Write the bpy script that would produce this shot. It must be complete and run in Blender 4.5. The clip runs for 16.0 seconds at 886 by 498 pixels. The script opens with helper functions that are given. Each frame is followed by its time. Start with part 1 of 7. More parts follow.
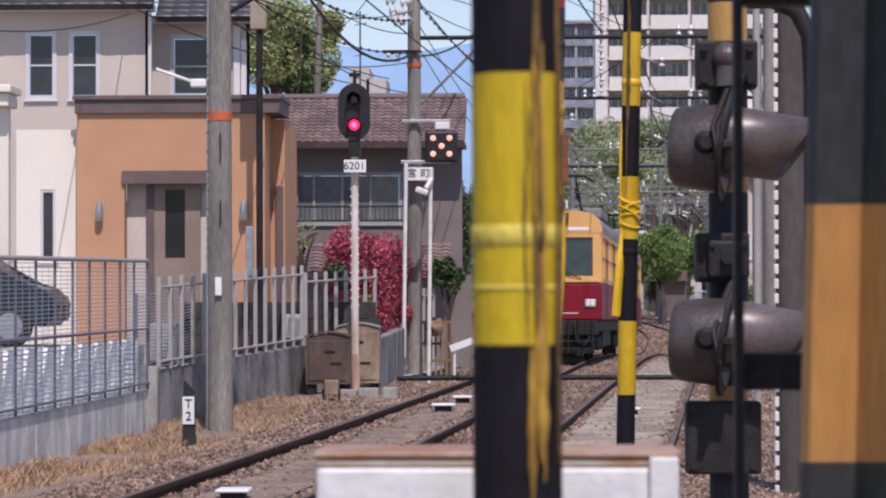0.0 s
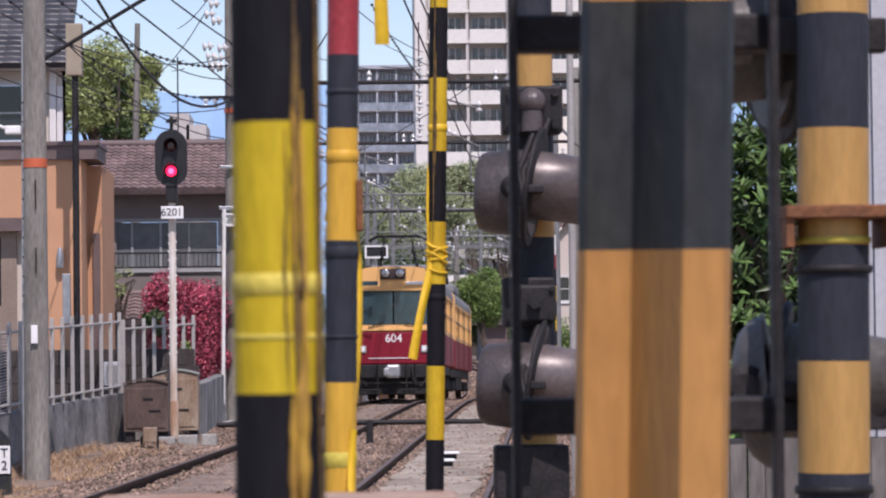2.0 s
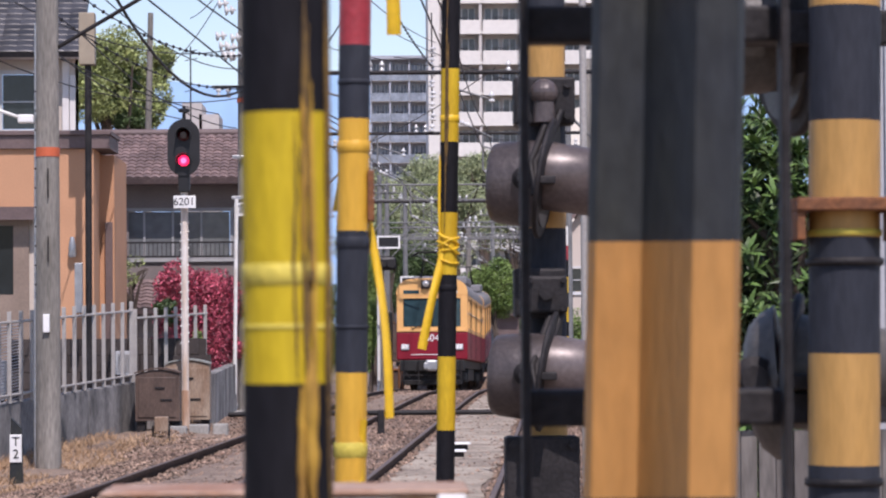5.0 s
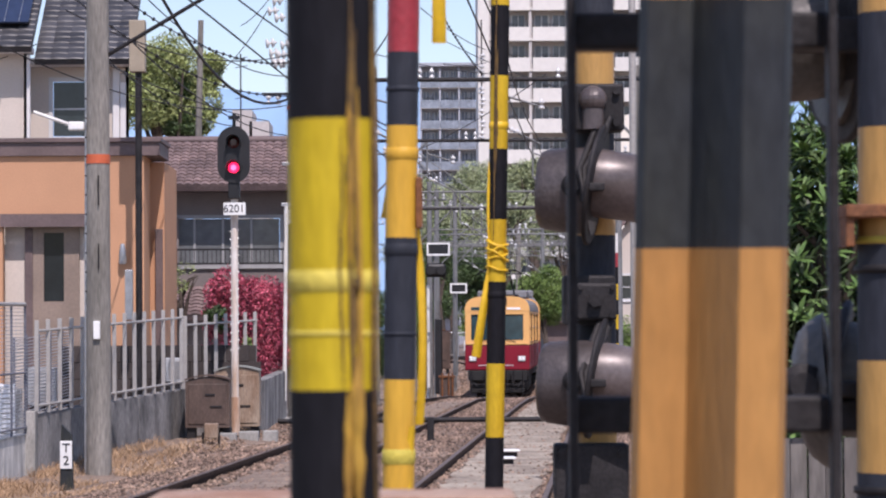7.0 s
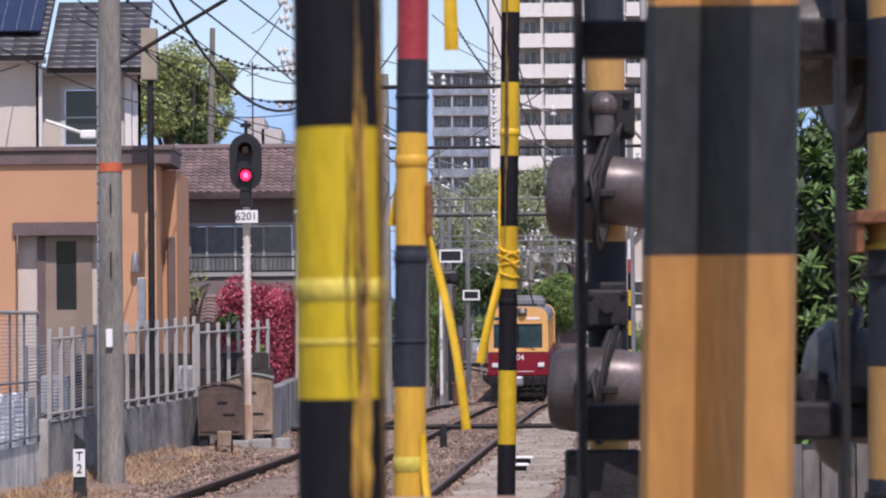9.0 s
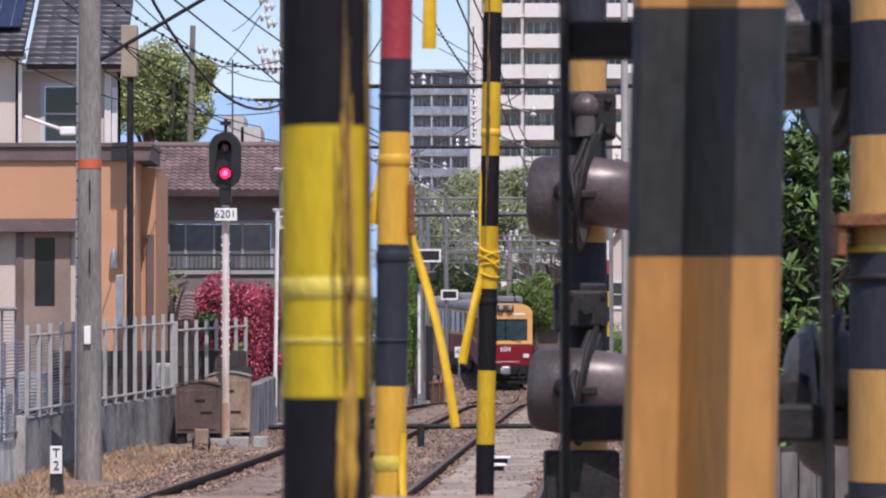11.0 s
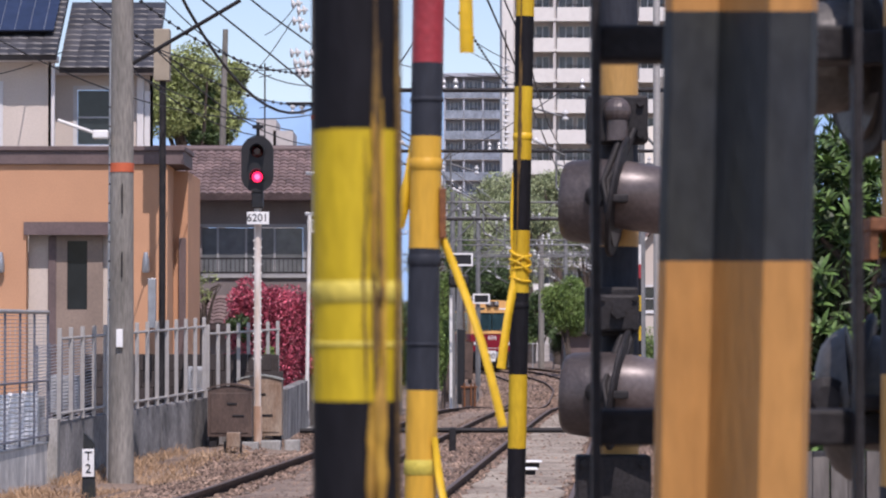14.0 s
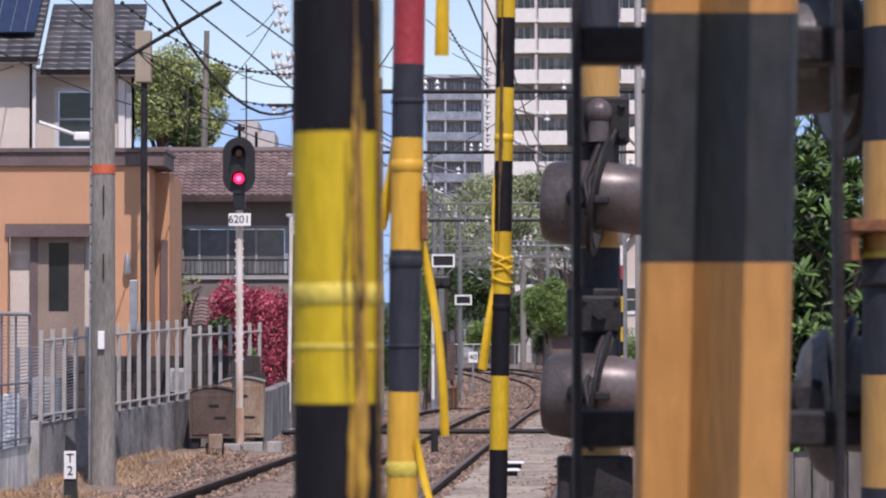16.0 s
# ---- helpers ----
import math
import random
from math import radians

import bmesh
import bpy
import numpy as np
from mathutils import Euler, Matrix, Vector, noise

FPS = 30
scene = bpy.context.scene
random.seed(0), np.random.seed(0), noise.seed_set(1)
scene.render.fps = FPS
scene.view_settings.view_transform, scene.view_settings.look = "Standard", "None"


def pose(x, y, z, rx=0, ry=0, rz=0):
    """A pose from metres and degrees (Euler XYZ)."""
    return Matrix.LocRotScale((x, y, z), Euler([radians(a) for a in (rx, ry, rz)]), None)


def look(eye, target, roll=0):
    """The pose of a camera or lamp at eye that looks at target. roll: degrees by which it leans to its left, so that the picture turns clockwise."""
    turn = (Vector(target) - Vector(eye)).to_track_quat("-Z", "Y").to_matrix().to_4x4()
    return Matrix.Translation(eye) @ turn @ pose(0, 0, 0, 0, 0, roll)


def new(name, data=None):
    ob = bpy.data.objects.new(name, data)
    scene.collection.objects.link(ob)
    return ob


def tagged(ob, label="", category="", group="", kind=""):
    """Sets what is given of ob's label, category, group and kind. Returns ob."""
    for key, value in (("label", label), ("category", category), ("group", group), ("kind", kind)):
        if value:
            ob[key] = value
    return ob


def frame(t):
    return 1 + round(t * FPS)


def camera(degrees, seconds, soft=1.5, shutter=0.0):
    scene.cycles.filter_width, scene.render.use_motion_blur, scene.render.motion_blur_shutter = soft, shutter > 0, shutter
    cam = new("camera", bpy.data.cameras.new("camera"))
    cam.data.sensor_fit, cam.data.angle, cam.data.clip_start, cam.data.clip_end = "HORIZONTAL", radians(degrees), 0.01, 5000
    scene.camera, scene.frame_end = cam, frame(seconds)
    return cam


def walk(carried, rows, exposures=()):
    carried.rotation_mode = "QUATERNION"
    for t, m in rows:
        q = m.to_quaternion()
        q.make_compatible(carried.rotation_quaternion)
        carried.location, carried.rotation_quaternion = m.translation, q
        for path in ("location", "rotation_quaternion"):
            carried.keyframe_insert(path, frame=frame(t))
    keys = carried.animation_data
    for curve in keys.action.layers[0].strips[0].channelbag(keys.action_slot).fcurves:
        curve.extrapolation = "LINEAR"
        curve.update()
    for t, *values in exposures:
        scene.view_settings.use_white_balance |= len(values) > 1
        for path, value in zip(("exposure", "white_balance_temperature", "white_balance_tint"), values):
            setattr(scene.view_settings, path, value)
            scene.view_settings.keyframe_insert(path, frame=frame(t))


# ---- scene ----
cam = camera(17.2, 16.0, soft=2.1)
cam.data.dof.use_dof, cam.data.dof.focus_distance, cam.data.dof.aperture_fstop = True, 50.0, 15.0
walk(cam, [
    (0, look((-0.0701, 0, 1.6763), (-1.6668, 49.9686, 2.4451), -0.145)),
    (0.5, look((-0.0426, 0, 1.6782), (-0.3115, 49.9964, 2.2128), -0.427)),
    (1, look((-0.0276, 0, 1.6790), (0.1989, 49.9959, 2.2805), -0.558)),
    (1.5, look((-0.0133, 0, 1.6771), (0.3389, 49.9930, 2.4365), -0.365)),
    (2, look((-0.0057, 0, 1.6796), (1.4374, 49.9562, 3.1941), -0.654)),
    (2.5, look((0.0000, 0, 1.6799), (1.2337, 49.9583, 3.3060), -0.638)),
    (3, look((-0.0016, 0, 1.6791), (1.4261, 49.9549, 3.2521), -0.364)),
    (3.5, look((-0.0060, 0, 1.6792), (1.4496, 49.9607, 3.0229), -0.419)),
    (4, look((-0.0053, 0, 1.6793), (1.4040, 49.9630, 2.9894), -0.351)),
    (6.5, look((0.0009, 0, 1.6800), (0.6380, 49.9746, 3.1390), -0.495)),
    (7, look((0.0013, 0, 1.6794), (0.3845, 49.9766, 3.1613), -0.353)),
    (7.5, look((-0.0031, 0, 1.6810), (0.5552, 49.9728, 3.2313), -0.350)),
    (8, look((0.0001, 0, 1.6797), (0.4000, 49.9727, 3.2821), -0.360)),
    (8.5, look((0.0076, 0, 1.6801), (0.3093, 49.9670, 3.4702), -0.507)),
    (9, look((0.0074, 0, 1.6808), (0.1761, 49.9741, 3.2810), -0.559)),
    (11.5, look((-0.0021, 0, 1.6804), (0.5709, 49.9716, 3.2665), -0.049)),
    (12, look((-0.0002, 0, 1.6801), (0.3255, 49.9772, 3.1556), -0.031)),
    (12.5, look((0.0041, 0, 1.6808), (0.1683, 49.9671, 3.4870), -0.097)),
    (13, look((0.0022, 0, 1.6802), (-0.1144, 49.9755, 3.2410), -0.017)),
    (13.5, look((-0.0021, 0, 1.6806), (-0.0134, 49.9725, 3.3388), -0.005)),
    (14, look((0.0006, 0, 1.6806), (-0.0090, 49.9725, 3.3392), 0.003)),
    (14.5, look((-0.0025, 0, 1.6793), (0.0007, 49.9737, 3.2994), -0.100)),
    (15, look((-0.0050, 0, 1.6803), (0.0892, 49.9786, 3.1387), -0.091)),
    (15.5, look((-0.0001, 0, 1.6809), (0.2964, 49.9713, 3.3486), -0.073)),
    (16, look((0.0018, 0, 1.6815), (0.3018, 49.9709, 3.3605), -0.107)),
], exposures=[(0, 0.1, 6600, 24), (1.5, 0.22, 6600, 24), (3, 0.31, 6600, 24), (6.8, 0.37, 6600, 24), (9.2, 0.27, 6600, 24), (16, 0.25, 6600, 24)])

# ---- light ----
SUN_ELEVATION, SUN_AZIMUTH = 57.0, 167.0   # degrees; azimuth clockwise from +y
world = bpy.data.worlds.new("sky")
scene.world = world
world.use_nodes = True
wn = world.node_tree
sky = wn.nodes.new("ShaderNodeTexSky")
sky.sky_type, sky.sun_disc = "NISHITA", False
sky.sun_elevation, sky.sun_rotation = radians(SUN_ELEVATION), radians(SUN_AZIMUTH)
sky.air_density, sky.dust_density, sky.ozone_density = 1.0, 0.4, 2.5
wn.links.new(sky.outputs[0], wn.nodes["Background"].inputs[0])
wn.nodes["Background"].inputs[1].default_value = 0.12
sun_data = bpy.data.lights.new("sun", "SUN")
sun_data.energy, sun_data.angle, sun_data.color = 3.6, radians(0.5), (1.0, 0.97, 0.93)
sun = new("sun", sun_data)
a, e = radians(SUN_AZIMUTH), radians(SUN_ELEVATION)
sun.matrix_world = look((40 * math.sin(a) * math.cos(e), 40 * math.cos(a) * math.cos(e), 40 * math.sin(e)), (0, 0, 0))


# ---- materials ----
def mat(name, color, rough=0.6, metal=0.0, grain=60.0, stain=3.0, vary=0.18, bump=0.15, second=None, streak=1.0,
        random_value=0.0, island=0.0, emit=0.0, spec=0.5):
    """A procedural surface: a base colour, stains at large scale, grain at small scale, and fine relief."""
    m = bpy.data.materials.new(name)
    m.use_nodes = True
    nt, n = m.node_tree, m.node_tree.nodes
    b = n["Principled BSDF"]
    co = n.new("ShaderNodeTexCoord")
    mp = n.new("ShaderNodeMapping")
    mp.inputs["Scale"].default_value = (1, 1, streak)
    nt.links.new(co.outputs["Object"], mp.inputs[0])
    n1, n2 = n.new("ShaderNodeTexNoise"), n.new("ShaderNodeTexNoise")
    n1.inputs["Scale"].default_value, n1.inputs["Detail"].default_value = stain, 6
    n2.inputs["Scale"].default_value, n2.inputs["Detail"].default_value = grain, 4
    nt.links.new(mp.outputs[0], n1.inputs["Vector"])
    nt.links.new(mp.outputs[0], n2.inputs["Vector"])
    r1 = n.new("ShaderNodeValToRGB")
    dark = tuple(c * (1 - 1.6 * vary) for c in color)
    r1.color_ramp.elements[0].position, r1.color_ramp.elements[1].position = 0.3, 0.68
    r1.color_ramp.elements[0].color = (*(second or dark), 1)
    r1.color_ramp.elements[1].color = (*color, 1)
    nt.links.new(n1.outputs[0], r1.inputs[0])
    mx = n.new("ShaderNodeMix")
    mx.data_type, mx.blend_type = "RGBA", "MULTIPLY"
    mx.inputs[0].default_value = 1.0
    r2 = n.new("ShaderNodeMapRange")
    r2.inputs["From Min"].default_value, r2.inputs["From Max"].default_value = 0.3, 0.7
    r2.inputs["To Min"].default_value, r2.inputs["To Max"].default_value = 1 - vary, 1 + vary * 0.6
    nt.links.new(n2.outputs[0], r2.inputs[0])
    nt.links.new(r1.outputs[0], mx.inputs[6])
    nt.links.new(r2.outputs[0], mx.inputs[7])
    last = mx.outputs[2]
    if random_value or island:
        hv = n.new("ShaderNodeHueSaturation")
        src = n.new("ShaderNodeNewGeometry").outputs["Random Per Island"] if island else n.new("ShaderNodeObjectInfo").outputs["Random"]
        rr = n.new("ShaderNodeMapRange")
        w = island or random_value
        rr.inputs["To Min"].default_value, rr.inputs["To Max"].default_value = 1 - w, 1 + w
        nt.links.new(src, rr.inputs[0])
        nt.links.new(rr.outputs[0], hv.inputs["Value"])
        nt.links.new(last, hv.inputs["Color"])
        last = hv.outputs[0]
    nt.links.new(last, b.inputs["Base Color"])
    b.inputs["Metallic"].default_value = metal
    b.inputs["Specular IOR Level"].default_value = spec
    rg = n.new("ShaderNodeMapRange")
    rg.inputs["To Min"].default_value, rg.inputs["To Max"].default_value = max(0.02, rough - 0.1), min(1, rough + 0.12)
    nt.links.new(n1.outputs[0], rg.inputs[0])
    nt.links.new(rg.outputs[0], b.inputs["Roughness"])
    if bump:
        bp = n.new("ShaderNodeBump")
        bp.inputs["Strength"].default_value, bp.inputs["Distance"].default_value = bump, 0.02
        nt.links.new(n2.outputs[0], bp.inputs["Height"])
        nt.links.new(bp.outputs[0], b.inputs["Normal"])
    if emit:
        b.inputs["Emission Color"].default_value = (*color, 1)
        b.inputs["Emission Strength"].default_value = emit
    return m


def leaf_mat(name, color, second, w=0.35):
    m = mat(name, color, 0.5, grain=20, stain=1.2, vary=0.2, bump=0, second=second, island=w)
    m.node_tree.nodes["Principled BSDF"].inputs["Subsurface Weight"].default_value = 0.0
    return m


def glass_mat(name, color, rough=0.06):
    m = mat(name, color, rough, grain=3, stain=0.6, vary=0.25, bump=0.0, spec=0.5)
    return m


YELLOW = mat("yellow_paint", (0.60, 0.40, 0.02), 0.6, grain=90, stain=9, vary=0.12, second=(0.48, 0.30, 0.015), streak=0.3, spec=0.25)
PALE_YELLOW = mat("faded_yellow_paint", (0.52, 0.385, 0.015), 0.6, grain=90, stain=9, vary=0.12, second=(0.48, 0.34, 0.012), streak=0.3, spec=0.25)
GOLD = mat("golden_yellow_sheet", (0.66, 0.38, 0.045), 0.5, grain=60, stain=7, vary=0.1, second=(0.58, 0.32, 0.035), streak=0.25, spec=0.3)
YELLOW_TAPE = mat("faded_yellow_tape", (0.64, 0.52, 0.09), 0.6, grain=80, stain=12, vary=0.15, spec=0.25)
POST_AMBER = mat("worn_amber_paint", (0.45, 0.225, 0.065), 0.55, grain=60, stain=6, vary=0.12, second=(0.38, 0.18, 0.05), streak=0.25, spec=0.3)
AMBER = mat("amber_sheet", (0.47, 0.27, 0.085), 0.5, grain=60, stain=7, vary=0.12, second=(0.43, 0.24, 0.07), streak=0.25, spec=0.35)
BLACK = mat("black_paint", (0.0105, 0.0105, 0.0135), 0.7, grain=70, stain=8, vary=0.25, second=(0.012, 0.0115, 0.0135), streak=0.3, spec=0.15)
SLATE = mat("faded_black_paint", (0.027, 0.031, 0.041), 0.65, grain=60, stain=8, vary=0.2, second=(0.036, 0.040, 0.050), streak=0.3, spec=0.2)
MOSS = mat("weathered_black_paint", (0.036, 0.038, 0.032), 0.6, grain=50, stain=8, vary=0.25, second=(0.022, 0.026, 0.032), streak=0.4, spec=0.25)
RED = mat("red_paint", (0.36, 0.035, 0.045), 0.45, grain=60, stain=6, vary=0.15)
TAPE = mat("yellow_tape", (0.80, 0.50, 0.02), 0.45, grain=40, stain=9, vary=0.1, bump=0.05)
OCHRE = mat("stained_tape", (0.52, 0.31, 0.035), 0.8, grain=120, stain=25, vary=0.3, second=(0.22, 0.11, 0.02), streak=0.3)
ROPE = mat("frayed_rope", (0.20, 0.12, 0.03), 0.9, grain=150, stain=20, vary=0.4, second=(0.05, 0.03, 0.02))
# LAMP_METAL made darker: the shade on the bowl is put into its colour.
BOWL_METAL = mat("shaded_lamp_metal", (0.09, 0.075, 0.073), 0.42, metal=0.2, grain=50, stain=4, vary=0.25, second=(0.045, 0.037, 0.036))
OLIVE_METAL = mat("olive_grey_lamp_metal", (0.115, 0.105, 0.092), 0.5, metal=0.1, grain=50, stain=4, vary=0.25, second=(0.06, 0.054, 0.05))
LAMP_METAL = mat("weathered_lamp_metal", (0.16, 0.13, 0.125), 0.38, metal=0.2, grain=50, stain=4, vary=0.2, second=(0.075, 0.06, 0.057), bump=0.03)
DARK_METAL = mat("dark_metal", (0.030, 0.027, 0.028), 0.6, metal=0.1, grain=60, stain=8, vary=0.35, spec=0.3)
RUST = mat("rusty_steel", (0.24, 0.09, 0.03), 0.8, grain=70, stain=9, vary=0.4, second=(0.12, 0.05, 0.025))
STEEL = mat("galvanised_steel", (0.45, 0.46, 0.47), 0.42, metal=0.7, grain=50, stain=6, vary=0.15)
WHITE = mat("white_paint", (0.78, 0.78, 0.76), 0.45, grain=50, stain=5, vary=0.08, second=(0.62, 0.60, 0.55))
MAST_RUST = mat("rust_streaked_white_paint", (0.74, 0.72, 0.68), 0.5, grain=40, stain=7, vary=0.12, second=(0.50, 0.36, 0.26), streak=0.15)
FOOT_RUST = mat("rusted_white_paint", (0.58, 0.47, 0.38), 0.6, grain=40, stain=6, vary=0.2, second=(0.38, 0.20, 0.11), streak=0.2)
WHITE_RUST = mat("rust_stained_white_paint", (0.72, 0.745, 0.745), 0.5, grain=40, stain=5, vary=0.08, second=(0.62, 0.62, 0.58))
CONCRETE = mat("concrete", (0.46, 0.44, 0.41), 0.85, grain=40, stain=2.2, vary=0.22, second=(0.20, 0.20, 0.185), streak=0.35)
WALL_CONCRETE = mat("stained_concrete_wall", (0.31, 0.30, 0.29), 0.9, grain=25, stain=2.2, vary=0.35, second=(0.07, 0.07, 0.07), streak=0.4)
PALE_CONCRETE = mat("pale_streaked_concrete", (0.80, 0.775, 0.715), 0.88, grain=30, stain=2.6, vary=0.3, second=(0.38, 0.38, 0.365), streak=0.25)
POLE_CONCRETE = mat("pole_concrete", (0.285, 0.265, 0.235), 0.88, grain=40, stain=3.0, vary=0.3, second=(0.15, 0.14, 0.122), streak=0.15, bump=0.4)
RAIL_STEEL = mat("rusty_rail", (0.070, 0.044, 0.034), 0.9, grain=40, stain=4, vary=0.3, spec=0.1)
RAIL_TOP = mat("worn_rail_head", (0.20, 0.15, 0.125), 0.55, metal=0.3, grain=30, stain=4, vary=0.25, spec=0.3)
BALLAST = mat("ballast_bed", (0.30, 0.225, 0.17), 0.95, grain=18, stain=0.55, vary=0.5, bump=0.9, second=(0.13, 0.09, 0.068))
STONE = mat("ballast_stone", (0.29, 0.205, 0.15), 0.95, grain=20, stain=0.55, vary=0.3, island=0.75, second=(0.16, 0.105, 0.08))
EARTH = mat("earth", (0.20, 0.15, 0.10), 0.95, grain=6, stain=0.5, vary=0.4, bump=0.6, second=(0.13, 0.11, 0.07))
TIMBER = mat("weathered_timber", (0.235, 0.175, 0.135), 0.9, grain=30, stain=3, vary=0.35, random_value=0.3, streak=0.3)
STRAW = mat("dry_grass", (0.43, 0.29, 0.175), 0.95, grain=8, stain=0.9, vary=0.25, second=(0.33, 0.21, 0.12), island=0.45)


# ---- building blocks ----
def box(bm, x0, x1, y0, y1, z0, z1):
    v = [bm.verts.new(p) for p in ((x0, y0, z0), (x1, y0, z0), (x1, y1, z0), (x0, y1, z0), (x0, y0, z1), (x1, y0, z1), (x1, y1, z1), (x0, y1, z1))]
    for f in ((0, 3, 2, 1), (4, 5, 6, 7), (0, 1, 5, 4), (1, 2, 6, 5), (2, 3, 7, 6), (3, 0, 4, 7)):
        bm.faces.new([v[i] for i in f])
    return v


def soft_box(bm, x0, x1, y0, y1, z0, z1, r=0.02):
    b2 = bmesh.new()
    box(b2, x0, x1, y0, y1, z0, z1)
    bmesh.ops.bevel(b2, geom=b2.edges[:], offset=r, segments=2, affect="EDGES", profile=0.5)
    merge(bm, b2)


def merge(bm, b2, m=None):
    if m is not None:
        bmesh.ops.transform(b2, matrix=m, verts=b2.verts[:])
    me = bpy.data.meshes.new("tmp")
    b2.to_mesh(me)
    b2.free()
    bm.from_mesh(me)
    bpy.data.meshes.remove(me)


def ring(bm, centre, axis, r, n, up=None):
    z = Vector(axis).normalized()
    x = z.orthogonal().normalized() if up is None else Vector(up).cross(z).normalized()
    y = z.cross(x)
    return [bm.verts.new(Vector(centre) + (x * math.cos(2 * math.pi * i / n) + y * math.sin(2 * math.pi * i / n)) * r) for i in range(n)]


def skin(bm, rings, caps=True, smooth=True):
    n = len(rings[0])
    for p, q in zip(rings, rings[1:]):
        for i in range(n):
            f = bm.faces.new((p[i], p[(i + 1) % n], q[(i + 1) % n], q[i]))
            f.smooth = smooth
    if caps:
        for cap in (bm.faces.new(rings[0][::-1]), bm.faces.new(rings[-1])):
            for e in cap.edges:
                e.smooth = False


def cyl(bm, p0, p1, r0, r1=None, n=16, smooth=True):
    p0, p1 = Vector(p0), Vector(p1)
    r1 = r0 if r1 is None else r1
    up = (p1 - p0).orthogonal()
    skin(bm, [ring(bm, p0, p1 - p0, r0, n, up), ring(bm, p1, p1 - p0, r1, n, up)], True, smooth)


def lathe(bm, p0, p1, profile, n=24):
    """profile: (share of the way from p0 to p1, radius)."""
    p0, p1 = Vector(p0), Vector(p1)
    up = (p1 - p0).orthogonal()
    skin(bm, [ring(bm, p0 + (p1 - p0) * t, p1 - p0, r, n, up) for t, r in profile])


def tube(bm, pts, r, n=6):
    pts = [Vector(p) for p in pts]
    rings = []
    for i, p in enumerate(pts):
        d = (pts[min(i + 1, len(pts) - 1)] - pts[max(i - 1, 0)])
        up = Vector((0.013, 0.021, 1)) if abs(d.normalized().z) < 0.9 else Vector((1, 0.02, 0.01))
        rings.append(ring(bm, p, d, r if not isinstance(r, (list, tuple)) else r[i], n, up))
    skin(bm, rings)


def prism(bm, outline, y0, y1):
    """outline: (x, z) points, extruded along y."""
    a = [bm.verts.new((x, y0, z)) for x, z in outline]
    b = [bm.verts.new((x, y1, z)) for x, z in outline]
    n = len(a)
    bm.faces.new(a)
    bm.faces.new(b[::-1])
    for i in range(n):
        bm.faces.new((a[i], b[i], b[(i + 1) % n], a[(i + 1) % n]))


def wall_front(bm, x0, x1, z0, z1, y0, y1, holes=()):
    """A wall from y0 to y1 with openings (x0, x1, z0, z1) through it."""
    xs = sorted({x0, x1, *[h[0] for h in holes], *[h[1] for h in holes]})
    zs = sorted({z0, z1, *[h[2] for h in holes], *[h[3] for h in holes]})
    for xa, xb in zip(xs, xs[1:]):
        for za, zb in zip(zs, zs[1:]):
            xm, zm = (xa + xb) / 2, (za + zb) / 2
            if not any(h[0] < xm < h[1] and h[2] < zm < h[3] for h in holes):
                box(bm, xa, xb, y0, y1, za, zb)
    bmesh.ops.remove_doubles(bm, verts=bm.verts[:], dist=1e-5)


def root_of(ob):
    while ob.parent:
        ob = ob.parent
    return ob


def thing(name, loc, label="", category="", group="", kind=""):
    ob = new(name)
    ob.location = loc
    ob.empty_display_size = 0.2
    return tagged(ob, label, category, group, kind)


def mesh_of(name, bm, material, at=(0, 0, 0), recalc=True):
    if recalc:
        bmesh.ops.recalc_face_normals(bm, faces=bm.faces[:])
    bmesh.ops.translate(bm, vec=-Vector(at), verts=bm.verts[:])
    me = bpy.data.meshes.new(name)
    bm.to_mesh(me)
    bm.free()
    me.materials.append(material)
    return me


def part(name, bm, material, parent, label="", kind=""):
    ob = new(name, mesh_of(name, bm, material, root_of(parent).location))
    ob.parent = parent
    return tagged(ob, label, kind=kind)


def solo(name, bm, material, label, category, group="", kind="", at=(0, 0, 0)):
    ob = new(name, mesh_of(name, bm, material, at))
    ob.location = at
    return tagged(ob, label, category, group, kind)


def piece(name, mesh, parent, loc, rot=(0, 0, 0), scale=1.0):
    """One of many alike pieces, on shared mesh data, under its thing; loc is in the world."""
    ob = new(name, mesh)
    ob.parent = parent
    ob.matrix_basis = Matrix.LocRotScale(Vector(loc) - root_of(parent).location, Euler(rot), (scale,) * 3)
    return ob


def lettering(name, text, size, material, parent, m, label="", depth=0.004):
    cu = bpy.data.curves.new(name, "FONT")
    cu.body, cu.size, cu.align_x, cu.align_y, cu.extrude = text, size, "CENTER", "CENTER", depth
    tmp = new("lettering_source", cu)
    me = bpy.data.meshes.new_from_object(tmp)
    bpy.data.objects.remove(tmp)
    bpy.data.curves.remove(cu)
    me.transform(Matrix.Translation(-Vector(root_of(parent).location)) @ m)
    me.materials.clear()
    me.materials.append(material)
    ob = new(name, me)
    ob.parent = parent
    return tagged(ob, label)


# ---- the railway line ----
LINE = [(-6.4, -30), (-4.35, 0), (-3.17, 18), (-2.17, 33), (-1.35, 46), (-0.78, 55), (-0.45, 60), (0.18, 70), (0.86, 80), (1.52, 90.5), (2.2, 100), (2.57, 105),
        (2.95, 110), (3.4, 117), (3.78, 123.5), (4.12, 130), (4.2, 134.5), (4.18, 139), (4.0, 143), (3.65, 147), (3.15, 151), (2.5, 155), (1.65, 159), (0.6, 163), (-0.7, 167), (-6, 179), (-16, 194), (-45, 222)]


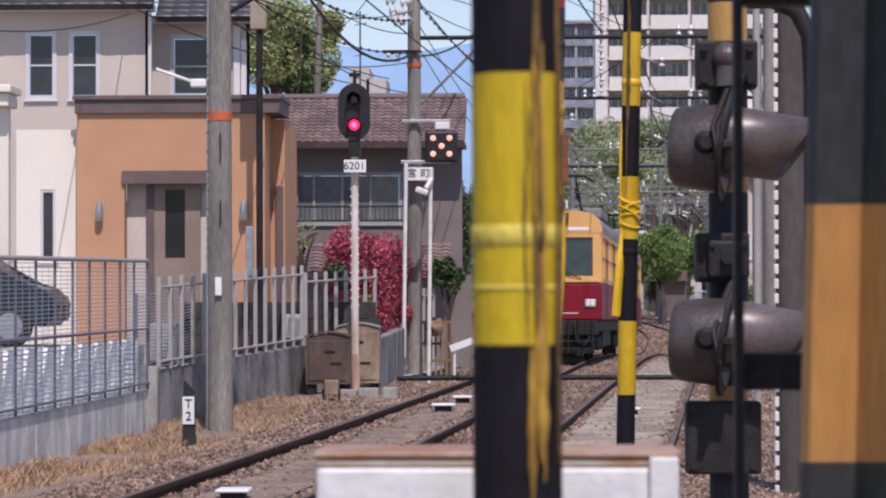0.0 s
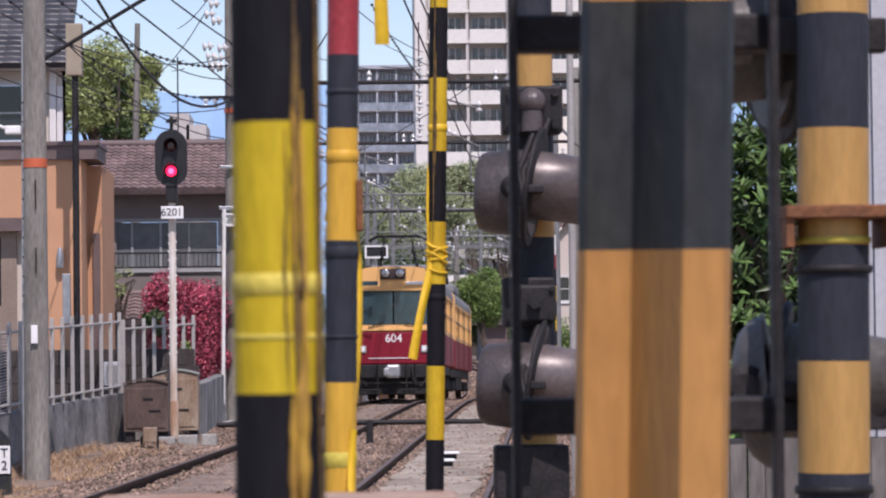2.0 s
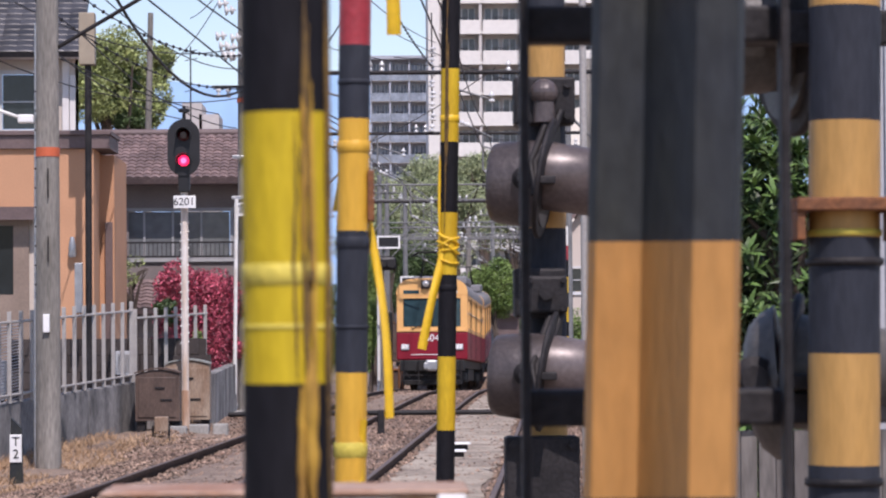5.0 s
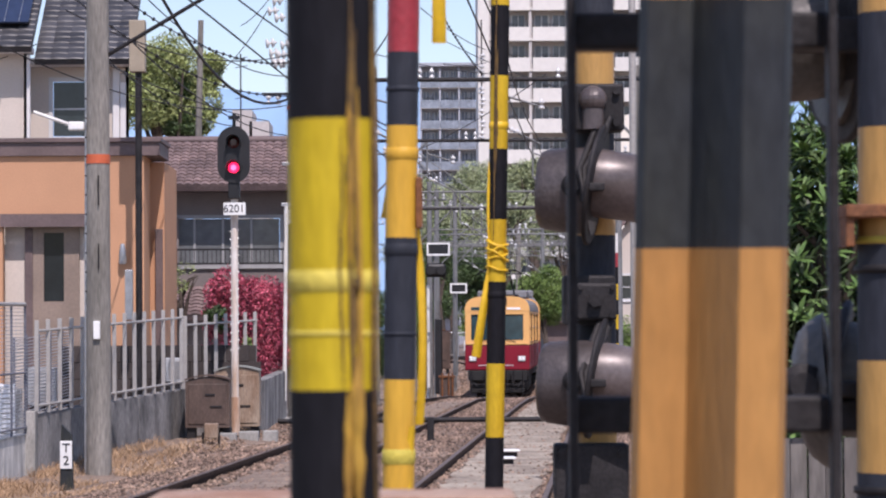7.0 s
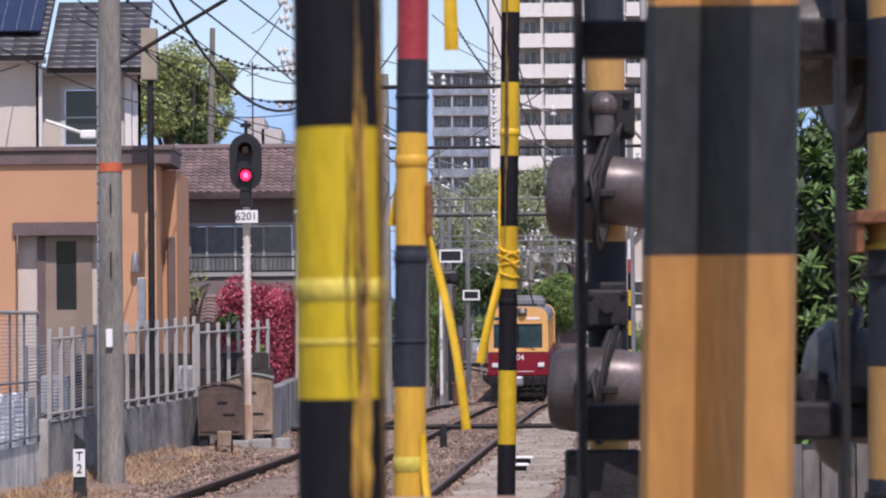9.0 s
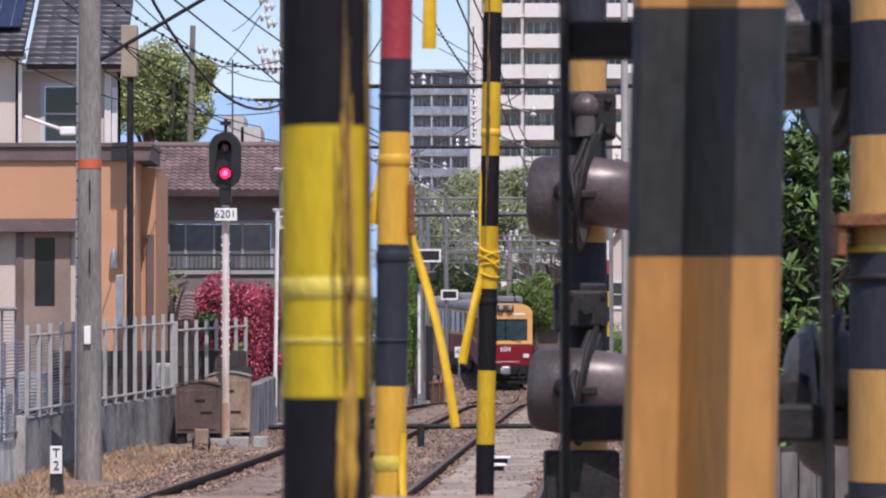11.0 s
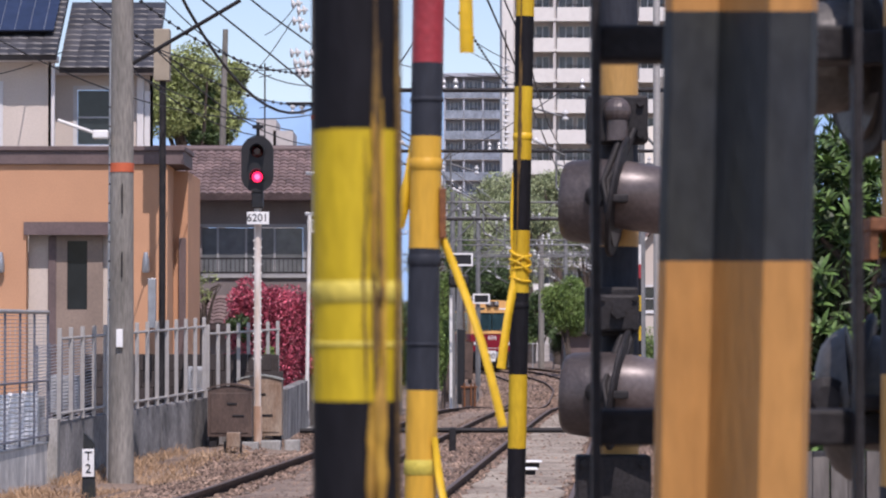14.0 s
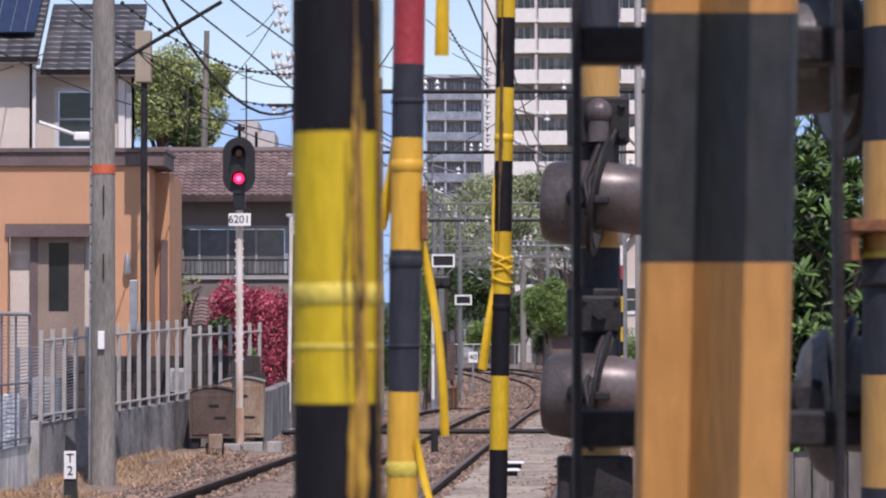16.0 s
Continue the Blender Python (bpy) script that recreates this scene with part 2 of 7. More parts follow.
def spline(points, step=0.5):
    """A smooth line through the points, with even steps along it: (place, way)."""
    P = [Vector((x, y, 0)) for x, y in points]
    P = [P[0] * 2 - P[1]] + P + [P[-1] * 2 - P[-2]]
    fine = []
    for i in range(1, len(P) - 2):
        for k in range(40):
            t = k / 40
            a, b, c, d = P[i - 1:i + 3]
            fine.append(0.5 * (2 * b + (c - a) * t + (2 * a - 5 * b + 4 * c - d) * t * t + (3 * b - a - 3 * c + d) * t ** 3))
    out, due, run = [], 0.0, 0.0
    for p, q in zip(fine, fine[1:]):
        length = (q - p).length
        while due <= run + length:
            out.append((p + (q - p) * ((due - run) / length), (q - p).normalized()))
            due += step
        run += length
    return out


def level(y):
    """Height of the rails: the line dips beyond the straight and climbs again on the curve."""
    return float(np.interp(y, (78, 92, 105, 112, 118, 130, 138, 145, 151, 160, 185), (0, -0.2, -0.53, -0.61, -0.6, -0.32, -0.13, 0.05, 0.25, 0.48, 0.55)))


def offset_line(line, side):
    return [(p + Vector((w.y, -w.x, 0)) * side, w) for p, w in line]


LEFT_LINE = spline(LINE)
RIGHT_LINE = offset_line(LEFT_LINE, 2.85)


def left_x(y):
    return float(np.interp(y, [p.y for p, w in LEFT_LINE[:372]], [p.x for p, w in LEFT_LINE[:372]]))


def ground_z(x, y):
    """Ballast shoulder beside the line, the verge below it, and the town's ground beyond."""
    d = x - left_x(min(y, 150))
    base = level(min(y, 185)) - 0.13
    off = max(0.0, -d - 1.5, d - 4.6)
    rise = min(1.0, max(0.0, (y - 43) / 6)) * min(1.0, max(0.0, (-d - 1.7) / 0.6)) * 0.3
    return base - min(0.22, off * 0.16) + (rise if y < 60 else rise * max(0.0, 1 - (y - 60) / 6))


def build_ground():
    bm = bmesh.new()
    xs = sorted({*[round(-14 + 0.5 * i, 2) for i in range(57)], -2500, -700, -200, -90, -50, -35, -24, -18, 18, 24, 35, 50, 90, 200, 700, 2500})
    ys = sorted({*[-6 + 2 * i for i in range(84)], -300, -80, -30, -15, 175, 190, 210, 250, 320, 500, 900, 1800, 4200})
    grid = [[bm.verts.new((x, y, ground_z(x, y) + (random.uniform(-0.02, 0.02) if abs(x) < 14 else 0))) for x in xs] for y in ys]
    for j in range(len(ys) - 1):
        for i in range(len(xs) - 1):
            f = bm.faces.new((grid[j][i], grid[j][i + 1], grid[j + 1][i + 1], grid[j + 1][i]))
            f.smooth = True
    return solo("ground", bm, BALLAST, "brown railway ballast and bare earth reaching the town", "ground", kind="structure")


ground = build_ground()

def rail_strip(bm, line, side, half, z0, z1):
    prev = None
    for p, w in line[::2]:
        n = Vector((w.y, -w.x, 0))
        c = p + n * side
        z = level(p.y)
        q = [bm.verts.new(c + n * a + Vector((0, 0, z + b))) for a, b in ((-half, z0), (half, z0), (half, z1), (-half, z1))]
        if prev:
            for i in range(4):
                bm.faces.new((prev[i], prev[(i + 1) % 4], q[(i + 1) % 4], q[i]))
        prev = q


def build_track(line, label):
    th = thing("railway_track", (0, 0, 0), label, "railway track", "tracks", "structure")
    for side in (-0.7525, 0.7525):
        bm = bmesh.new()
        rail_strip(bm, line, side, 0.027, -0.007, 0.0)
        head = part("rail", bm, RAIL_TOP, th, "rail with worn bright head and rusty web")
        bm = bmesh.new()
        rail_strip(bm, line, side, 0.034, -0.05, -0.0075)
        rail_strip(bm, line, side, 0.012, -0.145, -0.051)
        rail_strip(bm, line, side, 0.065, -0.165, -0.146)
        part("rail_web", bm, RAIL_STEEL, head)
    return th


left_track = build_track(LEFT_LINE, "curving railway track with rusty rails on brown ballast")
right_track = build_track(RIGHT_LINE, "railway track with weathered timber sleepers on ballast")


# ---- level crossing beside the camera ----
def gate_arm(x, y, z_ref, lean, r, bands, label, n=24):
    """A raised barrier arm: round coloured sections end to end; bands: (z0, z1, material)."""
    th = thing("barrier_arm", (x, y, bands[0][0]), label, "barrier arm", "raised barrier arms")
    at = lambda z: (x + lean * (z - z_ref), y, z)
    for z0, z1, m in bands:
        bm = bmesh.new()
        cyl(bm, at(z0), at(z1), r, n=n)
        part("section", bm, m, th)
    return th, at


def sleeve(th, at, z0, z1, r, material, name="band", label="", n=24):
    bm = bmesh.new()
    b = (z1 - z0) * 0.12
    rings = [ring(bm, at(z), (0, 0, 1), q, n) for z, q in ((z0, r - 0.004), (z0 + b, r), (z1 - b, r), (z1, r - 0.004))]
    skin(bm, rings)
    return part(name, bm, material, th, label)


def strands(th, at, r, runs, material, name="rope", label="", wobble=0.03):
    """Frayed cords that hang along an arm; runs: (angle, z0, z1, thickness)."""
    for k, (ang, z0, z1, w) in enumerate(runs):
        bm = bmesh.new()
        pts = []
        for i in range(14):
            z = z1 + (z0 - z1) * i / 13
            a2 = radians(ang) + wobble * math.sin(i * 0.7 + k * 2) + 0.5 * wobble * math.sin(i * 2.9 + k)
            p = Vector(at(z))
            q = r + w * 0.7
            pts.append(p + Vector((math.sin(a2) * q, -math.cos(a2) * q, 0)))
        tube(bm, pts, [w * (0.75 + 0.5 * random.random()) * min(1, 0.25 + i * 0.25, 0.25 + (13 - i) * 0.25) for i in range(14)], 6)
        part(name, bm, material, th, label if k == 0 else "")


# nearest arm, faded yellow and black
NEAR_R = 0.047
near_arm, near_at = gate_arm(-0.091, 3.1, 1.68, -0.002, NEAR_R, [
    (-0.3, 1.623, BLACK), (1.623, 1.908, PALE_YELLOW), (1.908, 2.05, BLACK), (2.05, 2.35, PALE_YELLOW), (2.35, 2.65, BLACK)],
    "upright raised barrier arm, faded yellow and black with frayed ropes")
sleeve(near_arm, near_at, 1.724, 1.751, NEAR_R + 0.0014, YELLOW_TAPE, "tape_wrap", "pale yellow tape wound round the arm")
sleeve(near_arm, near_at, 1.679, 1.686, NEAR_R + 0.0008, YELLOW_TAPE, "tape_wrap")
strands(near_arm, near_at, NEAR_R, [(24, 1.56, 2.1, 0.0028), (30, 1.63, 2.0, 0.0022), (62, 1.5, 2.1, 0.0035), (12, 1.62, 1.9, 0.0018)], ROPE,
        "rope", "frayed brown rope tied along the arm")
strands(near_arm, near_at, NEAR_R, [(29, 1.50, 1.66, 0.008), (36, 1.48, 1.86, 0.0035), (23, 1.74, 1.94, 0.0035), (18, 1.46, 1.62, 0.005), (34, 1.66, 1.94, 0.003)], OCHRE,
        "tape_end", "tattered yellow tape end", 0.007)
bm = bmesh.new()
for zz, aa in ((1.735, 30),):
    c = Vector(near_at(zz)) + Vector((math.sin(radians(aa)) * 0.054, -math.cos(radians(aa)) * 0.054, 0))
    b2 = bmesh.new()
    bmesh.ops.create_icosphere(b2, subdivisions=2, radius=0.0045)
    for v in b2.verts:
        v.co *= 1 + 0.3 * noise.noise(v.co * 300)
    merge(bm, b2, Matrix.Translation(c) @ Matrix.Diagonal((0.8, 0.8, 1.9, 1)))
part("knot", bm, ROPE, near_arm, "dark knot in the rope")

# middle arm, red tip
MID_R = 0.038
mid_arm, mid_at = gate_arm(-0.049, 7.0, 1.68, 0.0165, MID_R, [
    (-0.3, 0.98, SLATE), (0.98, 1.576, GOLD), (1.576, 1.914, SLATE), (1.914, 2.182, GOLD), (2.182, 2.358, SLATE),
    (2.358, 2.78, RED), (2.78, 3.05, SLATE)],
    "upright raised barrier arm with amber, dark grey and red sections")
for v0, v1, m in ((300, 276, GOLD), (470, 446, SLATE), (610, 603, SLATE), (838, 808, YELLOW_TAPE), (178, 168, SLATE)):
    zz0, zz1 = 1.68 + (610 - v0) * 7 / 5184, 1.68 + (610 - v1) * 7 / 5184
    sleeve(mid_arm, mid_at, zz0, zz1, MID_R + 0.0022, m, "band")
bm = bmesh.new()
p = Vector(mid_at(2.015))
soft_box(bm, p.x + MID_R - 0.004, p.x + MID_R + 0.012, 6.97, 7.03, 1.937, 2.058, 0.003)
part("end_clip", bm, RUST, mid_arm, "rusty clip that holds the tape")

# far arm
FAR_R = 0.041
far_arm, far_at = gate_arm(0.334, 13.0, 1.68, 0.0195, FAR_R, [
    (-0.3, 1.229, BLACK), (1.229, 1.555, YELLOW), (1.555, 1.918, BLACK), (1.918, 2.194, YELLOW),
    (2.194, 2.508, BLACK), (2.508, 2.834, YELLOW), (2.834, 3.147, BLACK), (3.147, 3.5, YELLOW), (3.5, 3.8, BLACK)],
    "upright raised barrier arm with yellow and black sections")
for k, (z0, z1, w) in enumerate(((2.10, 2.055, 0.007), (2.045, 2.085, 0.006), (2.07, 2.01, 0.005), (2.015, 2.04, 0.006), (1.985, 1.965, 0.005))):
    bm = bmesh.new()
    pts = []
    for i in range(19):
        a2 = 2 * math.pi * i / 18
        p = Vector(far_at((z0 + z1) / 2 + (z1 - z0) / 2 * math.sin(a2) + 0.004 * math.sin(3 * a2 + k)))
        pts.append(p + Vector((math.sin(a2), -math.cos(a2), 0)) * (FAR_R + 0.004 + 0.002 * (k % 3)))
    tube(bm, pts, w, 6)
    part("tape_wrap", bm, TAPE, far_arm, "yellow tape wound loosely round the arm")
sleeve(far_arm, far_at, 2.595, 2.628, FAR_R + 0.003, TAPE, "tape_wrap")
sleeve(far_arm, far_at, 1.843, 1.876, FAR_R + 0.002, BLACK, "band")
strands(far_arm, far_at, FAR_R, [(-25, 2.1, 3.4, 0.004), (-15, 2.4, 2.95, 0.006)], ROPE, "rope", "brown cord hanging along the arm")
strands(far_arm, far_at, FAR_R, [(-70, 2.12, 2.45, 0.006), (-60, 1.95, 2.15, 0.006)], TAPE, "tape_end", "torn yellow tape end")


def ribbon(length, width, bow, material, label):
    """A strip of tape that hangs from its own origin, bowed a little and creased."""
    bm = bmesh.new()
    rows = []
    for i in range(15):
        t = i / 14
        w = width * (0.75 + 0.25 * min(1, t * 4)) / 2
        tw = 0.5 * math.sin(t * 3.0)
        c = Vector((bow * math.sin(math.pi * t), 0.01 * math.sin(t * 7), -length * t))
        d = Vector((math.cos(tw), math.sin(tw), 0)) * w
        n = Vector((-math.sin(tw), math.cos(tw), 0)) * 0.0008
        rows.append([bm.verts.new(q) for q in (c - d - n, c + d - n, c + d + n, c - d + n)])
    skin(bm, rows)
    return solo("hanging_tape", bm, material, label, "tape", "loose yellow tapes")


mid_tape = ribbon(0.505, 0.021, 0.014, TAPE, "loose yellow tape swinging from a barrier arm")
low_tape = ribbon(0.30, 0.019, -0.012, TAPE, "short loose yellow tape swinging low on a barrier arm")
far_tape = ribbon(0.50, 0.040, -0.008, TAPE, "loose yellow tape hanging from the striped barrier arm")
high_tape = ribbon(0.42, 0.034, 0.0, TAPE, "straight yellow tape hanging from overhead")
side_tape = ribbon(0.42, 0.03, 0.02, TAPE, "curling yellow tape behind a barrier arm")
MID_TOP, LOW_TOP = (-0.013, 7.05, 1.967), (-0.021, 6.96, 1.465)
FAR_TOP = (0.34, 12.965, 2.073)
HIGH_TOP, SIDE_TOP = (0.049, 7.0, 2.802), (-0.065, 7.03, 2.382)
# the overhead cord from which the straight tape hangs
bm = bmesh.new()
tube(bm, [(-0.032, 7.0, 2.72), (0.0, 7.0, 2.795), (0.049, 7.0, 2.802), (0.5, 7.0, 2.85), (1.02, 6.35, 3.3)], 0.006)
solo("cord", bm, ROPE, "brown cord slung between barrier arm and post", "cord")

# faceted post beside the camera
POST_Y = 3.7
post = thing("crossing_post", (0.368, POST_Y, -0.3), "grooved steel post with amber and weathered black bands", "post")
hw = 0.099
OCT = [(-hw, 0.125), (-hw * 0.9, 0.1), (-hw * 0.31, 0.1), (hw * 0.345, -0.045), (hw * 0.88, -0.042), (hw * 0.965, -0.015), (hw * 0.965, 0.2), (-hw, 0.2)]
for z0, z1, m in ((-0.3, 1.464, MOSS), (1.464, 1.788, POST_AMBER), (1.788, 2.105, MOSS), (2.105, 2.4, POST_AMBER), (2.4, 2.7, MOSS)):
    bm = bmesh.new()
    rings = [[bm.verts.new(((0.368 + 0.027 * (z - 1.68) + x) * (1 + y / POST_Y), POST_Y + y, 1.68 + (z - 1.68) * (1 + y / POST_Y))) for x, y in OCT] for z in (z0, z1)]
    skin(bm, rings, smooth=False)
    bmesh.ops.bevel(bm, geom=[e for e in bm.edges if abs(e.verts[0].co.z - e.verts[1].co.z) > 0.05], offset=0.003, segments=2, affect="EDGES", profile=0.5)
    part("section", bm, m, post)
for z in (2.124, 1.562):
    bm = bmesh.new()
    soft_box(bm, 0.227, 0.61, 4.27, 4.33, z - 0.027, z + 0.027, 0.006)
    bar = part("cross_bar", bm, DARK_METAL, post, "dark steel cross bar behind the post")
for u, zt in ((1053, 2.6), (1514, 2.6)):
    bm = bmesh.new()
    soft_box(bm, (u - 784) * 4.26 / 5184 - 0.0065, (u - 784) * 4.26 / 5184 + 0.0065, 4.22, 4.266, -0.3, zt, 0.003)
    part("upright_bar", bm, DARK_METAL, post, "thin dark upright bar")

# white cabinet under the near arm
LID_RUST = mat("rust_bleeding_paint", (0.50, 0.38, 0.30), 0.6, grain=40, stain=7, vary=0.25, second=(0.30, 0.13, 0.06))
FLANGE_RUST = mat("orange_rust_bloom", (0.66, 0.58, 0.48), 0.6, grain=40, stain=9, vary=0.15, second=(0.50, 0.27, 0.10))
cab = thing("gate_cabinet", (-0.13, 4.5, -0.3), "white painted steel cabinet with a rusty top edge", "cabinet")
bm = bmesh.new()
soft_box(bm, -0.388, 0.133, 4.2, 4.4, -0.3, 1.429, 0.008)
part("body", bm, WHITE_RUST, cab)
bm = bmesh.new()
soft_box(bm, -0.388, 0.133, 4.2, 4.4, 1.429, 1.44, 0.004)
part("flange", bm, FLANGE_RUST, cab, "orange-stained upper flange")
bm = bmesh.new()
soft_box(bm, -0.393, 0.137, 4.195, 4.41, 1.441, 1.45, 0.006)
part("lid", bm, LID_RUST, cab, "rusty lid")
bm = bmesh.new()
soft_box(bm, 0.09, 0.132, 4.185, 4.2, 0.9, 1.443, 0.004)
part("corner_strip", bm, WHITE_RUST, cab)


def flasher(th, c, k, length, back=0.5, metal=LAMP_METAL, name="flasher", bowl_metal=BOWL_METAL, dome=False):
    """A warning lamp that faces along +x (k = 1) or -x: rear bowl, rim plate and hood."""
    c = Vector(c)
    ax = Vector((k, -0.2, -0.17)).normalized()
    r = 0.188 * length / 0.4
    low = Vector((0, 0, -0.15 * r))
    bm = bmesh.new()
    lathe(bm, c + low * 2 - ax * length * back, c + low, [(0, r * 0.12), (0.03, r * 0.35), (0.12, r * 0.62), (0.3, r * 0.86), (0.6, r * 1.02), (1, r * 1.12)] if dome else [(0, r * 0.80), (0.05, r * 0.90), (0.16, r * 0.95), (0.55, r * 1.0), (1, r * 1.02)], 36)
    bowl = part(name, bm, bowl_metal, th, "weathered brown-grey lamp housing")
    bm = bmesh.new()
    lathe(bm, c, c + ax * 0.02, [(0, r * 1.38), (0.2, r * 1.42), (0.8, r * 1.42), (1, r * 1.36)] if not dome else [(0, r * 1.12), (0.2, r * 1.15), (0.8, r * 1.15), (1, r * 1.1)], 40)
    part("rim", bm, DARK_METAL, bowl)
    # hood: an open tube, cut slanting, longer on top
    bm = bmesh.new()
    rows, n = [], 28
    up = Vector((0, 0, 1))
    sx = ax.cross(up).normalized()
    uz = sx.cross(ax)
    for q, far in ((1.0, 0), (1.0, 1), (0.95, 1), (0.95, 0)):
        row = []
        for i in range(n):
            a2 = 2 * math.pi * i / n
            d = sx * math.cos(a2) + uz * math.sin(a2)
            reach = length * (0.8 + 0.18 * math.sin(a2)) if far else 0.02
            taper = (0.86 if far else 0.80) * q
            row.append(bm.verts.new(c + ax * reach + d * r * taper * (0.9 if far else 1.0) + Vector((0, 0, r * 0.06))))
        rows.append(row)
    skin(bm, rows, caps=False)
    part("hood", bm, metal, bowl, "slanting lamp hood")
    bm = bmesh.new()
    bmesh.ops.create_uvsphere(bm, u_segments=20, v_segments=10, radius=r * 0.7)
    bmesh.ops.transform(bm, matrix=Matrix.Translation(c) @ ax.to_track_quat("Z", "Y").to_matrix().to_4x4() @ Matrix.Diagonal((1, 1, 0.25, 1)), verts=bm.verts[:])
    part("lens", bm, LENS_OFF, bowl, "unlit dark red lens")
    bm = bmesh.new()
    h = c + Vector((-k * length * 0.25, -r * 0.985, -r * 0.05))
    lathe(bm, h + Vector((0, 0.03, 0)), h + Vector((0, -0.012, 0)), [(0, 0.05), (0.7, 0.05), (0.72, 0.03), (1, 0.03)], 18)
    part("cable_gland", bm, DARK_METAL, bowl)
    bm = bmesh.new()
    soft_box(bm, c.x - 0.035, c.x + 0.035, c.y - r * 1.3, c.y - r * 0.7, c.z - r * 0.2, c.z - r * 0.2 + 0.035, 0.006)
    part("clamp", bm, DARK_METAL, bowl)
    return bowl


LENS_OFF = mat("dark_red_lens", (0.06, 0.01, 0.01), 0.15, bump=0)
sig = thing("crossing_signal", (0.785, 13.1, -0.3), "crossing signal post with two weathered hooded lamps", "crossing signal", "crossing signals")
cx, rp = 0.785, 0.088
for z0, z1, m in ((-0.3, 1.116, SLATE), (1.116, 1.266, AMBER), (1.266, 2.124, SLATE), (2.124, 2.282, AMBER), (2.282, 2.796, SLATE),
                  (2.796, 2.971, AMBER), (2.971, 3.6, SLATE)):
    bm = bmesh.new()
    cyl(bm, (cx, 13.1, z0), (cx, 13.1, z1), rp, n=28)
    part("post_section", bm, m, sig)
for v in (345, 686):
    flasher(sig, (0.76, 12.82, 1.68 + (610 - v) * 12.85 / 5184), 1, 0.40, 0.6)
for (ua, ub, va, vb, nm) in ((1038, 1146, 166, 250, "bracket"), (1036, 1128, 505, 592, "bracket"), (1018, 1150, 802, 930, "terminal_box")):
    bm = bmesh.new()
    k = 12.9 / 5184
    soft_box(bm, (ua - 784) * k, (ub - 784) * k, 12.85, 13.02, 1.68 + (610 - vb) * k, 1.68 + (610 - va) * k, 0.012)
    for uu in (ua + 14, ub - 14):
        for vv in (va + 14, vb - 14):
            cyl(bm, ((uu - 784) * k, 12.86, 1.68 + (610 - vv) * k), ((uu - 784) * k, 12.825, 1.68 + (610 - vv) * k), 0.018, n=6, smooth=False)
    part(nm, bm, DARK_METAL, sig, "dark bolted steel bracket")
for v, m in ((192, LAMP_METAL), (548, DARK_METAL)):
    bm = bmesh.new()
    c = Vector((0.763, 12.84, 1.68 + (610 - v) * 12.8 / 5184))
    if m is LAMP_METAL:
        bmesh.ops.create_uvsphere(bm, u_segments=20, v_segments=12, radius=0.062)
        bmesh.ops.translate(bm, vec=c, verts=bm.verts[:])
        cyl(bm, c, c - Vector((0, 0, 0.13)), 0.045, 0.05)
    else:
        soft_box(bm, c.x - 0.085, c.x + 0.095, 12.80, 12.86, c.z - 0.09, c.z + 0.075, 0.015)
        cyl(bm, (c.x, 12.80, c.z), (c.x, 12.765, c.z), 0.034, n=6, smooth=False)
        for dx in (-0.065, 0.075):
            for dz in (-0.07, 0.055):
                cyl(bm, (c.x + dx, 12.80, c.z + dz), (c.x + dx, 12.785, c.z + dz), 0.012, n=6, smooth=False)
    part("swivel_joint", bm, m, sig)
    for dx in (0.0, 0.045):
        bm = bmesh.new()
        tube(bm, [c + Vector((0.03 + dx, 0, -0.08)), c + Vector((-0.02 + dx, -0.05, -0.2)), c + Vector((-0.07 + dx * 0.5, -0.22, -0.32)), c + Vector((-0.06, -0.25, -0.46))], 0.017, 8)
        part("cable", bm, DARK_METAL, sig)

# second crossing signal, nearer
sg2 = thing("crossing_signal", (1.018, 6.3, -0.3), "crossing signal post with orange clamp and hooded lamps", "crossing signal", "crossing signals")
cx2, rp2, ln2 = 1.018, 0.077, 0.0125
at2 = lambda z: (cx2 + ln2 * (z - 1.68), 6.3, z)
for z0, z1, m in ((-0.3, 1.11, MOSS), (1.11, 1.38, SLATE), (1.38, 1.62, AMBER), (1.62, 1.87, SLATE), (1.87, 2.121, AMBER),
                  (2.121, 2.368, SLATE), (2.368, 2.62, AMBER), (2.62, 3.3, SLATE)):
    bm = bmesh.new()
    cyl(bm, at2(z0), at2(z1), rp2, n=32)
    part("post_section", bm, m, sg2)
bm = bmesh.new()
zc = 1.939
soft_box(bm, cx2 - 0.115, cx2 + 0.125, 6.19, 6.41, zc - 0.014, zc + 0.014, 0.004)
for sx in (-0.105, 0.112):
    soft_box(bm, cx2 + sx - 0.009, cx2 + sx + 0.009, 6.2, 6.4, zc - 0.075, zc - 0.0145, 0.002)
part("clamp", bm, RUST, sg2, "orange-rusted steel clamp round the post")
for v in (490, 880):
    sleeve(sg2, at2, 1.68 + (610 - v - 14) * 6.3 / 5184, 1.68 + (610 - v) * 6.3 / 5184, rp2 + 0.008, DARK_METAL, "collar")
sleeve(sg2, at2, 1.872, 1.887, rp2 + 0.004, YELLOW_TAPE, "band")
flasher(sg2, (0.93, 6.62, 1.572), 1, 0.345, 0.26, metal=OLIVE_METAL, bowl_metal=OLIVE_METAL, dome=True)
flasher(sg2, (0.955, 6.72, 2.345), -1, 0.345, 0.3, metal=OLIVE_METAL, bowl_metal=OLIVE_METAL)
bm = bmesh.new()
soft_box(bm, 0.823, 1.174, 6.46, 6.52, 2.304, 2.38, 0.006)
part("arm", bm, DARK_METAL, sg2, "dark steel lamp arm")
bm = bmesh.new()
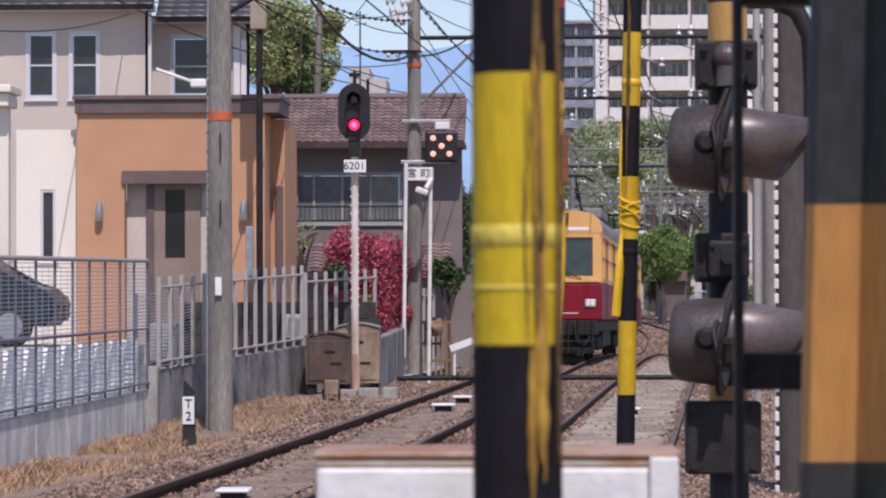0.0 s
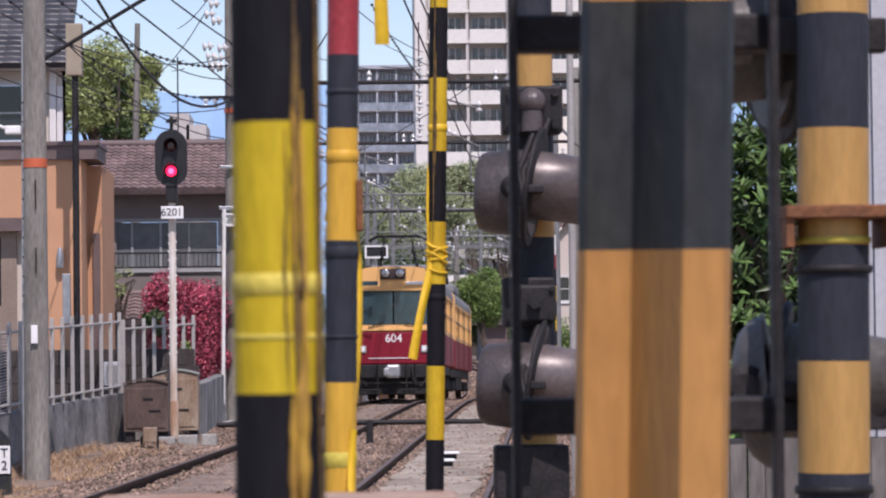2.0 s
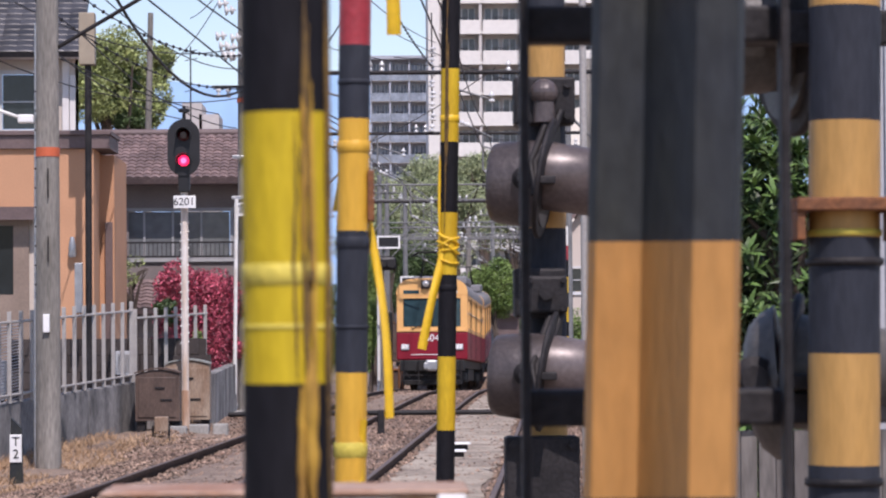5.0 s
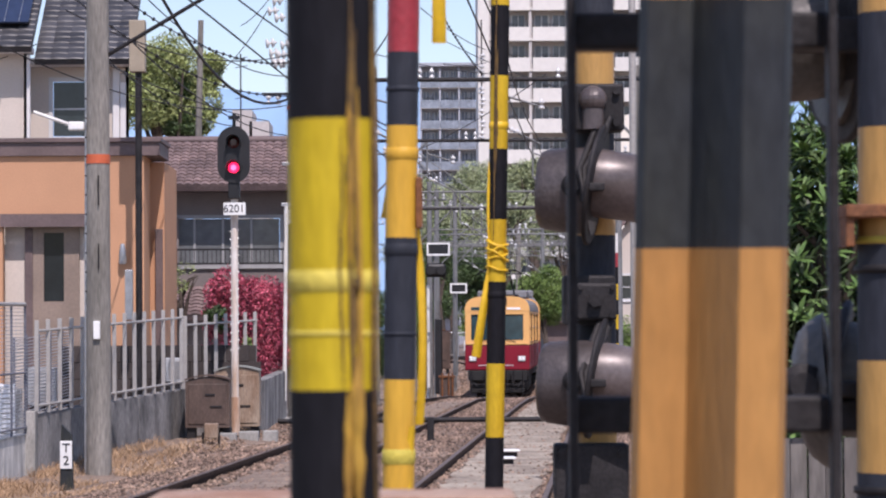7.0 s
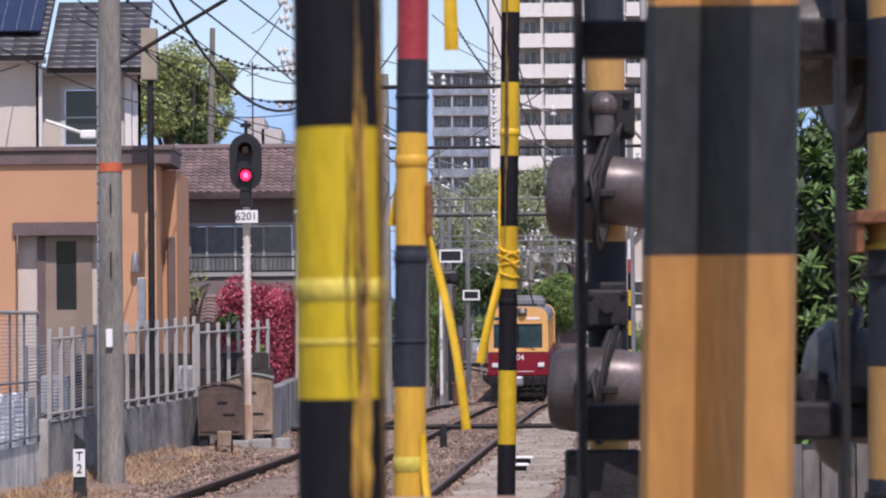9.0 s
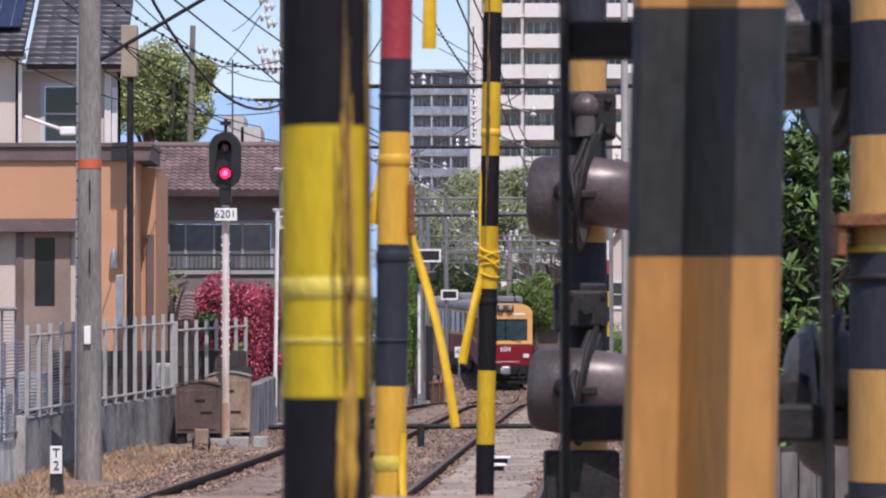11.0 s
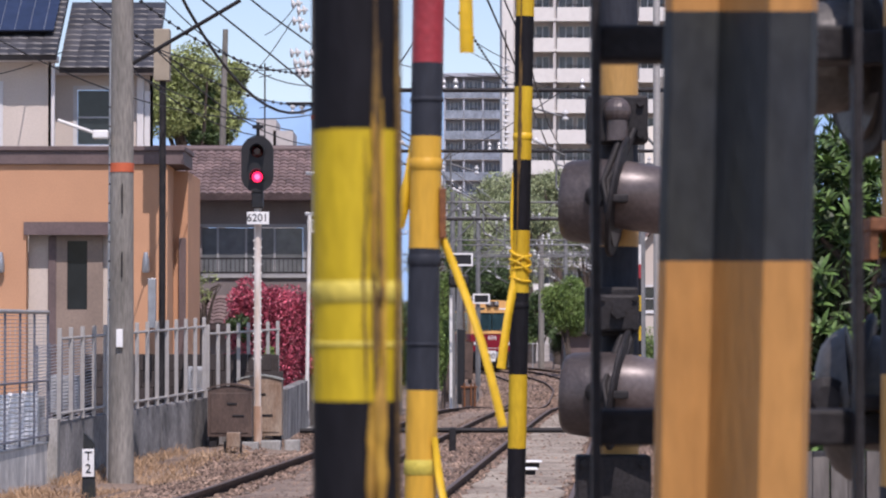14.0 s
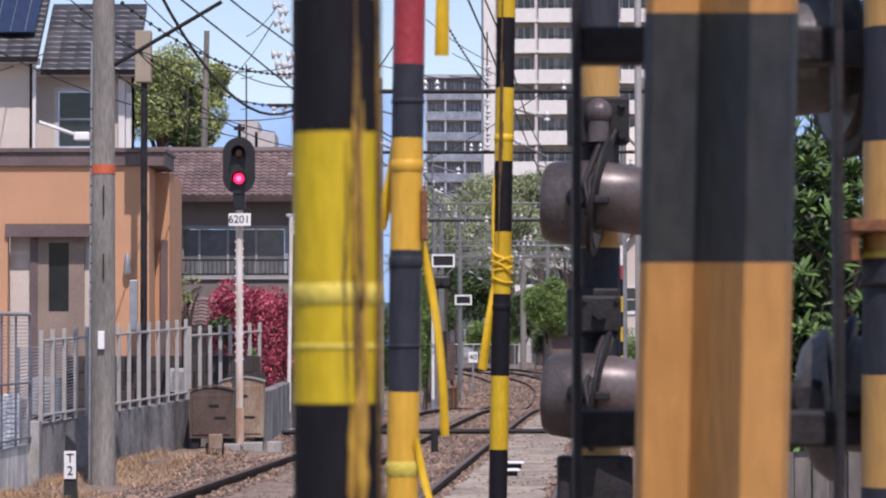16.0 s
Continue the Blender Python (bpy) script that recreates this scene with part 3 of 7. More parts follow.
soft_box(bm, 0.823, 1.174, 6.46, 6.52, 1.464, 1.532, 0.006)
part("arm", bm, DARK_METAL, sg2, "dark steel lamp arm")

# ---- poles and the block signal beside the line ----
def concrete_pole(x, y, r0, r1, h, z, label):
    th = thing("utility_pole", (x, y, z), label, "utility pole", "concrete poles")
    bm = bmesh.new()
    lathe(bm, (x, y, z - 0.3), (x, y, z + h), [(0, r0), (0.4, r0 + (r1 - r0) * 0.4), (1, r1)], 24)
    part("shaft", bm, POLE_CONCRETE, th)
    return th


PX, PY = -4.728, 43.0
pole_a = concrete_pole(PX, PY, 0.191, 0.153, 9.5, -0.33, "tall weathered concrete pole with an orange band in dry grass")
ORANGE = mat("orange_band", (0.62, 0.13, 0.05), 0.6, vary=0.15)
PLATE = mat("white_plate", (0.8, 0.8, 0.78), 0.4, vary=0.05)
bm = bmesh.new()
cyl(bm, (PX, PY, 4.235), (PX, PY, 4.368), 0.181, n=24)
part("orange_band", bm, ORANGE, pole_a, "faded orange band")
bm = bmesh.new()
soft_box(bm, PX - 0.05, PX + 0.045, PY - 0.24, PY - 0.17, 1.663, 1.929, 0.008)
part("number_plate", bm, PLATE, pole_a, "small white plate")
bm = bmesh.new()
for va, vb in ((236, 288), (356, 400)):
    box(bm, PX + 0.02, PX + 0.035, PY - 0.225, PY - 0.16, 1.68 + (522 - vb) * 43 / 5184, 1.68 + (522 - va) * 43 / 5184)
for v in range(100, 470, 34):
    cyl(bm, (PX - 0.16, PY - 0.14, 1.68 + (522 - v) * 43 / 5184), (PX - 0.16, PY - 0.2, 1.68 + (522 - v) * 43 / 5184), 0.014, n=6)
part("step_socket", bm, DARK_METAL, pole_a, "dark slots and step sockets", "stuff")
bm = bmesh.new()
cyl(bm, (PX - 0.19, PY - 0.05, -0.3), (PX - 0.165, PY - 0.05, 6.2), 0.018, n=8)
part("conduit", bm, STEEL, pole_a, "thin grey conduit")
bm = bmesh.new()
tube(bm, [(-5.018, PY - 0.2, 4.766), (-5.284, PY - 0.3, 4.857), (-5.632, PY - 0.3, 4.981)], 0.026, 10)
lamp_tube = part("lamp_tube", bm, WHITE, pole_a, "white tube lamp on the pole")
bm = bmesh.new()
soft_box(bm, -5.134, -4.902, PY - 0.28, PY - 0.1, 4.716, 4.84, 0.02)
part("lamp_holder", bm, WHITE, lamp_tube)
bm = bmesh.new()
cyl(bm, (PX, PY, 5.75), (PX + 1.75, PY - 0.2, 6.75), 0.03, n=8)
part("stay", bm, DARK_METAL, pole_a, "dark diagonal stay")

# dark slim pole with a transformer box
bm = bmesh.new()
DX, DY = -4.967, 51.7
dark = thing("service_pole", (DX, DY, 0.6), "slim dark brown steel pole with a box on top", "pole")
cyl(bm, (DX, DY, -0.3), (DX, DY, 6.367), 0.06, n=14)
part("shaft", bm, DARK_METAL, dark)
BOX_BEIGE = mat("beige_box", (0.36, 0.30, 0.22), 0.6, vary=0.15)
bm = bmesh.new()
soft_box(bm, DX - 0.15, DX + 0.13, DY - 0.15, DY + 0.15, 6.367, 7.285, 0.015)
part("box", bm, BOX_BEIGE, dark, "beige equipment box")
bm = bmesh.new()
soft_box(bm, DX - 0.24, DX - 0.1, DY - 0.12, DY - 0.02, 1.999, 2.877, 0.01)
part("meter_box", bm, STEEL, dark, "grey meter box")

# block signal
SX, SY = -3.205, 50.5
signal = thing("railway_signal", (SX, SY, -0.3), "railway signal showing red on a white mast", "railway signal")
bm = bmesh.new()
cyl(bm, (SX, SY, -0.3), (SX, SY, 4.33), 0.063, n=16)
part("mast", bm, MAST_RUST, signal, "rust-stained white mast")
bm = bmesh.new()
cyl(bm, (SX, SY, -0.35), (SX, SY, 0.647), 0.083, n=16)
part("mast_foot", bm, FOOT_RUST, signal)
for v in range(335, 560, 15):
    bm = bmesh.new()
    z = 1.68 + (522 - v) * 50.5 / 5184
    cyl(bm, (SX - 0.078, SY - 0.02, z), (SX + 0.078, SY - 0.02, z + 0.03), 0.014, n=6)
    part("rung", bm, WHITE, signal)
HEAD_BLACK = mat("signal_black", (0.012, 0.012, 0.014), 0.5, vary=0.2)
bm = bmesh.new()
wv, hv2 = 0.278, 0.487
zc = 4.817
outl = [(SX + wv * math.cos(t), zc + (hv2 - wv) * (1 if math.sin(t) > 0 else -1) + wv * math.sin(t)) for t in [2 * math.pi * (i + 0.5) / 40 for i in range(40)]]
prism(bm, outl, SY - 0.16, SY - 0.12)
plate = part("backplate", bm, HEAD_BLACK, signal, "black rounded backplate")
bm = bmesh.new()
soft_box(bm, SX - 0.16, SX + 0.16, SY - 0.12, SY + 0.12, zc - 0.36, zc + 0.36, 0.03)
soft_box(bm, SX - 0.1, SX + 0.1, SY - 0.14, SY + 0.08, 4.057, 4.359, 0.02)
cyl(bm, (SX, SY, zc + 0.3), (SX, SY, zc + 0.72), 0.03, n=8)
cyl(bm, (SX, SY, zc + 0.62), (SX, SY, zc + 0.68), 0.1, n=10)
part("lamp_case", bm, HEAD_BLACK, signal)
RED_LIGHT = mat("lit_red_lens", (1.0, 0.02, 0.09), 0.3, bump=0, vary=0, emit=2.0)
CORE = mat("lit_red_core", (1.0, 0.12, 0.28), 0.3, bump=0, vary=0, emit=2.2)
for v, m, r in ((223, RED_LIGHT, 9.5), (178, LENS_OFF, 11)):
    z = 1.68 + (522 - v) * 50.5 / 5184
    bm = bmesh.new()
    lathe(bm, (SX, SY - 0.16, z), (SX, SY - 0.2, z), [(0, r * 50.5 / 5184), (0.7, r * 50.5 / 5184 * 0.9), (1, r * 50.5 / 5184 * 0.5)], 20)
    lens = part("lens", bm, m, signal, "lit red lens" if m is RED_LIGHT else "unlit dark lens")
    if m is RED_LIGHT:
        bm = bmesh.new()
        lathe(bm, (SX, SY - 0.2, z), (SX, SY - 0.215, z), [(0, 0.05), (1, 0.03)], 16)
        part("lit_core", bm, CORE, lens)
    bm = bmesh.new()
    rr = 13.5 * 50.5 / 5184
    rows = [[], [], [], []]
    for i in range(15):
        a2 = radians(-25 + 230 * i / 14)
        for k, (q, y) in enumerate(((1.0, -0.161), (1.0, -0.36), (0.93, -0.36), (0.93, -0.161))):
            rows[k].append(bm.verts.new((SX + rr * q * math.cos(a2), SY + y, z + rr * q * math.sin(a2))))
    for ra, rb in zip(rows, rows[1:]):
        for i in range(14):
            bm.faces.new((ra[i], ra[i + 1], rb[i + 1], rb[i]))
    part("visor", bm, HEAD_BLACK, lens)
bm = bmesh.new()
soft_box(bm, -3.38, -3.0, SY - 0.2, SY - 0.18, 3.774, 3.989, 0.006)
nb = part("number_board", bm, PLATE, signal, "white board with black figures")
INK = mat("black_ink", (0.02, 0.025, 0.03), 0.6, vary=0.1, bump=0)
lettering("figures", "6201", 0.185, INK, signal, Matrix.Translation((SX + 0.005, SY - 0.203, 3.882)) @ pose(0, 0, 0, 90), "black figures")

# relay boxes at its foot
BOX_BROWN = mat("brown_box_paint", (0.115, 0.075, 0.057), 0.55, grain=40, stain=5, vary=0.25, second=(0.065, 0.042, 0.033), streak=0.4)
FENCE_LID = mat("pale_green_grey_lid", (0.30, 0.31, 0.28), 0.6, grain=40, stain=3, vary=0.15)
BOX_TAN = mat("tan_box_paint", (0.35, 0.27, 0.20), 0.55, grain=40, stain=5, vary=0.22, second=(0.21, 0.125, 0.075), streak=0.35)


def relay_box(ua, ub, va, vb, y, m, label, lid=None):
    k = y / 5184
    xa, xb, zt, zb = (ua - 957) * k, (ub - 957) * k, 1.68 + (522 - va) * k, 1.68 + (522 - vb) * k
    th = thing("relay_box", ((xa + xb) / 2, y, zb), label, "relay box", "relay boxes")
    bm = bmesh.new()
    n = 10
    top = [(xa + (xb - xa) * i / n, zt - 0.07 + 0.07 * math.sin(math.pi * i / n)) for i in range(n, -1, -1)]
    prism(bm, [(xa, zb + 0.08), (xb, zb + 0.08)] + top, y, y + 0.5)
    body = part("body", bm, m, th)
    bm = bmesh.new()
    xo = xa - 0.015, xb + 0.015
    roof = [(xo[0] + (xo[1] - xo[0]) * i / n, zt - 0.06 + 0.075 * math.sin(math.pi * i / n)) for i in range(n + 1)]
    prism(bm, [*roof, *[(x, z + 0.025) for x, z in roof[::-1]]], y - 0.03, y + 0.53)
    part("lid", bm, lid or m, th)
    bm = bmesh.new()
    soft_box(bm, xa + 0.05, xb - 0.05, y - 0.018, y, zb + 0.14, zt - 0.12, 0.008)
    door = part("door", bm, m, th)
    bm = bmesh.new()
    soft_box(bm, xa + 0.33, xa + 0.5, y - 0.035, y - 0.018, zt - 0.32, zt - 0.285, 0.004)
    part("handle", bm, DARK_METAL, door)
    bm = bmesh.new()
    soft_box(bm, xa + 0.42, xa + 0.62, y - 0.035, y - 0.018, zb + 0.42, zb + 0.45, 0.004)
    part("handle", bm, DARK_METAL, door)
    for dx in (0.02, 0.62):
        bm = bmesh.new()
        soft_box(bm, xa + dx, xa + dx + 0.14, y + 0.05, y + 0.45, zb - 0.12, zb + 0.08, 0.01)
        part("foot", bm, DARK_METAL, th)
    return th


relay_box(540, 618, 592, 690, 49.6, BOX_BROWN, "brown steel relay box with an arched lid")
relay_box(592, 671, 576, 688, 50.9, BOX_TAN, "tan steel relay box behind the signal mast", FENCE_LID)
relay_box(975, 1009, 512, 584, 124.0, BOX_BROWN, "rusty brown equipment cabinet beside the far curve", RUST)
for u, y, w in ((652, 50.2, 0.34), (690, 50.6, 0.26), (615, 49.4, 0.3)):
    q = (u - 957) * y / 5184
    bm = bmesh.new()
    soft_box(bm, q - w / 2, q + w / 2, y - 0.15, y + 0.15, -0.2, 0.07, 0.02)
    solo("footing_block", bm, CONCRETE, "pale concrete footing block beside the relay boxes", "concrete block", "footing blocks")
stand = thing("junction_stand", (-3.409, 47.5, -0.2), "small grey junction box on legs beside the relay box", "junction box")
bm = bmesh.new()
soft_box(bm, -3.509, -3.289, 47.4, 47.6, 0.049, 0.287, 0.015)
part("box", bm, BOX_TAN, stand)
for u in (571, 599):
    bm = bmesh.new()
    cyl(bm, ((u - 957) * 47.5 / 5184, 47.5, -0.4), ((u - 957) * 47.5 / 5184, 47.5, 0.141), 0.02, n=8)
    part("leg", bm, DARK_METAL, stand)

# distance post
mile = thing("distance_post", (-4.71, 39.0, -0.35), "white distance post with a dark top in dry grass", "distance post")
k = 39 / 5184
bm = bmesh.new()
prism(bm, [(-4.8, -0.4), (-4.627, -0.4), (-4.642, 0.401), (-4.777, 0.536)], 38.93, 39.07)
part("post", bm, MOSS, mile, "dark weathered stake")
bm = bmesh.new()
soft_box(bm, -4.792, -4.634, 38.91, 38.928, -0.05, 0.318, 0.004)
pl = part("face", bm, PLATE, mile, "white painted face")
for text, v in (("T", 716), ("2", 738)):
    lettering("figure", text, 0.17, INK, mile, Matrix.Translation((-4.71, 38.905, 1.68 + (522 - v) * k)) @ pose(0, 0, 0, 90))


# ---- the train ----
CREAM = mat("cream_orange_paint", (0.78, 0.43, 0.15), 0.5, grain=20, stain=1.2, vary=0.06, bump=0.03)
MAROON = mat("maroon_paint", (0.23, 0.012, 0.026), 0.5, grain=20, stain=1.2, vary=0.1, bump=0.03, spec=0.25)
ROOF_GREY = mat("train_roof", (0.25, 0.25, 0.26), 0.75, grain=20, stain=1, vary=0.25)
UNDER = mat("underframe", (0.018, 0.017, 0.017), 0.7, grain=20, stain=2, vary=0.4)
TRAIN_GLASS = glass_mat("train_glass", (0.035, 0.075, 0.09), 0.05)
LIGHT_OFF = mat("headlamp_glass", (0.55, 0.53, 0.5), 0.12, metal=0.6, vary=0.1, bump=0)
LETTER_WHITE = mat("white_figures", (0.85, 0.85, 0.83), 0.5, vary=0.03, bump=0)
CAR = 15.0


def body_outline(z0, z1, w=1.19, round_top=False):
    if not round_top:
        return [(-w, z0), (w, z0), (w, z1), (-w, z1)]
    return [(-w, z0), (w, z0)] + [(w * math.copysign(abs(math.cos(t)) ** 0.45, math.cos(t)), z0 + (z1 - z0) * math.sin(t) ** 0.8) for t in [math.pi * i / 18 for i in range(1, 18)]] 


def build_car(end_face, number):
    th = thing("train_car", (0, 0, 0), "cream and maroon electric train car with its number on the end", "train", "train cars")
    def P(name, bm, m, parent=None, label=""):
        return part(name, bm, m, parent or th, label)
    bm = bmesh.new()
    soft_box(bm, -1.19, 1.19, 0.0, CAR, 1.0, 1.93, 0.05)
    lower = P("lower_body", bm, MAROON, None, "maroon lower body")
    # side walls and ends with window openings
    holes = [(0.6 + 1.55 * i, 1.85 + 1.55 * i, 2.05, 3.06) for i in range(9)]
    for sx in (-1, 1):
        b2 = bmesh.new()
        wall_front(b2, 0.12, CAR - 0.12, 1.931, 3.16, -0.04, 0.04, holes)
        bm = bmesh.new()
        merge(bm, b2, Matrix(((0, 1, 0, sx * 1.145), (1, 0, 0, 0), (0, 0, 1, 0), (0, 0, 0, 1))))
        side = P("side_wall", bm, CREAM)
        for ha, hb, hc, hd in holes:
            bm = bmesh.new()
            box(bm, sx * 1.14 - 0.008, sx * 1.14 + 0.008, ha, hb, hc, hd)
            P("window", bm, TRAIN_GLASS, side)
            bm = bmesh.new()
            box(bm, sx * 1.16 - 0.012, sx * 1.16 + 0.012, ha, hb, 2.55, 2.58)
            P("window_bar", bm, STEEL, side)
        for yd in (2.0, 6.6, 11.3):
            bm = bmesh.new()
            soft_box(bm, sx * 1.187 - 0.012, sx * 1.187 + 0.012, yd - 0.02, yd + 0.02, 1.05, 3.1, 0.004)
            P("door_edge", bm, DARK_METAL, side)
            bm = bmesh.new()
            soft_box(bm, sx * 1.187 - 0.012, sx * 1.187 + 0.012, yd + 1.2, yd + 1.24, 1.05, 3.1, 0.004)
            P("door_edge", bm, DARK_METAL, side)
    for y0, y1 in ((0.0, 0.12), (CAR - 0.12, CAR)):
        bm = bmesh.new()
        wall_front(bm, -1.165, 1.165, 1.931, 3.16, y0, y1, [(-0.96, 0.96, 2.1, 3.05)])
        P("end_wall", bm, CREAM)
        for xa, xb in ((-0.95, -0.02), (0.02, 0.95)):
            bm = bmesh.new()
            soft_box(bm, xa, xb, (y0 + y1) / 2 - 0.01, (y0 + y1) / 2 + 0.01, 2.11, 3.04, 0.004)
            P("windscreen", bm, TRAIN_GLASS)
    # roof: domed cream fascia, grey top
    for y0, y1, m, nm in ((-0.01, 0.5, CREAM, "end_fascia"), (0.5, CAR - 0.5, ROOF_GREY, "roof"), (CAR - 0.5, CAR + 0.01, CREAM, "end_fascia")):
        bm = bmesh.new()
        prism(bm, body_outline(3.161, 3.72, 1.19, True), y0, y1)
        P(nm, bm, m)
    bm = bmesh.new()
    soft_box(bm, -0.95, 0.95, CAR * 0.35, CAR * 0.62, 3.7, 3.98, 0.06)
    P("air_conditioner", bm, ROOF_GREY)
    if end_face:
        bm = bmesh.new()
        soft_box(bm, -0.36, 0.36, -0.06, 0.0, 3.36, 3.66, 0.02)
        mount = P("headlamp_mount", bm, BOX_BROWN)
        for sx in (-0.2, 0.2):
            bm = bmesh.new()
            lathe(bm, (sx, -0.06, 3.53), (sx, -0.16, 3.53), [(0, 0.14), (0.9, 0.14), (1, 0.115)], 20)
            ring_ob = P("headlamp_ring", bm, UNDER, mount)
            bm = bmesh.new()
            lathe(bm, (sx, -0.161, 3.53), (sx, -0.185, 3.53), [(0, 0.112), (0.6, 0.09), (1, 0.03)], 20)
            P("headlamp", bm, LIGHT_OFF, mount)
        bm = bmesh.new()
        soft_box(bm, -0.95, -0.42, -0.02, 0.0, 3.2, 3.32, 0.008)
        P("destination_window", bm, TRAIN_GLASS, None, "small destination window")
        bm = bmesh.new()
        soft_box(bm, 0.36, 0.86, -0.022, -0.0105, 3.22, 3.3, 0.003)
        P("name_bar", bm, LETTER_WHITE)
        for sx in (-0.9, 0.9):
            bm = bmesh.new()
            soft_box(bm, sx - 0.14, sx + 0.14, -0.04, 0.0, 1.32, 1.52, 0.02)
            rim = P("marker_lamp", bm, STEEL)
            bm = bmesh.new()
            soft_box(bm, sx - 0.11, sx - 0.01, -0.052, -0.0405, 1.36, 1.48, 0.006)
            soft_box(bm, sx + 0.01, sx + 0.11, -0.052, -0.0405, 1.36, 1.48, 0.006)
            P("marker_lens", bm, LETTER_WHITE, rim)
            bm = bmesh.new()
            tube(bm, [(sx * 0.75, -0.03, 2.02), (sx * 0.55, -0.05, 2.1), (sx * 0.3, -0.045, 2.2)], 0.018)
            P("wiper", bm, UNDER)
        bm = bmesh.new()
        soft_box(bm, -1.12, 1.12, -0.025, 0.0, 1.94, 2.02, 0.01)
        P("sill_strip", bm, CREAM)
        bm = bmesh.new()
        soft_box(bm, -0.7, 0.6, -0.02, 0.0, 1.165, 1.185, 0.003)
        P("trim_line", bm, LETTER_WHITE)
        lettering("car_number", number, 0.32, LETTER_WHITE, th, Matrix.Translation((0, -0.012, 1.72)) @ pose(0, 0, 0, 90), "white figures")
        bm = bmesh.new()
        soft_box(bm, -0.2, 0.2, -0.55, -0.12, 0.62, 1.0, 0.07)
        cyl(bm, (0, -0.2, 0.78), (0, 0.5, 0.78), 0.12)
        soft_box(bm, -0.25, -0.1, -0.62, -0.3, 0.68, 0.9, 0.03)
        P("coupler", bm, STEEL, None, "pale grey coupler")
        bm = bmesh.new()
        soft_box(bm, -1.08, 1.08, 0.02, 0.5, 0.62, 1.0, 0.03)
        soft_box(bm, -0.98, 0.98, 0.25, 0.6, 0.16, 0.62, 0.03)
        P("pilot", bm, UNDER, None, "black pilot plate under the cab")
        bm = bmesh.new()
        for z in (0.3, 0.48):
            cyl(bm, (-1.0, -0.05, z), (1.0, -0.05, z), 0.022, n=8)
        for x in (-0.95, -0.45, 0.35, 0.6, 0.95):
            cyl(bm, (x, -0.05, 0.2), (x, -0.05, 1.0), 0.025, n=8)
        P("guard_rail", bm, DARK_METAL)
        bm = bmesh.new()
        tube(bm, [(-0.5, -0.06, 0.95), (-0.55, -0.16, 0.6), (-0.75, -0.1, 0.4), (-0.9, -0.05, 0.6)], 0.025)
        P("hose", bm, UNDER)
        bm = bmesh.new()
        tube(bm, [(0.5, -0.06, 0.95), (0.55, -0.16, 0.55), (0.75, -0.1, 0.38), (0.9, -0.05, 0.6)], 0.025)
        P("hose", bm, UNDER)
    bm = bmesh.new()
    soft_box(bm, -1.05, 1.05, 0.05, CAR - 0.05, 0.72, 1.0, 0.02)
    soft_box(bm, -1.0, 1.0, 5.0, 9.8, 0.3, 0.72, 0.03)
    P("underframe", bm, UNDER)
    for yb in (2.2, 12.6):
        bm = bmesh.new()
        for sx in (-0.95, 0.95):
            soft_box(bm, sx - 0.08, sx + 0.08, yb - 1.35, yb + 1.35, 0.32, 0.58, 0.04)
            for dy in (-0.95, 0.95):
                soft_box(bm, sx - 0.12, sx + 0.12, yb + dy - 0.16, yb + dy + 0.16, 0.25, 0.6, 0.03)
        soft_box(bm, -0.85, 0.85, yb - 0.25, yb + 0.25, 0.4, 0.72, 0.03)
        bogie = P("bogie", bm, UNDER)
        for dy in (-0.95, 0.95):
            for sx in (-0.75, 0.75):
                bm = bmesh.new()
                lathe(bm, (sx - 0.06, yb + dy, 0.405), (sx + 0.06, yb + dy, 0.405), [(0, 0.36), (0.2, 0.4), (1, 0.4)], 24)
                P("wheel", bm, RAIL_STEEL, bogie)
    bm = bmesh.new()
    for yb in ((3.0,) if end_face else (11.0,)):
        soft_box(bm, -0.7, 0.7, yb - 0.8, yb + 0.8, 3.72, 3.8, 0.02)
        for sx in (-0.55, 0.55):
            tube(bm, [(sx, yb - 0.7, 3.8), (sx * 0.8, yb + 0.75, 4.25), (sx * 0.7, yb - 0.1, 4.7)], 0.025)
            tube(bm, [(sx, yb + 0.7, 3.8), (sx * 0.8, yb - 0.75, 4.25), (sx * 0.7, yb + 0.1, 4.7)], 0.025)
        for dy in (-0.2, 0.2):
            tube(bm, [(-0.85, yb + dy, 4.58), (-0.6, yb + dy, 4.72), (0.6, yb + dy, 4.72), (0.85, yb + dy, 4.58)], 0.03)
    P("pantograph", bm, DARK_METAL, None, "dark steel pantograph")
    return th


rear_car = build_car(True, "604")
front_car = build_car(False, "")


# ---- fences and the retaining wall ----
GROUND_TOWN = 0.62
FENCE_GREY = mat("fence_grey_paint", (0.42, 0.40, 0.375), 0.5, metal=0.2, grain=40, stain=3, vary=0.12)
FENCE_BLUE = mat("fence_slate_paint", (0.14, 0.15, 0.185), 0.5, metal=0.0, grain=40, stain=3, vary=0.15)
WIRE_BLUE = mat("fence_wire_paint", (0.44, 0.45, 0.475), 0.5, metal=0.1, grain=40, stain=3, vary=0.15)
WA, WB, WC, WD = Vector((-6.3, 24.0, 0)), Vector((-5.765, 43.0, 0)), Vector((-4.062, 50.5, 0)), Vector((-1.553, 66.0, 0))


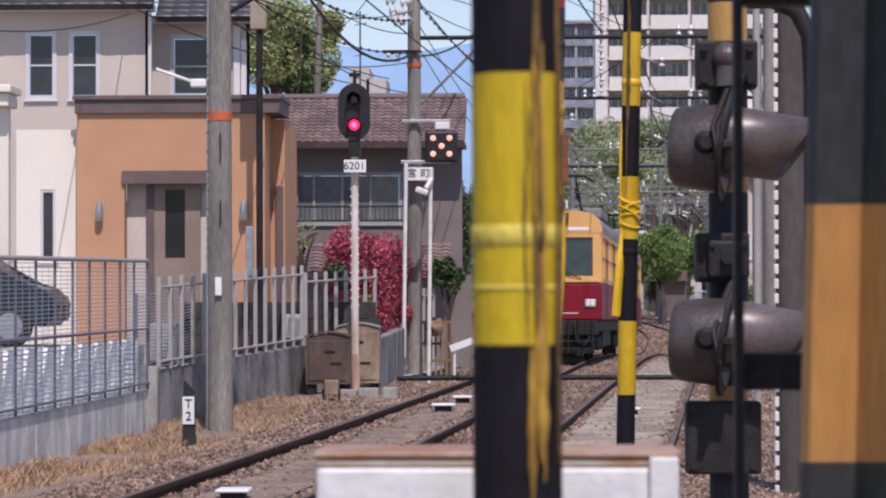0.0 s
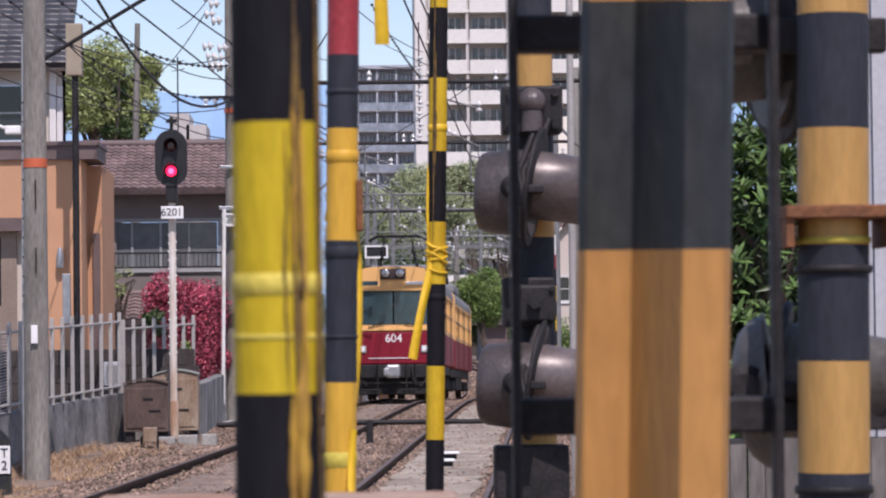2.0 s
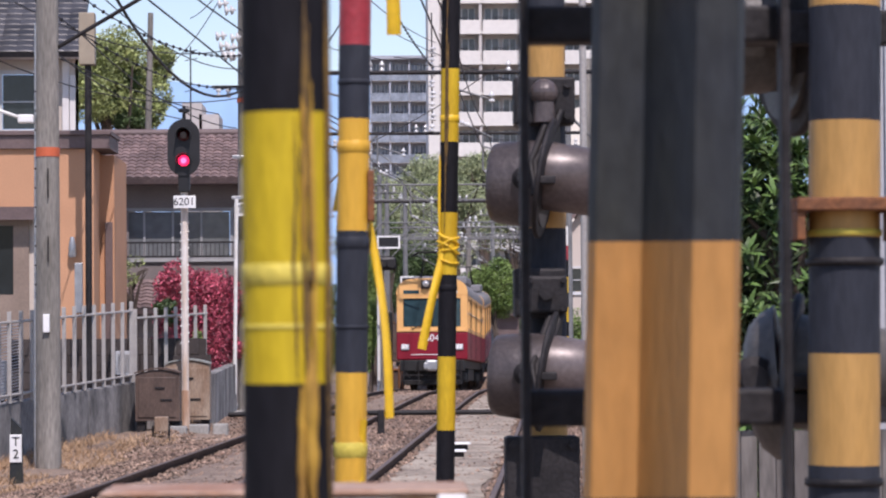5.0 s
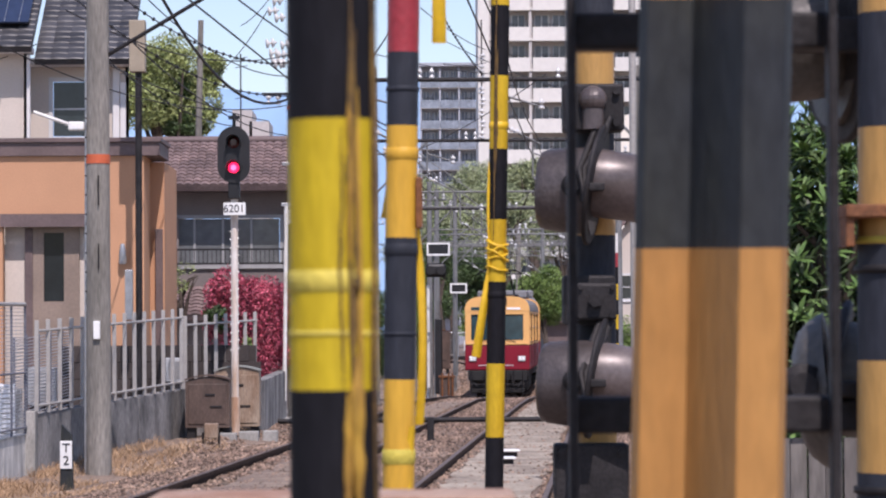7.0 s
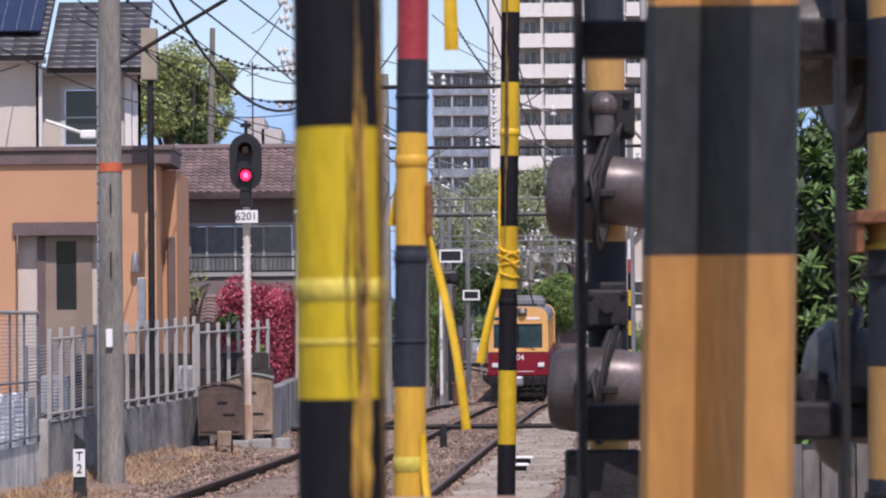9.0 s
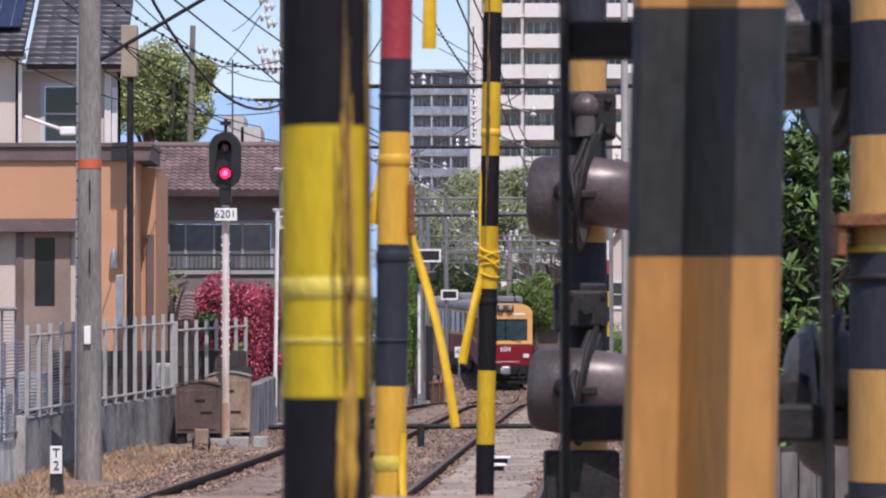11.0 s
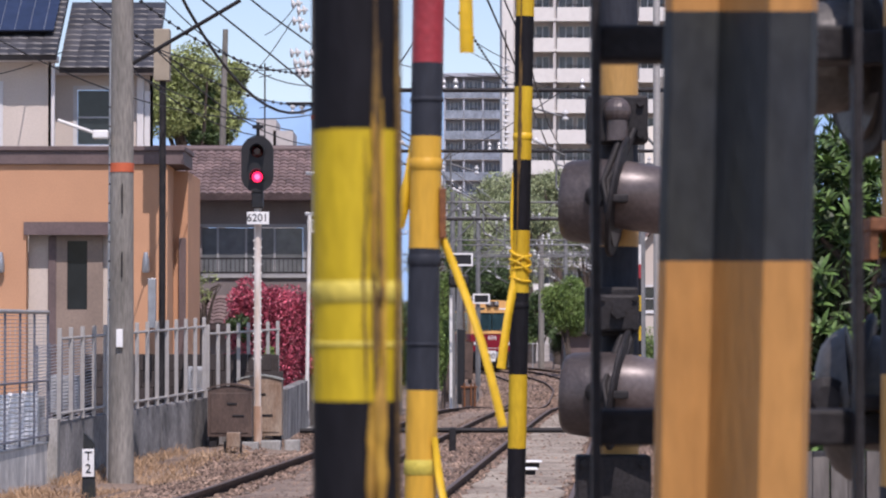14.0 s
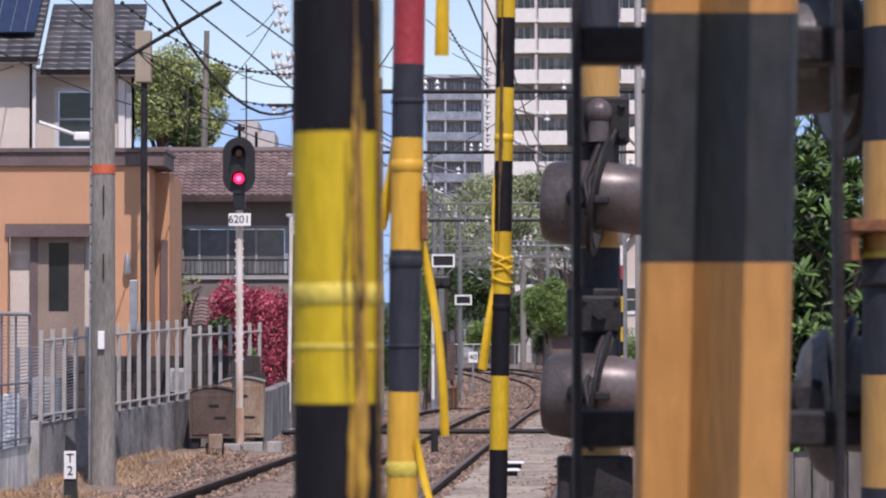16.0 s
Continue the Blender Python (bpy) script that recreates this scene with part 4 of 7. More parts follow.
def wall_run(p, q, z0, z1, thick, label, z2=None, m=WALL_CONCRETE):
    z2 = z1 if z2 is None else z2
    th = thing("retaining_wall", (p.x, p.y, z0), label, "wall", "retaining walls", "structure")
    d = (q - p).normalized()
    n = Vector((d.y, -d.x, 0))
    count = max(2, int((q - p).length / 2.0))
    for i in range(count):
        a, b = p.lerp(q, i / count) + d * 0.006, p.lerp(q, (i + 1) / count) - d * 0.006
        bm = bmesh.new()
        ta, tb = z1 + (z2 - z1) * i / count, z1 + (z2 - z1) * (i + 1) / count
        v = [bm.verts.new(c + Vector((0, 0, z))) for zz in ((z0, z0), (ta, tb)) for c, z in ((a, zz[0]), (b, zz[1]), (b - n * thick, zz[1]), (a - n * thick, zz[0]))]
        for f in ((0, 3, 2, 1), (4, 5, 6, 7), (0, 1, 5, 4), (1, 2, 6, 5), (2, 3, 7, 6), (3, 0, 4, 7)):
            bm.faces.new([v[k] for k in f])
        bmesh.ops.bevel(bm, geom=bm.edges[:], offset=0.012, segments=1, affect="EDGES")
        part("wall_panel", bm, m, th)
    return th


wall_run(WA, WB, -0.5, 0.27, 0.2, "low stained concrete wall under the mesh fence", m=PALE_CONCRETE)
wall_run(WB + Vector((0.05, 0.1, 0)), WC, -0.5, 0.56, 0.2, "stained concrete retaining wall under the picket fence", 0.794)
WE = Vector((-2.885, 54.0, 0))
wall_run(WC, WE, -0.5, 0.794, 0.2, "stained concrete retaining wall behind the relay boxes", 0.888)
wall_run(WE, Vector((-2.72, 59.4, 0)), -0.5, 0.888, 0.2, "dark stained concrete wall behind the relay boxes", 1.0)
bm = bmesh.new()
soft_box(bm, WB.x - 0.12, WB.x + 0.14, 42.75, 43.05, -0.5, 0.62, 0.012)
solo("wall_pier", bm, CONCRETE, "pale concrete pier at the wall's end", "pier", kind="structure")

# picket fence on the wall
def picket_fence(p, q, z0, z1, step, group_label, slope=0.0):
    up = Vector((0, 0, slope))
    th = thing("picket_fence", (p.x, p.y, z0), group_label, "fence", "fences")
    d = (q - p).normalized()
    L = (q - p).length
    for z in (z0 + 0.12, z1 - 0.16):
        bm = bmesh.new()
        tube(bm, [p + Vector((0, 0, z)), q + Vector((0, 0, z)) + up], 0.022, 8)
        part("fence_rail", bm, FENCE_GREY, th)
    bm = bmesh.new()
    soft_box(bm, -0.032, 0.032, -0.02, 0.02, 0, z1 - z0, 0.006)
    me = mesh_of("picket", bm, FENCE_GREY)
    n = int(L / step)
    for i in range(n + 1):
        piece("picket", me, th, p + d * step * i + Vector((0, 0, z0)) + up * (step * i / L), (0, random.uniform(-0.005, 0.005), 0))
    return th


picket_fence(WB + Vector((0.1, 0.2, 0)), WC - Vector((0.03, 0.1, 0)), 0.564, 1.945, 0.52, "pale grey steel picket fence on a concrete wall", 0.233)
picket_fence(WC, WC + (WE - WC) * 0.9, 0.798, 2.05, 0.46, "pale grey steel picket fence in front of the red bush", 0.095)
picket_fence(Vector((-2.654, 64.0, 0)), Vector((-1.647, 70.0, 0)), -0.1, 1.803, 0.55, "pale steel picket fence beyond the pole")

# pale coping of the low wall
cope = thing("wall_coping", (WA.x, WA.y, 0.27), "pale concrete coping on the low wall", "coping", kind="structure")
bm = bmesh.new()
dd = (WB - WA).normalized()
soft_box(bm, 0, (WB - WA).length - 0.02, -0.02, 0.215, 0.271, 0.292, 0.006)
bmesh.ops.transform(bm, matrix=Matrix.Translation((WA.x, WA.y, 0)) @ Matrix.Rotation(math.atan2(dd.y, dd.x), 4, "Z"), verts=bm.verts[:])
part("coping_stone", bm, PALE_CONCRETE, cope)

# mesh fence: the top climbs a little towards the far end
mesh_fence = thing("mesh_fence", (WA.x, WA.y, 0.27), "slate-blue steel mesh fence on a low wall", "fence", "fences")
d = (WB - WA).normalized()
L = (WB - WA).length - 0.25
ang = math.atan2(d.y, d.x)
FENCE_H, FENCE_RISE = 1.74, 0.14
for i in range(17):
    bm = bmesh.new()
    soft_box(bm, -0.014, 0.014, -0.016, 0.016, 0, FENCE_H + FENCE_RISE * i / 16, 0.005)
    piece("fence_post", mesh_of("fence_post", bm, FENCE_BLUE), mesh_fence, WA + d * (L * i / 16) + Vector((0, 0, 0.293)), (0, 0, ang))
bm = bmesh.new()
box(bm, 0, L, -0.002, 0.002, -0.0045, 0.0045)
me = mesh_of("fence_wire", bm, WIRE_BLUE)
for i in range(36):
    piece("fence_wire", me, mesh_fence, WA + Vector((0, 0, 0.33 + i * 0.0485)), (0, -FENCE_RISE / L * i / 35, ang))
bm = bmesh.new()
tube(bm, [WA + Vector((0, 0, 0.293 + FENCE_H)), WA + d * L + Vector((0, 0, 0.293 + FENCE_H + FENCE_RISE))], 0.03, 8)
part("top_rail", bm, FENCE_GREY, mesh_fence, "pale top rail")
for zz in (0.36, 1.15):
    bm = bmesh.new()
    tube(bm, [WA + Vector((0.02, 0, zz)), WA + d * L + Vector((0.02, 0, zz + 0.03))], 0.018, 6)
    part("stiffening_rail", bm, FENCE_BLUE, mesh_fence)
bm = bmesh.new()
for i in range(16):
    for q in (0.33, 0.67):
        c = WA + d * (L * (i + q) / 16)
        cyl(bm, c + Vector((0.0, 0, 0.30)), c + Vector((0, 0, 0.29 + FENCE_H)), 0.0035, n=5)
part("upright_wire", bm, WIRE_BLUE, mesh_fence, kind="stuff")
# the fence goes on behind the picket fence
back_fence = thing("mesh_fence", (-6.05, 43.5, 0.4), "pale steel mesh fence running on behind the pickets", "fence", "fences")
BA, BB = Vector((-6.02, 43.4, 0.4)), Vector((-5.78, 48.6, 0.55))
for k in range(6):
    bm = bmesh.new()
    p = BA.lerp(BB, k / 5)
    soft_box(bm, p.x - 0.016, p.x + 0.016, p.y - 0.016, p.y + 0.016, p.z - 0.35, p.z + 1.3, 0.004)
    part("fence_post", bm, FENCE_BLUE, back_fence)
for k in range(26):
    bm = bmesh.new()
    up = Vector((0, 0, 0.05 * k))
    tube(bm, [BA + up, BB + up], 0.0085, 4)
    part("fence_wire", bm, WIRE_BLUE, back_fence)

LOUVRE = mat("white_louvre", (0.84, 0.84, 0.83), 0.4, vary=0.06)
b2 = bmesh.new()
soft_box(b2, -0.11, 0.11, -0.012, 0.012, -0.028, 0.028, 0.004)
slat_mesh = mesh_of("slat", b2, LOUVRE)
for i in range(16):
    c2 = WA + d * (L * (i + 0.55) / 16) + Vector((-0.17, 0, 0))
    lv = thing("louvre_panel", (c2.x, c2.y, 0.05), "white slatted panel standing behind the mesh fence", "panel", "slatted panels")
    for kz in range(13):
        piece("slat", slat_mesh, lv, (c2.x, c2.y, 0.13 + kz * 0.072), (-0.3, 0, 0))
    for sx in (-0.098, 0.098):
        bm = bmesh.new()
        soft_box(bm, c2.x + sx - 0.012, c2.x + sx + 0.012, c2.y + 0.02, c2.y + 0.045, 0.04, 1.03, 0.003)
        part("stile", bm, LOUVRE, lv)
# raised yards behind the fences
bm = bmesh.new()
for (a0, b0) in ((WA, WB), (WB, WC), (WC, WE), (WE, WD)):
    off = Vector((-0.22, 0.12, 0))
    v = [bm.verts.new(p) for p in (a0 + off + Vector((0, 0, 0.05)), b0 + off + Vector((0, 0, 0.05)), b0 + Vector((-30, 3, 0.05)), a0 + Vector((-30, 3, 0.05)))]
    bm.faces.new(v)
solo("yard", bm, CONCRETE, "pale paved yard behind the fences", "yard", kind="structure")

BLOCK_DARK = mat("dark_block_wall", (0.06, 0.048, 0.044), 0.9, grain=30, stain=1.5, vary=0.25)
garden_wall = thing("garden_wall", (-5.609, 52.2, 0.05), "low dark block wall behind the picket fence", "wall", kind="structure")
for r2 in range(5):
    for q2 in range(8):
        bm = bmesh.new()
        xa = -6.42 + q2 * 0.42 + (0.21 if r2 % 2 else 0)
        soft_box(bm, xa, xa + 0.41, 52.2, 52.35, 0.05 + r2 * 0.3, 0.05 + r2 * 0.3 + 0.29, 0.006)
        part("block", bm, BLOCK_DARK, garden_wall)


bm = bmesh.new()
box(bm, -6.42, -2.95, 52.36, 52.5, 0.0, 1.53)
part("wall_core", bm, BLOCK_DARK, garden_wall)
UNIT_GREY = mat("dull_unit_paint", (0.42, 0.43, 0.44), 0.5, grain=30, stain=3, vary=0.15)


def cooling_unit(u, v, y, w, h):
    p = Vector(at0(u, v, y))
    th = thing("cooling_unit", (p.x, y, p.z), "pale outdoor cooling unit with a slatted grille", "cooling unit", "cooling units")
    bm = bmesh.new()
    soft_box(bm, p.x, p.x + w, y, y + 0.3, p.z, p.z + h, 0.015)
    part("case", bm, UNIT_GREY, th)
    for k in range(9):
        bm = bmesh.new()
        z = p.z + 0.06 + k * (h - 0.1) / 9
        box(bm, p.x + 0.05, p.x + w - 0.05, y - 0.012, y - 0.001, z, z + 0.018)
        part("grille_slat", bm, FENCE_GREY, th)
    bm = bmesh.new()
    box(bm, p.x + 0.03, p.x + w - 0.03, y + 0.03, y + 0.27, 0.05, p.z - 0.001)
    part("stand", bm, DARK_METAL, th)


def at0(u, v, y):
    return ((u - 957) * y / 5184, y, 1.68 + (522 - v) * y / 5184)


cooling_unit(505, 600, 51.6, 0.36, 0.42)
cooling_unit(262, 640, 48.0, 0.45, 0.62)

# ---- house with the orange porch ----
PLASTER = mat("beige_plaster", (0.585, 0.515, 0.45), 0.85, grain=30, stain=0.8, vary=0.07)
BRIGHT = mat("white_plaster", (0.82, 0.76, 0.66), 0.85, grain=30, stain=0.8, vary=0.05)
ORANGE_WALL = mat("orange_plaster", (0.56, 0.30, 0.17), 0.85, grain=40, stain=0.9, vary=0.08)
TRIM_BROWN = mat("brown_trim", (0.15, 0.105, 0.10), 0.6, grain=20, stain=2, vary=0.15)
DOOR_TAN = mat("tan_door", (0.28, 0.21, 0.165), 0.5, grain=20, stain=2, vary=0.12)
GLASS_DARK = glass_mat("dark_window_glass", (0.03, 0.04, 0.045))
FRAME_GREY = mat("pale_window_frame", (0.62, 0.62, 0.62), 0.4, vary=0.06)
ROOF_DARK = mat("dark_roof_tile", (0.06, 0.06, 0.066), 0.42, grain=20, stain=1.5, vary=0.3, island=0.35, bump=0.05, spec=0.55)
SOLAR = mat("solar_glass", (0.03, 0.045, 0.09), 0.12, vary=0.15, grain=8, bump=0)
GUTTER = mat("white_gutter", (0.7, 0.68, 0.66), 0.5, vary=0.05)


def window(th, xa, xb, za, zb, y, bars=1, frame=FRAME_GREY, glass=GLASS_DARK, upright=0, name="window"):
    """A window in an opening: frame, panes and sill, proud of the wall at y by 2 cm."""
    bm = bmesh.new()
    t = 0.05
    wall_front(bm, xa - 0.03, xb + 0.03, za - 0.03, zb + 0.03, y - 0.04, y + 0.04, [(xa + t, xb - t, za + t, zb - t)])
    fr = part(name, bm, frame, th)
    for i in range(bars + 1):
        for j in range(upright + 1):
            bm = bmesh.new()
            z0, z1 = za + t + (zb - za - 2 * t) * i / (bars + 1), za + t + (zb - za - 2 * t) * (i + 1) / (bars + 1)
            x0, x1 = xa + t + (xb - xa - 2 * t) * j / (upright + 1), xa + t + (xb - xa - 2 * t) * (j + 1) / (upright + 1)
            box(bm, x0 + 0.012, x1 - 0.012, y + 0.0, y + 0.012, z0 + 0.012, z1 - 0.012)
            part("pane", bm, glass, fr)
    for i in range(bars):
        bm = bmesh.new()
        z0 = za + t + (zb - za - 2 * t) * (i + 1) / (bars + 1)
        box(bm, xa + t, xb - t, y - 0.025, y + 0.03, z0 - 0.016, z0 + 0.016)
        part("glazing_bar", bm, frame, fr)
    for j in range(upright):
        bm = bmesh.new()
        x0 = xa + t + (xb - xa - 2 * t) * (j + 1) / (upright + 1)
        box(bm, x0 - 0.025, x0 + 0.025, y - 0.028, y + 0.03, za + t, zb - t)
        part("glazing_bar", bm, frame, fr)
    bm = bmesh.new()
    soft_box(bm, xa - 0.06, xb + 0.06, y - 0.08, y - 0.041, za - 0.07, za - 0.03, 0.008)
    part("sill", bm, frame, fr)
    return fr


HY = 55.0
house = thing("house", (-7.228, HY, GROUND_TOWN), "two-storey beige house with an orange porch and dark roof", "house", "houses")
wa = (-9.852, -9.312, 5.461, 6.725)
wb = (-9.02, -8.469, 5.461, 6.725)
bm = bmesh.new()
wall_front(bm, -12.499, -7.508, 0.0, 7.124, 56.0, 56.2, [wa, wb])
box(bm, -7.573, -7.508, 56.2, 56, 0.0, 7.124)
part("upper_wall", bm, PLASTER, house)
for w in (wa, wb):
    window(house, *w, 56.02)
wc = (-7.191, -6.432, 5.55, 6.727)
bm = bmesh.new()
wall_front(bm, -7.642, -5.685, 0.0, 6.958, 57.0, 57.2, [wc])
box(bm, -5.729, -5.685, 57.2, 57, 0.0, 6.958)
part("bay_wall", bm, PLASTER, house)
window(house, *wc, 57.02)
bm = bmesh.new()
soft_box(bm, -5.971, -5.839, 56.9, 56.998, 5.44, 6.925, 0.01)
part("downpipe", bm, GUTTER, house)
bm = bmesh.new()
soft_box(bm, -5.828, -5.718, 56.93, 56.998, 5.55, 6.65, 0.01)
part("downpipe", bm, GUTTER, house)
bm = bmesh.new()
soft_box(bm, -7.508, -7.443, 55.9, 55.998, 5.374, 7.103, 0.01)
part("downpipe", bm, GUTTER, house)
bm = bmesh.new()
soft_box(bm, -12.499, -7.4, 55.5, 56.25, 7.124, 7.254, 0.02)
part("gutter", bm, GUTTER, house, "white gutter under the eaves")
bm = bmesh.new()
soft_box(bm, -7.642, -5.597, 56.5, 57.3, 6.958, 7.09, 0.02)
part("gutter", bm, GUTTER, house, "white gutter under the eaves")


def tile_roof(th, xa, xb, y0, z0, rise, run, material, row, col, name="roof", lip=0.0):
    """A slope that climbs away from the viewer, in overlapping rows of curved tiles."""
    n = int(math.hypot(rise, run) / row)
    ux, uz = run / math.hypot(rise, run), rise / math.hypot(rise, run)
    bm = bmesh.new()
    v = [bm.verts.new(p) for p in ((xa, y0, z0), (xb, y0, z0), (xb, y0 + run, z0 + rise), (xa, y0 + run, z0 + rise), (xa, y0 + 0.05, z0 - 0.1), (xb, y0 + 0.05, z0 - 0.1), (xb, y0 + run, z0 + rise - 0.12), (xa, y0 + run, z0 + rise - 0.12))]
    for f in ((0, 1, 2, 3), (4, 7, 6, 5), (0, 4, 5, 1), (1, 5, 6, 2), (2, 6, 7, 3), (3, 7, 4, 0)):
        bm.faces.new([v[i] for i in f])
    roof = part(name, bm, material, th)
    m = max(1, int((xb - xa) / col))
    w = (xb - xa) / m
    verts, faces = [], []
    for j in range(n):
        s0, s1 = j * row, (j + 1) * row + row * 0.15
        for i in range(m):
            lift = random.uniform(0, 0.006)
            base = len(verts)
            for k in range(5):
                t = k / 4
                h = (0.045 - 0.03 * min(1, lip)) * abs(math.sin(math.pi * (0.08 + t * 0.9))) + lift
                for s, e in ((s0, 0.035 - 0.013 * min(1, lip)), (s1, 0.006)):
                    verts.append((xa + w * (i + t), y0 + ux * s - uz * (h + e), z0 + uz * s + ux * (h + e)))
                verts.append((xa + w * (i + t), y0 + ux * s0 - lip * (h + 0.026), z0 + uz * s0))
            for k in range(4):
                a, b = base + 3 * k, base + 3 * k + 3
                faces += [(a, b, b + 1, a + 1), (a + 2, b + 2, b, a)]
    me = bpy.data.meshes.new("tiles")
    me.from_pydata(verts, [], faces)
    me.transform(Matrix.Translation(-Vector(root_of(th).location)))
    me.materials.append(material)
    ob = new("tiles", me)
    ob.parent = roof
    tagged(ob, kind="stuff")
    return roof


tile_roof(house, -12.499, -7.357, 55.45, 7.211, 1.9, 2.6, ROOF_DARK, 0.2, 0.30, lip=1.0)
tile_roof(house, -7.422, -5.553, 56.4, 7.057, 1.5, 2.0, ROOF_DARK, 0.2, 0.30, lip=1.0)
bm = bmesh.new()
b2 = bmesh.new()
soft_box(b2, -1.3, 1.13, 0.12, 2.2, 0.09, 0.13, 0.01)
merge(bm, b2, Matrix.Translation((-8.593, 55.85, 7.557)) @ Matrix.Rotation(math.atan2(1.9, 2.6), 4, "X"))
panel = part("solar_panel", bm, SOLAR, house, "dark blue solar panel on the roof")
bm = bmesh.new()
for i in range(9):
    b2 = bmesh.new()
    box(b2, -1.3 + 0.28 * i, -1.292 + 0.28 * i, 0.12, 2.2, 0.131, 0.136)
    merge(bm, b2, Matrix.Translation((-8.593, 55.85, 7.557)) @ Matrix.Rotation(math.atan2(1.9, 2.6), 4, "X"))
part("grid_lines", bm, STEEL, panel)
# lit white panel of the ground floor
ws = (-9.14, -8.863, 2.297, 3.603)
bm = bmesh.new()
wall_front(bm, -9.582, -8.426, 0.0, 4.703, 53.3, 54.9, [ws])
part("white_wall", bm, BRIGHT, house, "sunlit cream wall panel")
window(house, *ws, 53.35, bars=0)
# porch
OPEN = (-7.555, -5.674, 0.0, 3.929)
bm = bmesh.new()
wall_front(bm, -8.424, -4.999, 0.0, 4.972, 53.0, 53.22, [OPEN])
porch = part("porch_wall", bm, ORANGE_WALL, house, "orange plastered porch wall")
bm = bmesh.new()
box(bm, -5.199, -4.999, 53.221, 54.9, 0.0, 4.972)
part("porch_side", bm, ORANGE_WALL, house)
bm = bmesh.new()
box(bm, -8.424, -8.224, 53.221, 54.95, 0.0, 4.972)
part("porch_side", bm, ORANGE_WALL, house)
bm = bmesh.new()
box(bm, -4.999, -4.734, 54.2, 56.9, 0.0, 4.921)
part("porch_side", bm, ORANGE_WALL, house)
bm = bmesh.new()
soft_box(bm, -8.455, -4.703, 52.93, 54.8, 4.973, 5.217, 0.008)
soft_box(bm, -8.486, -4.672, 52.88, 54.85, 5.218, 5.299, 0.008)
part("parapet", bm, TRIM_BROWN, house, "dark brown parapet band")
bm = bmesh.new()
wall_front(bm, -7.596, -5.633, 3.694, 3.929, 52.94, 52.998)
part("lintel", bm, TRIM_BROWN, house, "dark lintel over the entrance")
bm = bmesh.new()
box(bm, -7.555, -5.674, 53.32, 53.5, 0.0, 3.95)
part("recess_wall", bm, PLASTER, house)
bm = bmesh.new()
soft_box(bm, -7.187, -7.044, 53.23, 53.319, 0.0, 3.684, 0.01)
part("door_jamb", bm, TRIM_BROWN, house)
bm = bmesh.new()
wall_front(bm, -7.135, -6.198, 0.3, 3.763, 53.25, 53.318, [(-6.844, -6.479, 2.347, 3.597)])
door = part("entrance_door", bm, DOOR_TAN, house, "tan entrance door with a tall pane")
bm = bmesh.new()
box(bm, -6.844, -6.479, 53.27, 53.28, 2.347, 3.597)
part("pane", bm, mat("dark_door_glass", (0.02, 0.025, 0.028), 0.1, grain=3, stain=0.6, vary=0.25, bump=0, spec=0.2), door)
for u in (173, 430):
    bm = bmesh.new()
    c = Vector(((u - 957) * 52.9 / 5184, 52.9, 0))
    lathe(bm, c + Vector((0, 0, 3.009)), c + Vector((0, 0, 3.377)), [(0, 0.06), (0.1, 0.075), (0.6, 0.065), (1, 0.035)], 14)
    part("wall_lamp", bm, STEEL, house, "small cylindrical wall lamp")
bm = bmesh.new()
soft_box(bm, -4.897, -4.764, 54.1, 54.198, 1.291, 3.684, 0.01)
part("side_shutter", bm, TRIM_BROWN, house)
# pale neighbour's cornice
bm = bmesh.new()
soft_box(bm, -9.912, -8.35, 45.7, 46.5, 4.644, 4.848, 0.02)
soft_box(bm, -9.912, -8.297, 45.6, 46.6, 4.857, 4.981, 0.02)
wall_front(bm, -9.912, -8.403, 0.0, 4.635, 46.0, 46.2)
solo("porch_neighbour", bm, BRIGHT, "white porch wall with a moulded cornice", "house", "houses")

# dark car behind the mesh fence
CAR_BLUE = mat("dark_car_paint", (0.016, 0.026, 0.042), 0.25, metal=0.2, vary=0.1, bump=0)
TYRE = mat("tyre", (0.02, 0.02, 0.02), 0.8, vary=0.3)
car = thing("parked_car", (-8.7, 44.0, 0.9), "dark blue parked car behind the mesh fence", "car")
c0 = Vector((-8.7, 44.0, 0.46))
bm = bmesh.new()
out = [(-2.1, 0.3), (1.35, 0.3), (1.45, 0.55), (1.35, 0.82), (0.75, 0.98), (0.2, 1.45), (-0.3, 1.58), (-1.6, 1.55), (-2.1, 1.0)]
prism(bm, [(c0.x + x, c0.z + z + 0.45) for x, z in out], 43.6, 45.2)
bmesh.ops.bevel(bm, geom=bm.edges[:], offset=0.07, segments=3, affect="EDGES")
part("body", bm, CAR_BLUE, car)
bm = bmesh.new()
prism(bm, [(c0.x + x, c0.z + z + 0.45) for x, z in ((-1.5, 1.0), (0.55, 1.0), (0.12, 1.4), (-0.3, 1.5), (-1.5, 1.48))], 43.585, 43.62)
part("side_window", bm, GLASS_DARK, car)
for dx in (-1.5, 0.75):
    bm = bmesh.new()
    lathe(bm, (c0.x + dx, 43.8, c0.z + 0.75), (c0.x + dx, 43.57, c0.z + 0.75), [(0, 0.32), (0.9, 0.32), (1, 0.29)], 24)
    wh = part("wheel", bm, TYRE, car)
    bm = bmesh.new()
    lathe(bm, (c0.x + dx, 43.58, c0.z + 0.75), (c0.x + dx, 43.55, c0.z + 0.75), [(0, 0.21), (1, 0.19)], 20)
    part("rim", bm, STEEL, wh)
bm = bmesh.new()
soft_box(bm, c0.x - 3.5, -6.25, 43.4, 46, 0.03, 0.9, 0.02)
solo("car_stand", bm, CONCRETE, "pale raised parking slab", "parking", kind="structure")

